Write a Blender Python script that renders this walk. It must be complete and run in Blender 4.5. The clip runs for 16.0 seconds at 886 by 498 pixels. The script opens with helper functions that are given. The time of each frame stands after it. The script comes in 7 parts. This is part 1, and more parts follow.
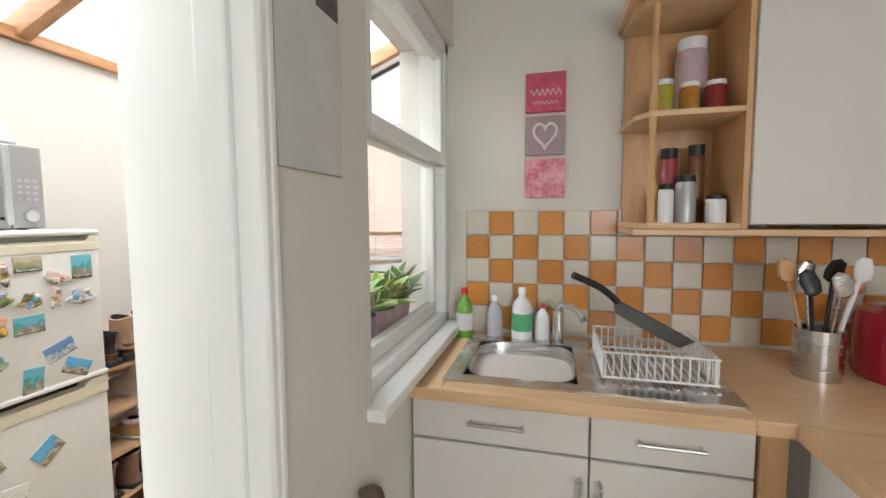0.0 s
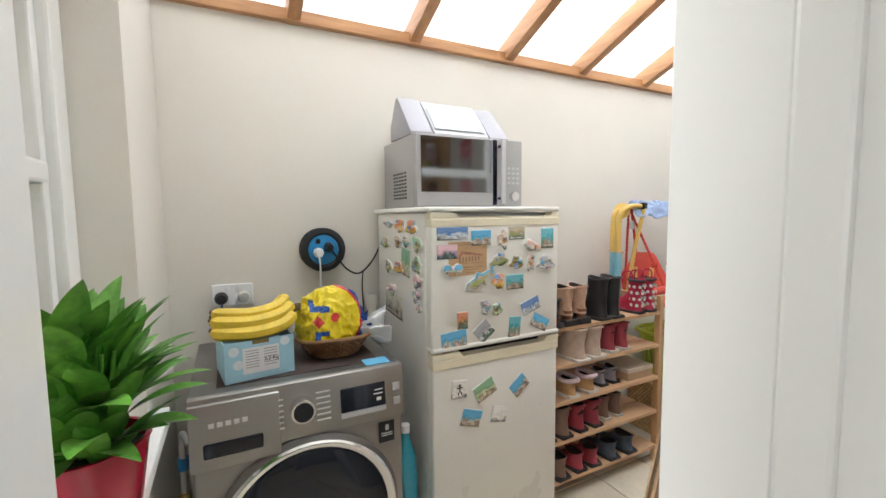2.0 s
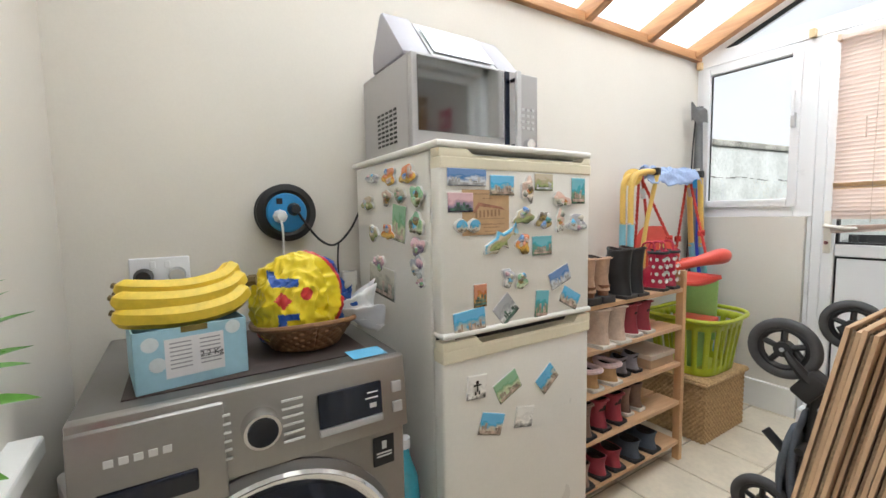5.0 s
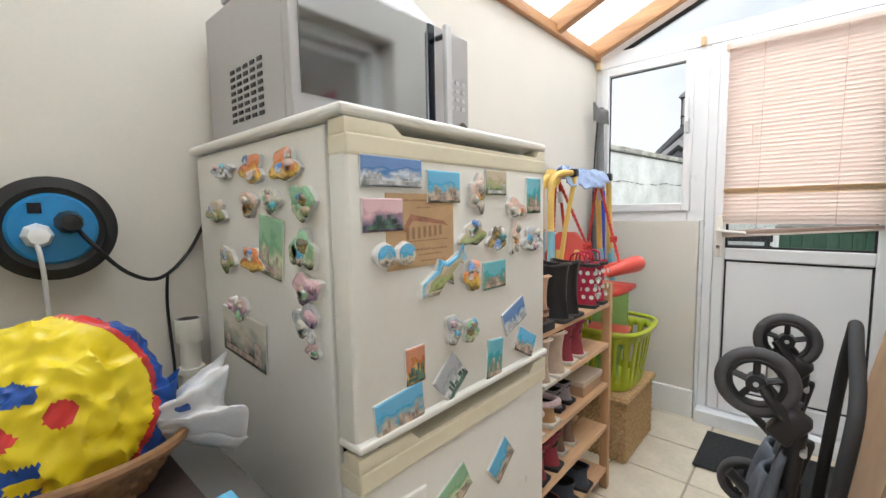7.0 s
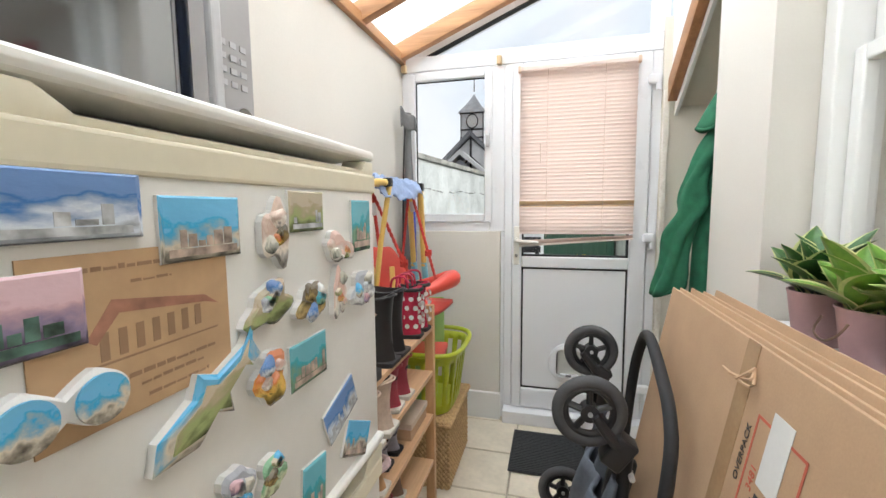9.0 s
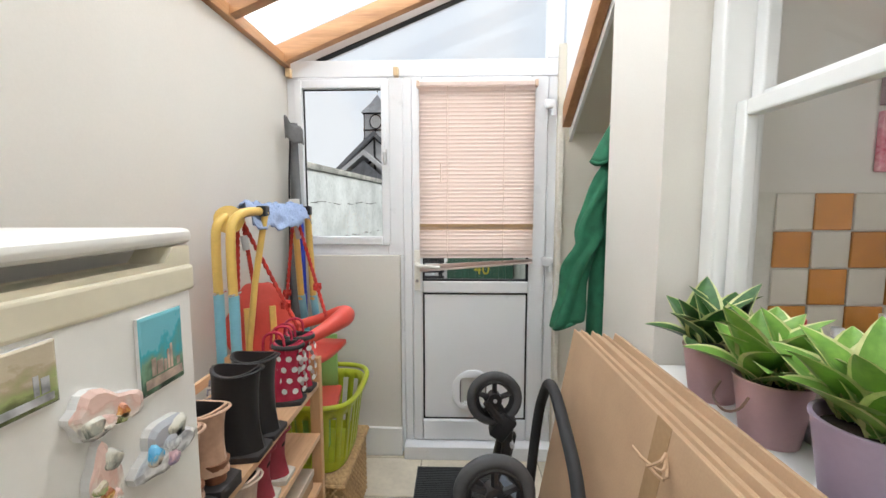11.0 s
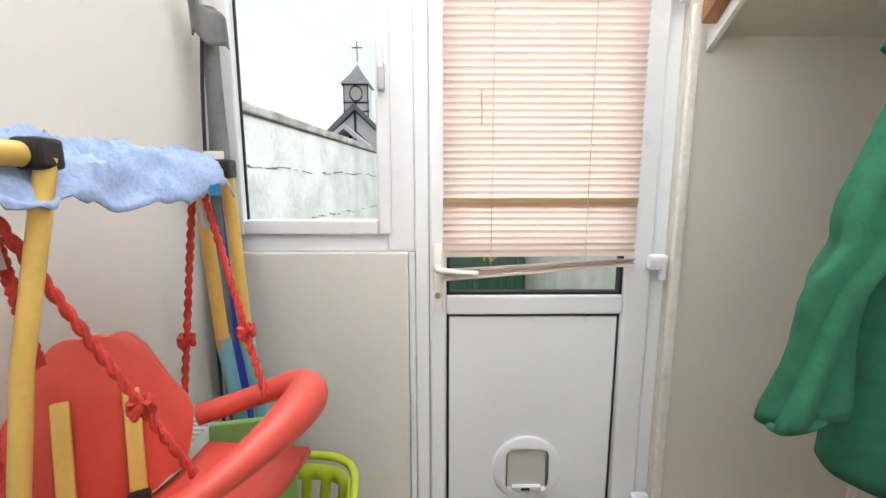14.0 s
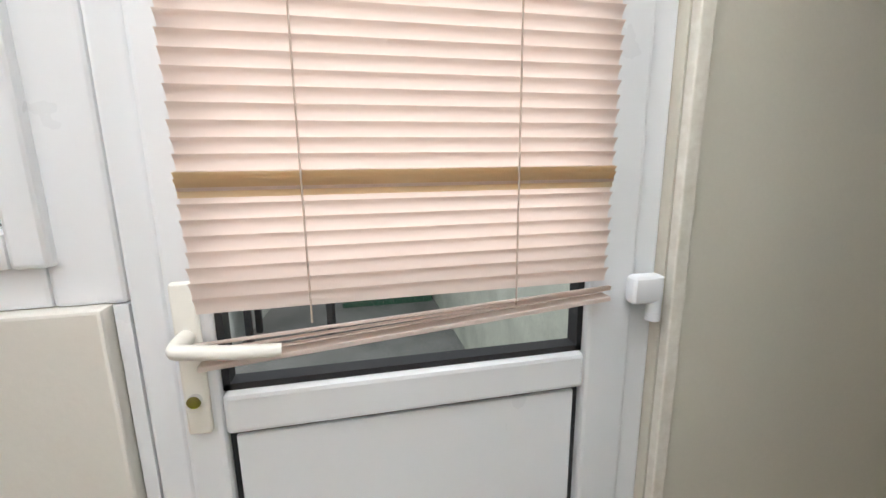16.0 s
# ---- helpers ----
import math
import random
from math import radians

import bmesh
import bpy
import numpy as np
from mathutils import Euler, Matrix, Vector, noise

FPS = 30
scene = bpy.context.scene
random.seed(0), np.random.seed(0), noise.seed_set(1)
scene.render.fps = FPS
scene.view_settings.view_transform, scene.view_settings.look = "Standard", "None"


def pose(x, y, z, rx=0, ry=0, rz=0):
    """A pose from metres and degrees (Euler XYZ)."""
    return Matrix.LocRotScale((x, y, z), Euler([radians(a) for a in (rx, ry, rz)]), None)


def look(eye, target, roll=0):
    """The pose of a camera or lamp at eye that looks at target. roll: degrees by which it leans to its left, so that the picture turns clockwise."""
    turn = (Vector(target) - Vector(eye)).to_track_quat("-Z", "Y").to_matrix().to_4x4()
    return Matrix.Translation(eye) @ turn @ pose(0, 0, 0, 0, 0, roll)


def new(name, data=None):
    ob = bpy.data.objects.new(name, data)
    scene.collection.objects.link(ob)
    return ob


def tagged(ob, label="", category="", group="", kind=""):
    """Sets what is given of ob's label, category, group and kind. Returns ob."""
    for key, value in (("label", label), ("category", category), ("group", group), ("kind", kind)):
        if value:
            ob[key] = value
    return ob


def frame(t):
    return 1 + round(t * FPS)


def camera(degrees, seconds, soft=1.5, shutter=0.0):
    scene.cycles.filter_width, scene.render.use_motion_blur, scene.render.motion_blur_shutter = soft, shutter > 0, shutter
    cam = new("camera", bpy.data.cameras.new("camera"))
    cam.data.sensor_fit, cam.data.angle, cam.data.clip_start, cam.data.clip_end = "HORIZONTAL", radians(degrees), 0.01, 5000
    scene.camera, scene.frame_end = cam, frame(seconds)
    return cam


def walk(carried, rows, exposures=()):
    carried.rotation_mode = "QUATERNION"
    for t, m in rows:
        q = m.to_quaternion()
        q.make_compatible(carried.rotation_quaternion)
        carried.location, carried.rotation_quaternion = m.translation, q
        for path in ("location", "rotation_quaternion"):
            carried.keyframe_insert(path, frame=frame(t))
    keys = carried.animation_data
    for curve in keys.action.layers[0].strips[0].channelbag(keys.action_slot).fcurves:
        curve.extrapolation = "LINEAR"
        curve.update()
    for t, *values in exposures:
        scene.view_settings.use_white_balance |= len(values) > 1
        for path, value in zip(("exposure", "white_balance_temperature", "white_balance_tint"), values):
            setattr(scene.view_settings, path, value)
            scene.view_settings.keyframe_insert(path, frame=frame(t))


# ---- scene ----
cam = camera(93.4, 16.0)
PATH = [
    (0, (-0.06, -0.055, 1.385), (-0.562, 1.875, 1.236), -0.3),
    (0.5, (-0.161, -0.105, 1.376), (-1.137, 1.631, 1.22), -0.2),
    (1, (-0.256, -0.117, 1.352), (-1.646, 1.313, 1.209), -0.4),
    (1.5, (-0.291, -0.108, 1.348), (-1.948, 1.005, 1.189), -0.6),
    (2, (-0.31, -0.118, 1.325), (-2.079, 0.787, 1.162), -0.6),
    (2.5, (-0.33, -0.122, 1.29), (-2.133, 0.695, 1.13), -0.6),
    (3, (-0.36, -0.126, 1.255), (-2.178, 0.661, 1.096), -0.8),
    (5.3, (-0.744, -0.05, 1.172), (-2.392, 1.076, 1.0), -1.1),
    (5.5, (-0.78, -0.041, 1.174), (-2.395, 1.126, 1.001), -1.1),
    (6, (-0.879, 0.005, 1.183), (-2.408, 1.281, 1.003), -1.0),
    (6.5, (-0.983, 0.065, 1.194), (-2.418, 1.446, 1.011), -1.0),
    (7, (-1.077, 0.134, 1.206), (-2.402, 1.621, 1.019), -1.0),
    (7.5, (-1.154, 0.211, 1.218), (-2.332, 1.816, 1.028), -0.9),
    (8, (-1.21, 0.27, 1.24), (-2.192, 2.002, 1.049), -0.8),
    (8.5, (-1.246, 0.339, 1.258), (-1.989, 2.185, 1.061), -0.6),
    (9, (-1.261, 0.376, 1.259), (-1.766, 2.301, 1.062), -0.5),
    (9.5, (-1.252, 0.394, 1.263), (-1.564, 2.36, 1.066), -0.3),
    (9.7, (-1.24, 0.398, 1.269), (-1.497, 2.371, 1.074), -0.3),
    (11.8, (-1.282, 0.756, 1.446), (-1.309, 2.746, 1.251), 0.1),
    (12, (-1.297, 0.81, 1.459), (-1.32, 2.801, 1.265), 0.1),
    (12.5, (-1.363, 0.961, 1.473), (-1.382, 2.951, 1.279), 0.1),
    (13, (-1.402, 1.154, 1.421), (-1.408, 3.142, 1.205), 0.1),
    (13.5, (-1.427, 1.337, 1.368), (-1.419, 3.32, 1.114), 0.0),
    (14, (-1.455, 1.49, 1.328), (-1.434, 3.467, 1.026), -0.0),
    (14.5, (-1.49, 1.678, 1.312), (-1.433, 3.643, 0.946), 0.1),
    (15, (-1.456, 1.804, 1.308), (-1.354, 3.761, 0.913), -0.1),
    (15.5, (-1.356, 1.965, 1.3), (-1.24, 3.921, 0.905), -1.0),
    (16, (-1.236, 2.195, 1.296), (-0.817, 4.109, 0.895), -0.7),
]
walk(cam, [(t, look(eye, target, roll)) for t, eye, target, roll in PATH], exposures=[(0, 0.4), (0.5, 0.22), (1.0, 0.1), (2.5, 0.13), (5.5, 0.17), (9.5, 0.08), (12.5, -0.1), (14.0, 0.28), (15.0, 0.2), (16, 0.08)])

# world, sun, large lights
world = bpy.data.worlds.new("sky")
scene.world = world
world.use_nodes = True
wn = world.node_tree.nodes
sky = wn.new("ShaderNodeTexSky")
sky.sky_type, sky.sun_disc, sky.sun_elevation, sky.sun_rotation = "NISHITA", False, radians(46), radians(96)
sky.air_density, sky.dust_density, sky.ozone_density = 1.0, 6.0, 1.0
soft_sky = wn.new("ShaderNodeHueSaturation")
soft_sky.inputs["Saturation"].default_value = 0.25
world.node_tree.links.new(sky.outputs[0], soft_sky.inputs["Color"])
world.node_tree.links.new(soft_sky.outputs[0], wn["Background"].inputs[0])
wn["Background"].inputs[1].default_value = 0.15
sun = new("sun", bpy.data.lights.new("sun", "SUN"))
sun.data.energy, sun.data.angle, sun.data.color = 1.5, radians(20), (1.0, 0.97, 0.93)
sun.matrix_world = look((6, 2.2, 7.5), (-1.2, 3.0, 0))


def area(name, eye, target, sx, sy, watts, color=(1, 1, 1)):
    ob = new(name, bpy.data.lights.new(name, "AREA"))
    ob.data.shape, ob.data.size, ob.data.size_y, ob.data.energy, ob.data.color = "RECTANGLE", sx, sy, watts, color
    ob.matrix_world = look(eye, target)
    return ob


# added lamp above the roof sheets, boosts the sky's light through them
area("roof_sky_fill", (-1.45, 1.75, 3.6), (-1.4, 1.75, 0), 3.6, 2.6, 195, (0.93, 0.97, 1.0))
# added fill lamp that brightens the kitchen from an invented opening
area("kitchen_fill_light", (1.0, -2.02, 1.6), (0.9, 0, 1.3), 1.2, 1.1, 24, (0.94, 0.97, 1.0))
area("door_glass_light", (-1.145, 2.803, 1.55), (-1.145, 0, 1.5), 0.54, 0.8, 2.6, (0.94, 0.97, 1.0))
# added fill lamp inside the closed dining room, lights the lean-to's far end
area("dining_fill_light", (-1.0, -2.4, 1.7), (-1.1, 0, 1.2), 1.4, 1.2, 110)


# materials
def link(nt, a, b):
    nt.links.new(a, b)


def mat(name, color, rough=0.5, metal=0.0, vary=0.06, scale=6.0, bump=0.0, fine=90.0, spec=0.5, stretch=(1, 1, 1), dark=None, coat=0.0, rnd=0.0):
    """A surface with a slow and a fine variation of colour, and fine relief."""
    m = bpy.data.materials.new(name)
    m.use_nodes = True
    nt = m.node_tree
    p = nt.nodes["Principled BSDF"]
    p.inputs["Roughness"].default_value, p.inputs["Metallic"].default_value = rough, metal
    p.inputs["Specular IOR Level"].default_value, p.inputs["Coat Weight"].default_value = spec, coat
    co = nt.nodes.new("ShaderNodeTexCoord")
    mp = nt.nodes.new("ShaderNodeMapping")
    mp.inputs["Scale"].default_value = stretch
    link(nt, co.outputs["Object"], mp.inputs["Vector"])
    n1, n2 = nt.nodes.new("ShaderNodeTexNoise"), nt.nodes.new("ShaderNodeTexNoise")
    n1.inputs["Scale"].default_value, n2.inputs["Scale"].default_value = scale, fine
    n1.inputs["Detail"].default_value, n2.inputs["Detail"].default_value = 5, 3
    for n in (n1, n2):
        link(nt, mp.outputs[0], n.inputs["Vector"])
    mix = nt.nodes.new("ShaderNodeMix")
    mix.data_type = "FLOAT"
    mix.inputs[0].default_value = 0.35
    link(nt, n1.outputs[0], mix.inputs[2])
    link(nt, n2.outputs[0], mix.inputs[3])
    ramp = nt.nodes.new("ShaderNodeValToRGB")
    c = Vector(color)
    d = Vector(dark) if dark else c * (1 - 2.2 * vary)
    ramp.color_ramp.elements[0].position, ramp.color_ramp.elements[1].position = 0.3, 0.7
    ramp.color_ramp.elements[0].color = (*d, 1)
    ramp.color_ramp.elements[1].color = (*[min(1, v * (1 + vary)) for v in c], 1)
    link(nt, mix.outputs[0], ramp.inputs[0])
    out = ramp.outputs[0]
    if rnd:
        info, hsv, mr = nt.nodes.new("ShaderNodeObjectInfo"), nt.nodes.new("ShaderNodeHueSaturation"), nt.nodes.new("ShaderNodeMapRange")
        mr.inputs[3].default_value, mr.inputs[4].default_value = 1 - rnd, 1 + rnd
        link(nt, info.outputs["Random"], mr.inputs[0])
        link(nt, mr.outputs[0], hsv.inputs["Value"])
        link(nt, out, hsv.inputs["Color"])
        out = hsv.outputs[0]
    link(nt, out, p.inputs["Base Color"])
    rr = nt.nodes.new("ShaderNodeMapRange")
    rr.inputs[3].default_value, rr.inputs[4].default_value = max(0.02, rough - 0.08), min(1, rough + 0.08)
    link(nt, n1.outputs[0], rr.inputs[0])
    link(nt, rr.outputs[0], p.inputs["Roughness"])
    if bump:
        b = nt.nodes.new("ShaderNodeBump")
        b.inputs["Strength"].default_value, b.inputs["Distance"].default_value = 0.5, bump
        link(nt, mix.outputs[0], b.inputs["Height"])
        link(nt, b.outputs[0], p.inputs["Normal"])
    return m


def wood(name, light, dark_c, axis=0, rough=0.5, scale=5):
    st = [1, 1, 1]
    st[axis] = 0.08
    return mat(name, light, rough, vary=0.08, scale=scale * 6, dark=dark_c, bump=0.0015, stretch=st, fine=160)


def glass(name, rough=0.0, tint=(1, 1, 1), mixing=0.12):
    m = bpy.data.materials.new(name)
    m.use_nodes = True
    nt = m.node_tree
    nt.nodes.remove(nt.nodes["Principled BSDF"])
    t, g, mx, lw = (nt.nodes.new(k) for k in ("ShaderNodeBsdfTransparent", "ShaderNodeBsdfGlossy", "ShaderNodeMixShader", "ShaderNodeLayerWeight"))
    t.inputs[0].default_value = (*tint, 1)
    g.inputs["Roughness"].default_value = rough
    lw.inputs[0].default_value = 0.5
    po, ad = nt.nodes.new("ShaderNodeMath"), nt.nodes.new("ShaderNodeMath")
    po.operation, po.inputs[1].default_value = "POWER", 5.0
    ad.operation, ad.inputs[1].default_value, ad.inputs[2].default_value = "MULTIPLY_ADD", 0.5, 0.015
    link(nt, lw.outputs["Facing"], po.inputs[0])
    link(nt, po.outputs[0], ad.inputs[0])
    link(nt, ad.outputs[0], mx.inputs[0])
    link(nt, t.outputs[0], mx.inputs[1])
    link(nt, g.outputs[0], mx.inputs[2])
    link(nt, mx.outputs[0], nt.nodes["Material Output"].inputs[0])
    return m


def translucent(name, color, clear=0.15):
    m = bpy.data.materials.new(name)
    m.use_nodes = True
    nt = m.node_tree
    nt.nodes.remove(nt.nodes["Principled BSDF"])
    t, g, mx = (nt.nodes.new(k) for k in ("ShaderNodeBsdfTransparent", "ShaderNodeBsdfTranslucent", "ShaderNodeMixShader"))
    w, co, rp = nt.nodes.new("ShaderNodeTexNoise"), nt.nodes.new("ShaderNodeTexCoord"), nt.nodes.new("ShaderNodeValToRGB")
    w.inputs["Scale"].default_value = 3
    rp.color_ramp.elements[0].color = (*[v * 0.85 for v in color], 1)
    rp.color_ramp.elements[1].color = (*color, 1)
    link(nt, co.outputs["Object"], w.inputs["Vector"])
    link(nt, w.outputs[0], rp.inputs[0])
    link(nt, rp.outputs[0], g.inputs[0])
    mx.inputs[0].default_value = 1 - clear
    link(nt, t.outputs[0], mx.inputs[1])
    link(nt, g.outputs[0], mx.inputs[2])
    link(nt, mx.outputs[0], nt.nodes["Material Output"].inputs[0])
    return m


def cloth_light(name, color):
    """Thin plastic that lets part of the daylight through."""
    m = mat(name, color, 0.45, vary=0.02, scale=5, rnd=0.03)
    nt = m.node_tree
    tr, mx = nt.nodes.new("ShaderNodeBsdfTranslucent"), nt.nodes.new("ShaderNodeMixShader")
    tr.inputs[0].default_value = (*color, 1)
    mx.inputs[0].default_value = 0.55
    link(nt, nt.nodes["Principled BSDF"].outputs[0], mx.inputs[1])
    link(nt, tr.outputs[0], mx.inputs[2])
    link(nt, mx.outputs[0], nt.nodes["Material Output"].inputs[0])
    return m


CREAM = mat("cream_wall_paint", (0.71, 0.675, 0.615), 0.7, vary=0.02, scale=2.5, bump=0.0012, fine=140)
CREAM_DEEP = mat("cream_plaster_paint", (0.73, 0.685, 0.585), 0.7, vary=0.02, scale=2.5, bump=0.0012, fine=140)
WHITE_GLOSS = mat("white_gloss_paint", (0.82, 0.82, 0.80), 0.32, vary=0.006, scale=4, bump=0.0003)
UPVC = mat("white_upvc", (0.80, 0.81, 0.83), 0.30, vary=0.004, scale=5)
PINE = wood("pine", (0.56, 0.30, 0.14), (0.36, 0.17, 0.075), 0)
PINE_Y = wood("pine_along", (0.56, 0.30, 0.14), (0.36, 0.17, 0.075), 1)
PINE_Z = wood("pine_upright", (0.62, 0.38, 0.2), (0.5, 0.28, 0.13), 2)
RACK_Y = wood("pale_pine_board", (0.68, 0.44, 0.26), (0.54, 0.32, 0.17), 1)
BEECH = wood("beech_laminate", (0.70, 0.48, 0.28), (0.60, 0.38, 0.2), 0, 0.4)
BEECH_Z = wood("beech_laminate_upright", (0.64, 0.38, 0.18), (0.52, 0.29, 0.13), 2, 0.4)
TILE_FLOOR = mat("cream_stone_tile", (0.74, 0.66, 0.53), 0.35, vary=0.08, scale=7, bump=0.002, fine=40, rnd=0.06)
GROUT = mat("tan_grout", (0.48, 0.42, 0.33), 0.9, vary=0.1, scale=30)
TILE_CREAM = mat("cream_wall_tile", (0.66, 0.61, 0.52), 0.18, vary=0.03, scale=12, rnd=0.03)
TILE_ORANGE = mat("orange_wall_tile", (0.62, 0.26, 0.06), 0.18, vary=0.1, scale=14, rnd=0.08)
BLACK_PL = mat("black_plastic", (0.016, 0.016, 0.018), 0.42, vary=0.1, scale=20, bump=0.0004)
BLACK_RUB = mat("black_rubber", (0.022, 0.022, 0.024), 0.75, vary=0.1, scale=30, bump=0.001)
DARK_GLASS = mat("dark_glass", (0.006, 0.009, 0.02), 0.05, vary=0.02, coat=0.1)
STEEL = mat("brushed_steel", (0.62, 0.62, 0.61), 0.26, 1.0, vary=0.03, scale=10, stretch=(1, 1, 14))
CHROME = mat("chrome", (0.78, 0.78, 0.79), 0.12, 1.0, vary=0.02)
SILVER = mat("graphite_steel_panel", (0.36, 0.345, 0.325), 0.34, 0.75, vary=0.025, scale=8)
SILVER_D = mat("dark_graphite", (0.20, 0.195, 0.19), 0.35, 0.7, vary=0.03, scale=8)
SILVER_L = mat("silver_plastic", (0.55, 0.55, 0.56), 0.35, 0.35, vary=0.03, scale=8)
FRIDGE = mat("aged_white_enamel", (0.80, 0.785, 0.74), 0.3, vary=0.02, scale=4, bump=0.0003)
FRIDGE_TRIM = mat("yellowed_cream_plastic", (0.78, 0.72, 0.56), 0.4, vary=0.03, scale=8)
ROOF_SHEET = translucent("white_twinwall_sheet", (0.93, 0.95, 0.96), 0.12)
PANE = glass("clear_glass")
GROUND_M = mat("wet_concrete", (0.22, 0.22, 0.21), 0.6, vary=0.25, scale=3, bump=0.004, fine=60)


# mesh helpers
def make(name, bm, material, parent=None, smooth=False, m=None):
    me = bpy.data.meshes.new(name)
    bmesh.ops.recalc_face_normals(bm, faces=bm.faces)
    bm.to_mesh(me)
    bm.free()
    for k in (material if isinstance(material, (list, tuple)) else [material]):
        me.materials.append(k)
    if smooth:
        me.polygons.foreach_set("use_smooth", [True] * len(me.polygons))
        try:
            me.set_sharp_from_angle(angle=radians(smooth if smooth > 1 else 40))
        except AttributeError:
            pass
    ob = new(name, me)
    if m is not None:
        ob.matrix_basis = m
    if parent is not None:
        ob.parent = parent
    return ob


def empty(name, x=0, y=0, z=0, rz=0, rx=0, ry=0):
    e = new(name)
    e.empty_display_size = 0.05
    e.matrix_basis = pose(x, y, z, rx, ry, rz)
    return e


def add_box(bm, a, b, bev=0.0, seg=2, mi=0):
    vs = [bm.verts.new((a[0] if i & 1 == 0 else b[0], a[1] if i & 2 == 0 else b[1], a[2] if i & 4 == 0 else b[2])) for i in range(8)]
    fs = [bm.faces.new([vs[k] for k in q]) for q in ((0, 1, 3, 2), (4, 6, 7, 5), (0, 4, 5, 1), (2, 3, 7, 6), (0, 2, 6, 4), (1, 5, 7, 3))]
    for f in fs:
        f.material_index = mi
    if bev:
        es = list({e for f in fs for e in f.edges})
        r = bmesh.ops.bevel(bm, geom=es, offset=bev, segments=seg, affect="EDGES", profile=0.5)
        for f in r["faces"]:
            f.material_index = mi


def box(name, a, b, material, parent=None, bev=0.003, seg=2, m=None):
    bm = bmesh.new()
    lo = [min(p, q) for p, q in zip(a, b)]
    hi = [max(p, q) for p, q in zip(a, b)]
    bev = min(bev, 0.45 * min(q - p for p, q in zip(lo, hi)))
    add_box(bm, lo, hi, bev, seg)
    return make(name, bm, material, parent, 20 if bev > 0 else False, m)


def boxes(name, items, material, parent=None, bev=0.0):
    bm = bmesh.new()
    for a, b in items:
        add_box(bm, [min(p, q) for p, q in zip(a, b)], [max(p, q) for p, q in zip(a, b)], bev, 1)
    return make(name, bm, material, parent, bev > 0)


def prism(name, pts, axis, lo, hi, material, parent=None, bev=0.0, m=None):
    """A flat outline in the two other axes, pushed from lo to hi along axis."""
    bm = bmesh.new()

    def put(p, h):
        v = list(p)
        v.insert(axis, h)
        return bm.verts.new(v)
    a, b = [put(p, lo) for p in pts], [put(p, hi) for p in pts]
    bm.faces.new(a)
    bm.faces.new(b[::-1])
    n = len(pts)
    for i in range(n):
        bm.faces.new((a[i], b[i], b[(i + 1) % n], a[(i + 1) % n]))
    if bev:
        bmesh.ops.bevel(bm, geom=list(bm.edges), offset=bev, segments=2, affect="EDGES", profile=0.5)
    return make(name, bm, material, parent, 25 if bev > 0 or n > 8 else False, m)


def add_tube(bm, pts, r, seg=10, closed=False, caps=True, mi=0):
    pts = [Vector(p) for p in pts]
    n = len(pts)
    rings, ref = [], None
    for i, p in enumerate(pts):
        a = pts[(i - 1) % n] if closed or i else p
        b = pts[(i + 1) % n] if closed or i < n - 1 else p
        d = (b - a).normalized()
        if ref is None:
            ref = d.orthogonal().normalized()
        ref = (ref - d * ref.dot(d)).normalized()
        side = d.cross(ref)
        rr = r(i / max(1, n - 1)) if callable(r) else r
        rings.append([bm.verts.new(p + (ref * math.cos(t) + side * math.sin(t)) * rr) for t in (2 * math.pi * k / seg for k in range(seg))])
    for i in range(n if closed else n - 1):
        A, B = rings[i], rings[(i + 1) % n]
        for k in range(seg):
            f = bm.faces.new((A[k], A[(k + 1) % seg], B[(k + 1) % seg], B[k]))
            f.material_index = mi
    if caps and not closed:
        bm.faces.new(rings[0][::-1]).material_index = mi
        bm.faces.new(rings[-1]).material_index = mi


def smoothpath(pts, k=6):
    pts = [Vector(p) for p in pts]
    out = []
    for i in range(len(pts) - 1):
        p0, p1, p2, p3 = pts[max(0, i - 1)], pts[i], pts[i + 1], pts[min(len(pts) - 1, i + 2)]
        for j in range(k):
            t = j / k
            out.append(0.5 * ((2 * p1) + (p2 - p0) * t + (2 * p0 - 5 * p1 + 4 * p2 - p3) * t * t + (3 * p1 - p0 - 3 * p2 + p3) * t ** 3))
    out.append(pts[-1])
    return out


def tube(name, pts, r, material, parent=None, seg=10, closed=False, curve=0, m=None):
    bm = bmesh.new()
    add_tube(bm, smoothpath(pts, curve) if curve else pts, r, seg, closed)
    return make(name, bm, material, parent, True, m)


def lathe(name, prof, material, parent=None, seg=28, m=None, wobble=0.0):
    """An outline of (radius, height) turned about z."""
    bm = bmesh.new()
    rings = []
    for r, z in prof:
        rings.append([bm.verts.new((r * math.cos(t) * (1 + wobble * math.sin(3 * t + z * 40)), r * math.sin(t), z)) for t in (2 * math.pi * k / seg for k in range(seg))])
    for A, B in zip(rings, rings[1:]):
        for k in range(seg):
            bm.faces.new((A[k], A[(k + 1) % seg], B[(k + 1) % seg], B[k]))
    if prof[0][0] > 1e-4:
        bm.faces.new(rings[0][::-1])
    if prof[-1][0] > 1e-4:
        bm.faces.new(rings[-1])
    bmesh.ops.remove_doubles(bm, verts=bm.verts, dist=1e-5)
    return make(name, bm, material, parent, True, m)


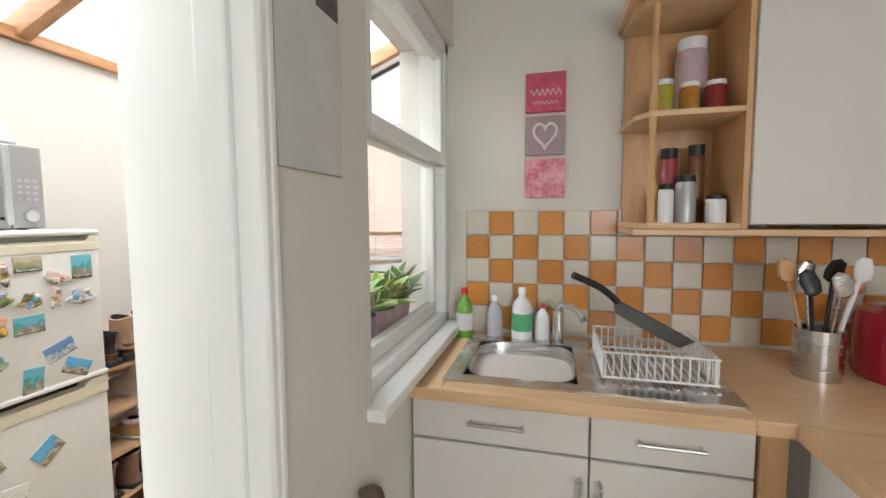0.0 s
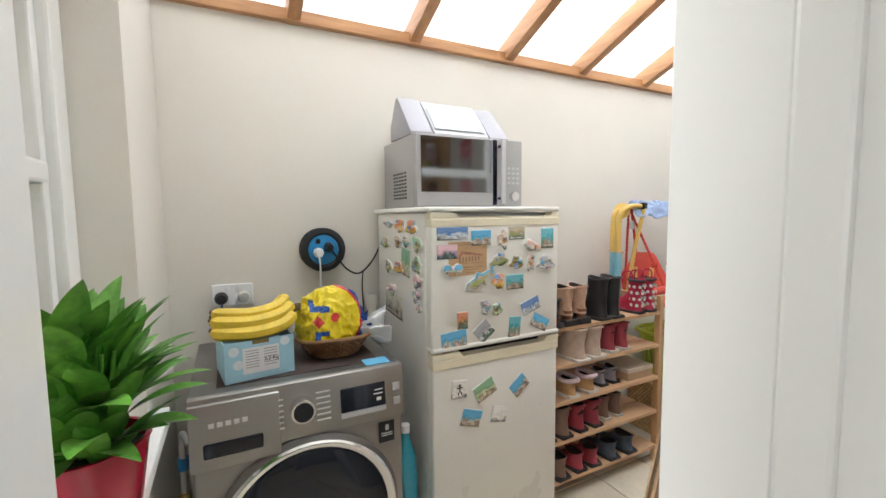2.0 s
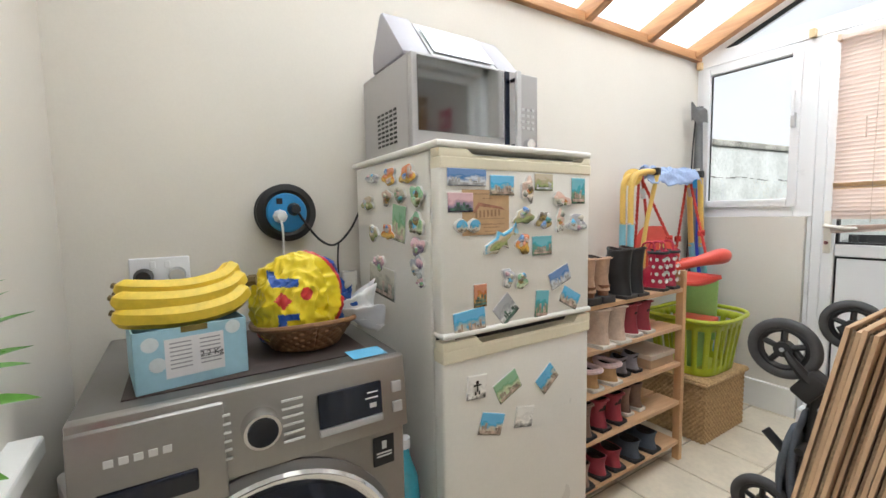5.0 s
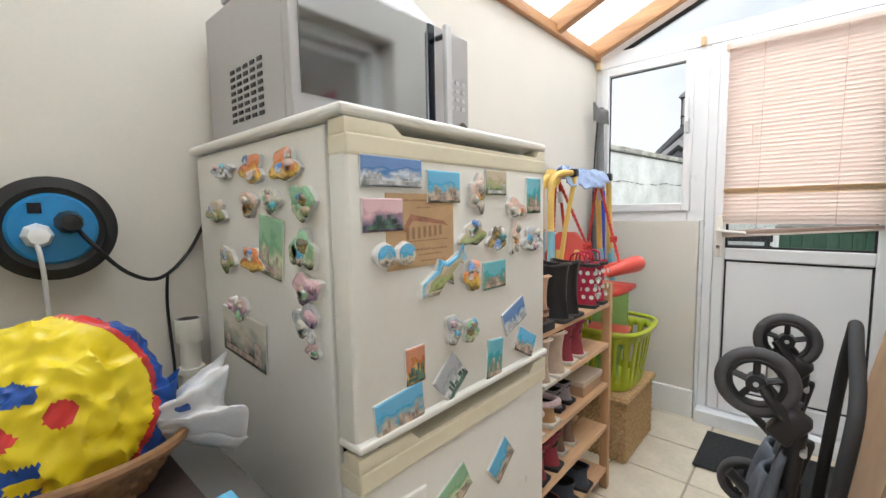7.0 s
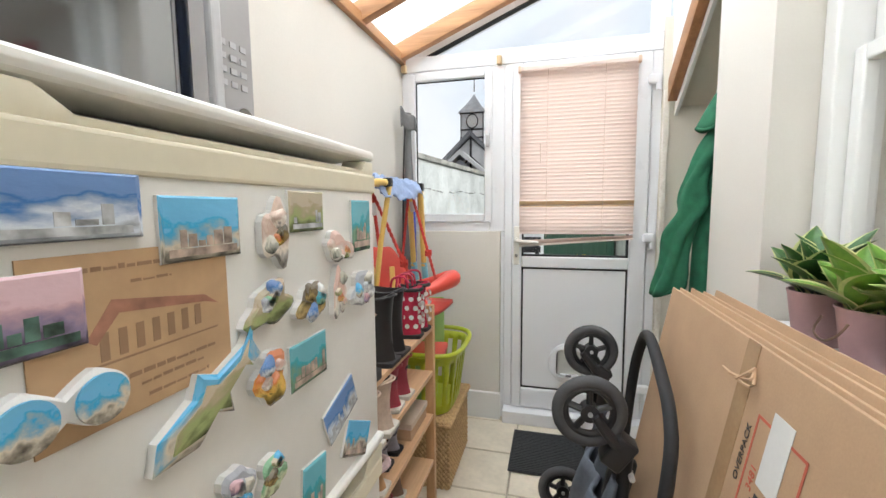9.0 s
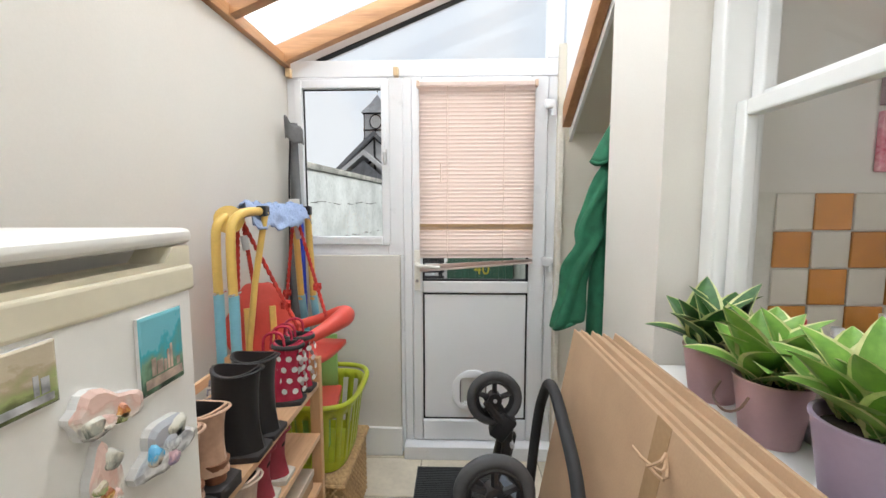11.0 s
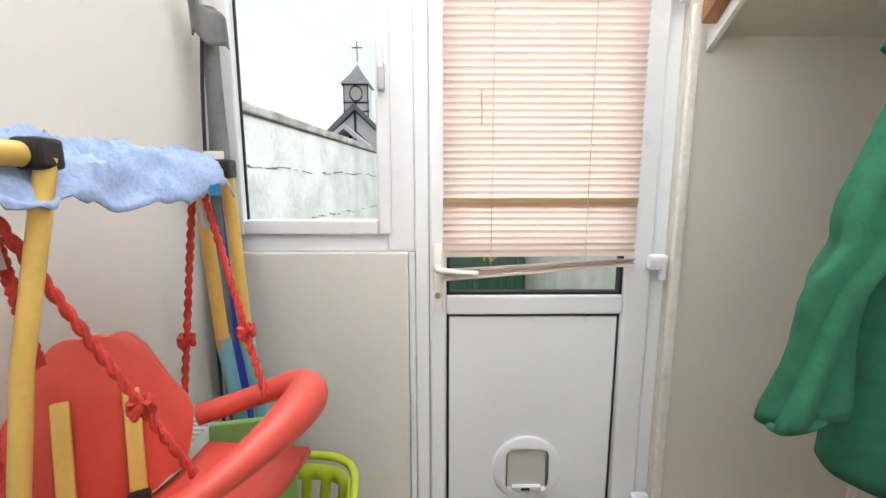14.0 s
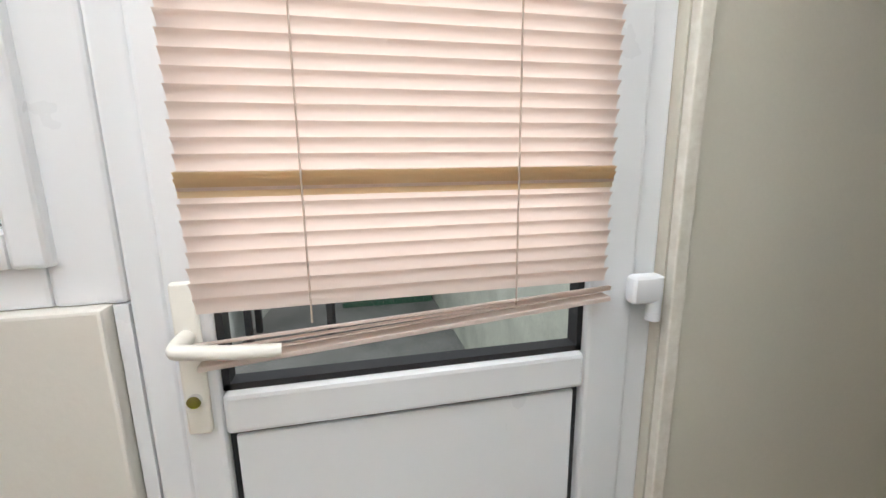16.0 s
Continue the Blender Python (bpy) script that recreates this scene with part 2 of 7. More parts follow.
def sheet(name, fn, nu, nv, material, parent=None, thick=0.0, m=None, smooth=True):
    """A surface fn(u, v) over the unit square, with a thickness."""
    bm = bmesh.new()
    g = [[bm.verts.new(fn(i / nu, j / nv)) for j in range(nv + 1)] for i in range(nu + 1)]
    for i in range(nu):
        for j in range(nv):
            bm.faces.new((g[i][j], g[i + 1][j], g[i + 1][j + 1], g[i][j + 1]))
    ob = make(name, bm, material, parent, smooth, m)
    if thick:
        s = ob.modifiers.new("thickness", "SOLIDIFY")
        s.thickness, s.offset = thick, 0
    return ob


def text(name, body, size, material, parent=None, m=None, align="CENTER"):
    c = bpy.data.curves.new(name, "FONT")
    c.body, c.size, c.extrude, c.align_x, c.align_y = body, size, 0.0004, align, "CENTER"
    tmp = bpy.data.objects.new("tmp", c)
    scene.collection.objects.link(tmp)
    me = bpy.data.meshes.new_from_object(tmp.evaluated_get(bpy.context.evaluated_depsgraph_get()))
    bpy.data.objects.remove(tmp)
    me.materials.clear()
    me.materials.append(material)
    ob = new(name, me)
    if m is not None:
        ob.matrix_basis = m
    if parent is not None:
        ob.parent = parent
    return ob


def structure(ob, label="", category="", kind="structure"):
    return tagged(ob, label, category, "", kind)


# large structure
LX, HX, KX = -2.14, -0.706, -0.465          # lean-to's outer wall, house wall's two faces
SY, NY, KY = -0.33, 2.80, 1.70              # south wall, back door's wall, kitchen's end wall
D0, D1, DT = -0.245, 0.46, 2.06             # doorway in the house wall
W0, W1, WB, WT = 0.83, 1.70, 0.935, 2.10   # window in the house wall
SLOPE = 0.40


def roof_z(x):
    return 2.138 + (x - LX) * SLOPE


structure(box("floor", (-2.5, -3.0, -0.12), (2.6, 3.0, -0.006), GROUT, bev=0), "tan grout bed under cream stone floor tiles", "floor")
structure(box("wall_west", (-2.26, -0.6, 0), (LX, 2.95, 2.103), CREAM, bev=0), "long cream painted plaster wall", "wall")


def wall_x(name, x0, x1, y0, y1, z1, holes, material, label):
    """A wall along y with holes (y0, y1, z0, z1) through it."""
    items, y = [], y0
    for a, b, c, d in sorted(holes):
        items += [((x0, y, 0), (x1, a, z1)), ((x0, a, d), (x1, b, z1))]
        if c > 0:
            items.append(((x0, a, 0), (x1, b, c)))
        y = b
    items.append(((x0, y, 0), (x1, y1, z1)))
    return structure(boxes(name, items, material), label, "wall")


wall_x("wall_house", HX, KX, -2.0, 2.094, 2.95, [(D0, D1, 0, DT), (W0, W1, WB, WT)], CREAM, "thick cream painted house wall with doorway and window")
structure(box("wall_house_rear", (KX, KY, 0), (2.4, 2.094, 2.95), CREAM, bev=0), "cream painted kitchen end wall", "wall")
south = [((LX - 0.1, -0.6, 0), (-1.60, SY, 2.9)), ((-0.80, -0.6, 0), (HX, SY, 2.9)), ((-1.60, -0.6, 0), (-0.80, SY, 0.76)), ((-1.60, -0.6, 2.0), (-0.80, SY, 2.9))]
structure(boxes("wall_south", south, CREAM), "cream painted wall with a recessed window", "wall")
# the south wall's opening is unseen, made up to hold the fill lamp
structure(boxes("wall_kitchen", [((KX, -2.1, 0), (0.35, -2.0, 2.5)), ((1.65, -2.1, 0), (2.4, -2.0, 2.5)), ((0.35, -2.1, 0), (1.65, -2.0, 1.0)), ((0.35, -2.1, 2.2), (1.65, -2.0, 2.5)), ((2.4, -2.1, 0), (2.5, 2.1, 2.5))], CREAM), "cream painted kitchen walls", "wall")
structure(box("ceiling_kitchen", (KX, -2.1, 2.42), (2.5, KY, 2.5), WHITE_GLOSS, bev=0), "plain white kitchen ceiling", "ceiling")
structure(boxes("wall_dining", [((-2.4, -2.7, 0), (-2.24, -0.6, 2.6)), ((-2.4, -2.8, 0), (HX, -2.7, 2.6)), ((-2.4, -2.8, 2.5), (HX, -0.6, 2.6))], CREAM_DEEP), "dim cream walls of the room behind the window", "wall")

# rear side: low wall under the window, alcove's back wall and sloped soffit
structure(box("wall_panel_north", (LX, 2.775, 0), (-1.551, 2.95, 1.12), CREAM, bev=0.005), "cream boarded wall panel below the window", "wall")
structure(box("trim_frame_post", (-1.549, 2.799, 0), (-1.531, 2.87, 1.119), UPVC, bev=0.001), "white plastic frame post beside the door", "trim")
structure(box("baseboard_north", (LX, 2.755, 0), (-1.545, 2.779, 0.16), WHITE_GLOSS, bev=0.004), "white painted skirting board", "baseboard")
structure(box("wall_alcove_north", (-0.727, NY - 0.02, 0), (0.25, 2.95, 2.2), CREAM_DEEP, bev=0), "cream painted alcove wall", "wall")
structure(box("trim_door_strip", (-0.726, 2.758, 0), (-0.700, 2.778, 1.84), mat("peeling_cream_gloss", (0.78, 0.74, 0.67), 0.5, vary=0.1, scale=30, dark=(0.70, 0.64, 0.55), bump=0.002), bev=0.003), "cream painted strip with peeling edges beside the door", "trim")
structure(box("wall_alcove_east", (0.25, 2.0, 0), (0.35, 2.95, 2.95), CREAM_DEEP, bev=0), "cream painted alcove side wall", "wall")
al = lambda y: 1.80 + (2.72 - y) * 0.70
structure(prism("ceiling_alcove", [(2.80, al(2.80)), (2.094, al(2.094)), (2.094, al(2.094) + 0.02), (2.80, al(2.80) + 0.02)], 0, -0.66, 0.25, CREAM_DEEP), "sloped cream plasterboard soffit of the alcove", "ceiling")
structure(prism("trim_alcove_rafter", [(2.74, al(2.74) - 0.01), (2.05, al(2.05) - 0.01), (2.05, al(2.05) + 0.1), (2.74, al(2.74) + 0.1)], 0, -0.715, -0.672, wood("rafter_wood", (0.42, 0.21, 0.09), (0.27, 0.12, 0.05), 1), bev=0.003), "sloping varnished timber rafter at the alcove", "beam")
structure(prism("trim_alcove_edge", [(2.78, al(2.78) - 0.045), (2.094, al(2.094) - 0.045), (2.094, al(2.094) + 0.02), (2.78, al(2.78) + 0.02)], 0, -0.671, -0.655, WHITE_GLOSS), "white edging board of the soffit", "trim")
structure(prism("wall_alcove_cheek", [(2.80, al(2.80) + 0.08), (2.05, al(2.05) + 0.08), (2.05, 2.95), (2.80, 2.95)], 0, -0.69, -0.672, UPVC), "white cladding above the alcove rafter", "wall")

# roof
structure(box("trim_wall_plate", (-2.20, -0.5, 2.095), (LX + 0.03, 2.79, 2.145), PINE_Y, bev=0.004), "varnished pine wall plate along the roof", "beam")
RAFT = [-0.37, 0.15, 0.671, 1.193, 1.702, 2.224, 2.735]
for i, y in enumerate(RAFT):
    z0 = roof_z(LX - 0.05)
    structure(prism("trim_rafter_%d" % (i + 1), [(LX - 0.05, z0 - 0.045), (HX, roof_z(HX) - 0.045), (HX, roof_z(HX) + 0.05), (LX - 0.05, z0 + 0.05)], 1, y - 0.026, y + 0.026, PINE, bev=0.003), "varnished pine roof rafter with knots and stains", "rafter")
for i in range(len(RAFT) - 1):
    a, b = RAFT[i] + 0.01, RAFT[i + 1] - 0.01

    def ridges(u, v, a=a, b=b):
        x, y = LX - 0.1 + u * (HX - LX + 0.1), a + (b - a) * v
        return (x, y, roof_z(x) + 0.062 + 0.003 * math.sin(y * 2 * math.pi / 0.032))
    ob = sheet("roof_sheet_%d" % (i + 1), ridges, 6, 120, ROOF_SHEET)
    structure(ob, "white ribbed translucent plastic roof sheet", "roof")
structure(box("wall_above_south", (LX - 0.1, -0.62, 2.9), (HX, -0.4, 3.0), CREAM, bev=0), "cream wall head under the roof", "wall")


def frame_bar(items, name, parent, material=UPVC, bev=0.006):
    for a, b in items:
        box(name, a, b, material, parent, bev)


# back window, door and gable light in one white frame
win = structure(empty("window_1", -1.85, 2.81, 1.6), "white plastic casement window with clear glass", "window")
W = lambda x, y, z: (x + 1.85, y - 2.81, z - 1.6)
frame_bar([(W(-2.14, 2.80, 1.12), W(-2.075, 2.87, 2.05)), (W(-1.615, 2.80, 1.12), W(-1.53, 2.87, 2.05)), (W(-2.075, 2.80, 1.12), W(-1.615, 2.87, 1.185)), (W(-2.075, 2.80, 2.02), W(-1.615, 2.87, 2.05))], "frame", win)
frame_bar([(W(-2.10, 2.785, 1.175), W(-2.058, 2.84, 2.035)), (W(-1.643, 2.785, 1.175), W(-1.60, 2.84, 2.035)), (W(-2.058, 2.785, 1.175), W(-1.643, 2.84, 1.221)), (W(-2.058, 2.785, 1.993), W(-1.643, 2.84, 2.035))], "sash", win)
box("gasket", W(-2.058, 2.812, 1.221), W(-2.053, 2.822, 1.993), BLACK_RUB, win, 0)
box("gasket", W(-2.053, 2.812, 1.988), W(-1.643, 2.822, 1.993), BLACK_RUB, win, 0)
pane = box("pane", W(-2.056, 2.815, 1.223), W(-1.645, 2.819, 1.991), PANE, win, 0)
pane.visible_shadow = False
box("handle", W(-1.632, 2.752, 1.60), W(-1.612, 2.785, 1.68), SILVER_L, win, 0.006)
box("handle", W(-1.630, 2.748, 1.66), W(-1.614, 2.762, 1.79), UPVC, win, 0.005)

top = structure(empty("window_2", -1.4, 2.81, 2.1), "white framed gable light under the sloping roof", "window")
G = lambda x, y, z: (x + 1.4, y - 2.81, z - 2.1)
box("frame", G(-2.14, 2.795, 2.05), G(-0.727, 2.87, 2.135), UPVC, top, 0.006)
box("frame", G(-0.782, 2.80, 2.135), G(-0.70, 2.87, 2.80), UPVC, top, 0.006)
g2 = lambda x, y: (x + 1.4, y - 2.1)
prism("frame", [g2(-2.14, 2.13), g2(-1.995, 2.13), g2(-0.782, 2.62), g2(-0.782, 2.72)], 1, -0.01, 0.06, UPVC, top, 0.004)
prism("gasket", [g2(-1.985, 2.138), g2(-1.965, 2.138), g2(-0.782, 2.612), g2(-0.782, 2.622)], 1, -0.012, 0.03, BLACK_RUB, top)
pane = prism("pane", [g2(-1.97, 2.135), g2(-0.782, 2.135), g2(-0.782, 2.615)], 1, 0.02, 0.024, PANE, top)
pane.visible_shadow = False

door = structure(empty("door_1", -1.13, 2.81, 0), "white plastic back door with half glazing and cat flap", "door")
P = lambda x, y, z: (x + 1.13, y - 2.81, z)
frame_bar([(P(-1.53, 2.80, 0.06), P(-1.485, 2.87, 2.05)), (P(-0.775, 2.80, 0.06), P(-0.727, 2.87, 2.05)), (P(-1.53, 2.72, 0.0), P(-0.727, 2.87, 0.075))], "frame", door)
frame_bar([(P(-1.483, 2.785, 0.08), P(-1.43, 2.84, 2.045)), (P(-0.862, 2.785, 0.08), P(-0.777, 2.84, 2.045)), (P(-1.43, 2.785, 0.08), P(-0.862, 2.84, 0.195)), (P(-1.43, 2.785, 0.915), P(-0.862, 2.84, 0.978)), (P(-1.43, 2.785, 1.965), P(-0.862, 2.84, 2.045))], "stile", door, bev=0.008)
box("panel", P(-1.423, 2.81, 0.203), P(-0.87, 2.83, 0.907), UPVC, door, 0.002)
box("gasket", P(-1.43, 2.806, 0.195), P(-0.862, 2.822, 0.915), BLACK_RUB, door, 0)
box("panel", P(-1.421, 2.80, 0.206), P(-0.872, 2.81, 0.904), UPVC, door, 0.003)
for a, b in (((-1.43, 2.80, 0.978), (-0.862, 2.83, 0.988)), ((-1.43, 2.80, 0.978), (-1.42, 2.83, 1.965)), ((-0.872, 2.80, 0.978), (-0.862, 2.83, 1.965))):
    box("gasket", P(*a), P(*b), BLACK_RUB, door, 0)
pane = box("pane", P(-1.42, 2.812, 0.985), P(-0.87, 2.816, 1.965), PANE, door, 0)
pane.visible_shadow = False
# handle, lock plate, hinges, cat flap
HND = mat("cream_white_plastic", (0.80, 0.77, 0.70), 0.35, vary=0.02)
box("handle_plate", P(-1.473, 2.772, 0.93), P(-1.441, 2.786, 1.15), HND, door, 0.007, 3)
tube("handle", [P(-1.457, 2.78, 1.075), P(-1.457, 2.735, 1.075), P(-1.445, 2.73, 1.072), P(-1.39, 2.732, 1.065), P(-1.335, 2.738, 1.06)], lambda t: 0.011 - 0.002 * t, HND, door, 12, curve=5)
tube("lock", [P(-1.457, 2.773, 0.985), P(-1.457, 2.764, 0.985)], 0.009, CHROME, door, 16)
for z in (1.90, 1.09, 0.26):
    box("hinge", P(-0.80, 2.755, z - 0.025), P(-0.74, 2.786, z + 0.025), UPVC, door, 0.012, 3)
    tube("hinge", [P(-0.752, 2.768, z - 0.055), P(-0.752, 2.768, z + 0.02)], 0.012, UPVC, door, 14)


def ring(name, cx, cz, r0, r1, y0, y1, material, parent, sq=None):
    bm = bmesh.new()
    n = 48
    rows = []
    for k in range(n):
        t = 2 * math.pi * k / n
        c, s = math.cos(t), math.sin(t)
        q = (abs(c) ** 6 + abs(s) ** 6) ** (-1 / 6)
        rows.append([bm.verts.new(p) for p in ((cx + r1 * c, y1, cz + r1 * s), (cx + r1 * c, y0 + 0.006, cz + r1 * s), (cx + (r1 - 0.008) * c, y0, cz + (r1 - 0.008) * s), (cx + r0 * q * c, y0, cz + r0 * 1.08 * q * s), (cx + r0 * q * c, y1, cz + r0 * 1.08 * q * s))])
    for k in range(n):
        A, B = rows[k], rows[(k + 1) % n]
        for i in range(4):
            bm.faces.new((A[i], A[i + 1], B[i + 1], B[i]))
    return make(name, bm, material, parent, True)


cx, _, cz = P(-1.154, 0, 0.365)
ring("cat_flap_frame", cx, cz, 0.074, 0.118, -0.03, -0.008, UPVC, door)
boxes("cat_flap_rim", [((cx - 0.074, -0.022, cz - 0.078), (cx - 0.066, -0.008, cz + 0.078)), ((cx + 0.066, -0.022, cz - 0.078), (cx + 0.074, -0.008, cz + 0.078))], SILVER_D, door)
box("cat_flap_pane", (cx - 0.066, -0.013, cz - 0.07), (cx + 0.066, -0.010, cz + 0.078), mat("smoked_flap", (0.62, 0.62, 0.58), 0.15, vary=0.04), door, 0.001)
box("cat_flap_latch", (cx - 0.05, -0.03, cz - 0.075), (cx + 0.05, -0.012, cz - 0.062), UPVC, door, 0.002)
box("cat_flap_latch", (cx - 0.02, -0.033, cz - 0.073), (cx + 0.01, -0.029, cz - 0.064), BLACK_PL, door, 0.001)

# sash window in the house wall
win = structure(empty("window_3", -0.56, 1.25, WB), "white painted timber sash window in the house wall", "window")
S = lambda x, y, z: (x + 0.56, y - 1.25, z - WB)
frame_bar([(S(-0.60, W0, WB), S(-0.49, W0 + 0.06, WT)), (S(-0.60, W1 - 0.06, WB), S(-0.49, W1, WT)), (S(-0.60, W0, WT - 0.05), S(-0.49, W1, WT)), (S(-0.60, W0, WB), S(-0.49, W1, WB + 0.05))], "frame", win, WHITE_GLOSS, 0.008)
for x, z0, z1 in ((-0.565, WB + 0.05, 1.63), (-0.53, 1.60, WT - 0.05)):
    frame_bar([(S(x, W0 + 0.06, z0), S(x + 0.035, W0 + 0.1, z1)), (S(x, W1 - 0.1, z0), S(x + 0.035, W1 - 0.06, z1)), (S(x, W0 + 0.1, z0), S(x + 0.035, W1 - 0.1, z0 + 0.05)), (S(x, W0 + 0.1, z1 - 0.04), S(x + 0.035, W1 - 0.1, z1))], "sash", win, WHITE_GLOSS, 0.006)
    pane = box("pane", S(x + 0.016, W0 + 0.1, z0 + 0.05), S(x + 0.019, W1 - 0.1, z1 - 0.04), PANE, win, 0)
    pane.visible_shadow = False
box("sill", S(-0.735, W0 - 0.05, WB - 0.035), S(-0.60, W1 - 0.002, WB + 0.008), WHITE_GLOSS, win, 0.006)
box("sill", S(-0.49, W0 - 0.03, WB - 0.02), S(-0.42, W1 - 0.005, WB + 0.012), WHITE_GLOSS, win, 0.005)

# window in the south wall with a net curtain behind it
win = structure(empty("window_4", -1.2, -0.47, 0.8), "white painted timber window with a pale curtain behind", "window")
S = lambda x, y, z: (x + 1.2, y + 0.47, z - 0.8)
frame_bar([(S(-1.60, -0.52, 0.76), S(-1.52, -0.44, 2.0)), (S(-0.88, -0.52, 0.76), S(-0.80, -0.44, 2.0)), (S(-1.52, -0.52, 1.94), S(-0.88, -0.44, 2.0)), (S(-1.52, -0.52, 0.80), S(-0.88, -0.44, 0.88)), (S(-1.52, -0.50, 1.40), S(-0.88, -0.46, 1.45))], "frame", win, WHITE_GLOSS, 0.008)
frame_bar([(S(-1.52, -0.505, 0.88), S(-1.485, -0.462, 1.94)), (S(-0.915, -0.505, 0.88), S(-0.88, -0.462, 1.94))], "sash", win, WHITE_GLOSS, 0.006)
pane = box("pane", S(-1.49, -0.485, 0.88), S(-0.91, -0.482, 1.94), PANE, win, 0)
pane.visible_shadow = False
box("sill", S(-1.66, -0.44, 0.765), S(-0.74, -0.285, 0.802), WHITE_GLOSS, win, 0.006)
cur = sheet("net_curtain", lambda u, v: (-1.56 + 0.5 * u, -0.58 + 0.018 * math.sin(u * 34 + 0.6 * v), 0.7 + 1.3 * v), 60, 4, mat("pale_curtain_cloth", (0.72, 0.71, 0.68), 0.9, vary=0.05, scale=20), thick=0.002)
tagged(cur, "pale net curtain hanging behind the window", "curtain")
rod = tube("curtain_rod", [(-1.6, -0.58, 2.005), (-0.8, -0.58, 2.005)], 0.008, CHROME)
tagged(rod, "thin metal rod carrying a net curtain", "curtain rod")

# doorway lining and architraves
structure(box("trim_lining", (HX - 0.002, D1 - 0.004, 0), (-0.56, D1 + 0.02, DT), WHITE_GLOSS, bev=0.004), "white gloss painted door lining", "trim")
structure(box("trim_stop", (-0.56, D1 - 0.012, 0), (-0.50, D1 + 0.02, DT), WHITE_GLOSS, bev=0.007), "white gloss painted door stop", "trim")
structure(boxes("trim_architrave", [((-0.51, D1 - 0.002, 0), (-0.455, D1 + 0.022, DT + 0.06)), ((-0.466, D1 + 0.012, 0), (-0.452, D1 + 0.032, DT + 0.06))], WHITE_GLOSS, bev=0.006), "white gloss moulded architrave", "trim")
structure(box("trim_lining_south", (HX - 0.002, D0 - 0.02, 0), (-0.455, D0 + 0.004, DT), WHITE_GLOSS, bev=0.004), "white gloss painted door lining", "trim")
structure(box("trim_lining_head", (HX - 0.002, D0 - 0.02, DT - 0.02), (-0.455, D1 + 0.02, DT + 0.004), WHITE_GLOSS, bev=0.004), "white gloss painted door head", "trim")


def at(x, y, z):
    """Turns places of the room into places of a thing that stands at (x, y, z)."""
    return lambda a, b, c: (a - x, b - y, c - z)


# washing machine
wm = tagged(empty("washing_machine", -1.81, 0.06, 0), "graphite front-loading washing machine with a dark round door", "washing machine")
L = at(-1.81, 0.06, 0)
FX = -1.525
box("body", L(-2.10, -0.235, 0.02), L(FX - 0.012, 0.355, 0.825), SILVER, wm, 0.012, 3)
box("top", L(-2.10, -0.24, 0.825), L(FX - 0.02, 0.36, 0.85), SILVER_D, wm, 0.008, 3)
prism("control_panel", [(FX - 0.03 + 1.81, 0.855), (FX - 0.012 + 1.81, 0.85), (FX + 0.004 + 1.81, 0.69), (FX - 0.03 + 1.81, 0.69)], 1, -0.297, 0.297, SILVER, wm, 0.004)
prism("drawer_front", [(FX - 0.02 + 1.81, 0.84), (FX - 0.003 + 1.81, 0.835), (FX + 0.014 + 1.81, 0.665), (FX - 0.02 + 1.81, 0.665)], 1, -0.297, -0.075, SILVER, wm, 0.004)
box("drawer_grip", L(FX + 0.002, -0.205, 0.695), L(FX + 0.0135, -0.06, 0.735), DARK_GLASS, wm, 0.006)
tube("dial", [L(FX - 0.02, 0.045, 0.775), L(FX + 0.028, 0.045, 0.775)], lambda t: 0.036 - 0.003 * t, CHROME, wm, 32)
tube("dial_cap", [L(FX + 0.026, 0.045, 0.775), L(FX + 0.031, 0.045, 0.775)], 0.027, DARK_GLASS, wm, 32)
tilt = pose(*L(FX + 0.000, 0.225, 0.765), 0, -5.5, 0)
box("display", (-0.004, -0.07, -0.03), (0.0035, 0.07, 0.042), DARK_GLASS, wm, 0.003, m=tilt)
box("display_strip", (-0.004, -0.07, -0.046), (0.0045, 0.07, -0.031), SILVER_L, wm, 0.002, m=tilt)
MARK = mat("pale_marking", (0.72, 0.72, 0.70), 0.5, vary=0.02)
bm = bmesh.new()
for i in range(6):
    for y0, y1 in ((0.085, 0.125), (-0.045, -0.005)):
        add_box(bm, (-0.002, y0 + 0.0, 0.035 - 0.016 * i), (0.0015, y1, 0.039 - 0.016 * i))
tagged(make("legend_bars", bm, MARK, wm, m=pose(*L(FX + 0.001, 0.0, 0.775), 0, -5.5, 0)), kind="stuff")
boxes("display_text", [((0.0034, 0.035, 0.02), (0.0042, 0.06, 0.023)), ((0.0034, 0.03, 0.008), (0.0042, 0.06, 0.011)), ((0.0034, 0.04, -0.012), (0.0042, 0.055, -0.002))], MARK, wm).matrix_basis = tilt
for z in (0.02, -0.025):
    box("button", (-0.003, 0.095, z - 0.012), (0.004, 0.118, z + 0.012), SILVER_L, wm, 0.002, m=tilt)
boxes("logo_bars", [((0, -0.16 + 0.02 * i, 0), (0.002, -0.147 + 0.02 * i, 0.012)) for i in range(5)], MARK, wm).matrix_basis = pose(*L(FX + 0.004, -0.03, 0.775), 0, -5.5, 0)
box("badge", L(FX - 0.02, 0.275, 0.605), L(FX - 0.008, 0.325, 0.672), BLACK_PL, wm, 0.001)
boxes("badge_text", [(L(FX - 0.009, 0.282, 0.626), L(FX - 0.0065, 0.318, 0.629)), (L(FX - 0.009, 0.282, 0.633), L(FX - 0.0065, 0.318, 0.636)), (L(FX - 0.009, 0.295, 0.644), L(FX - 0.0065, 0.306, 0.662))], MARK, wm)
turn = pose(*L(FX - 0.02, 0.06, 0.42), 0, 90, 0)
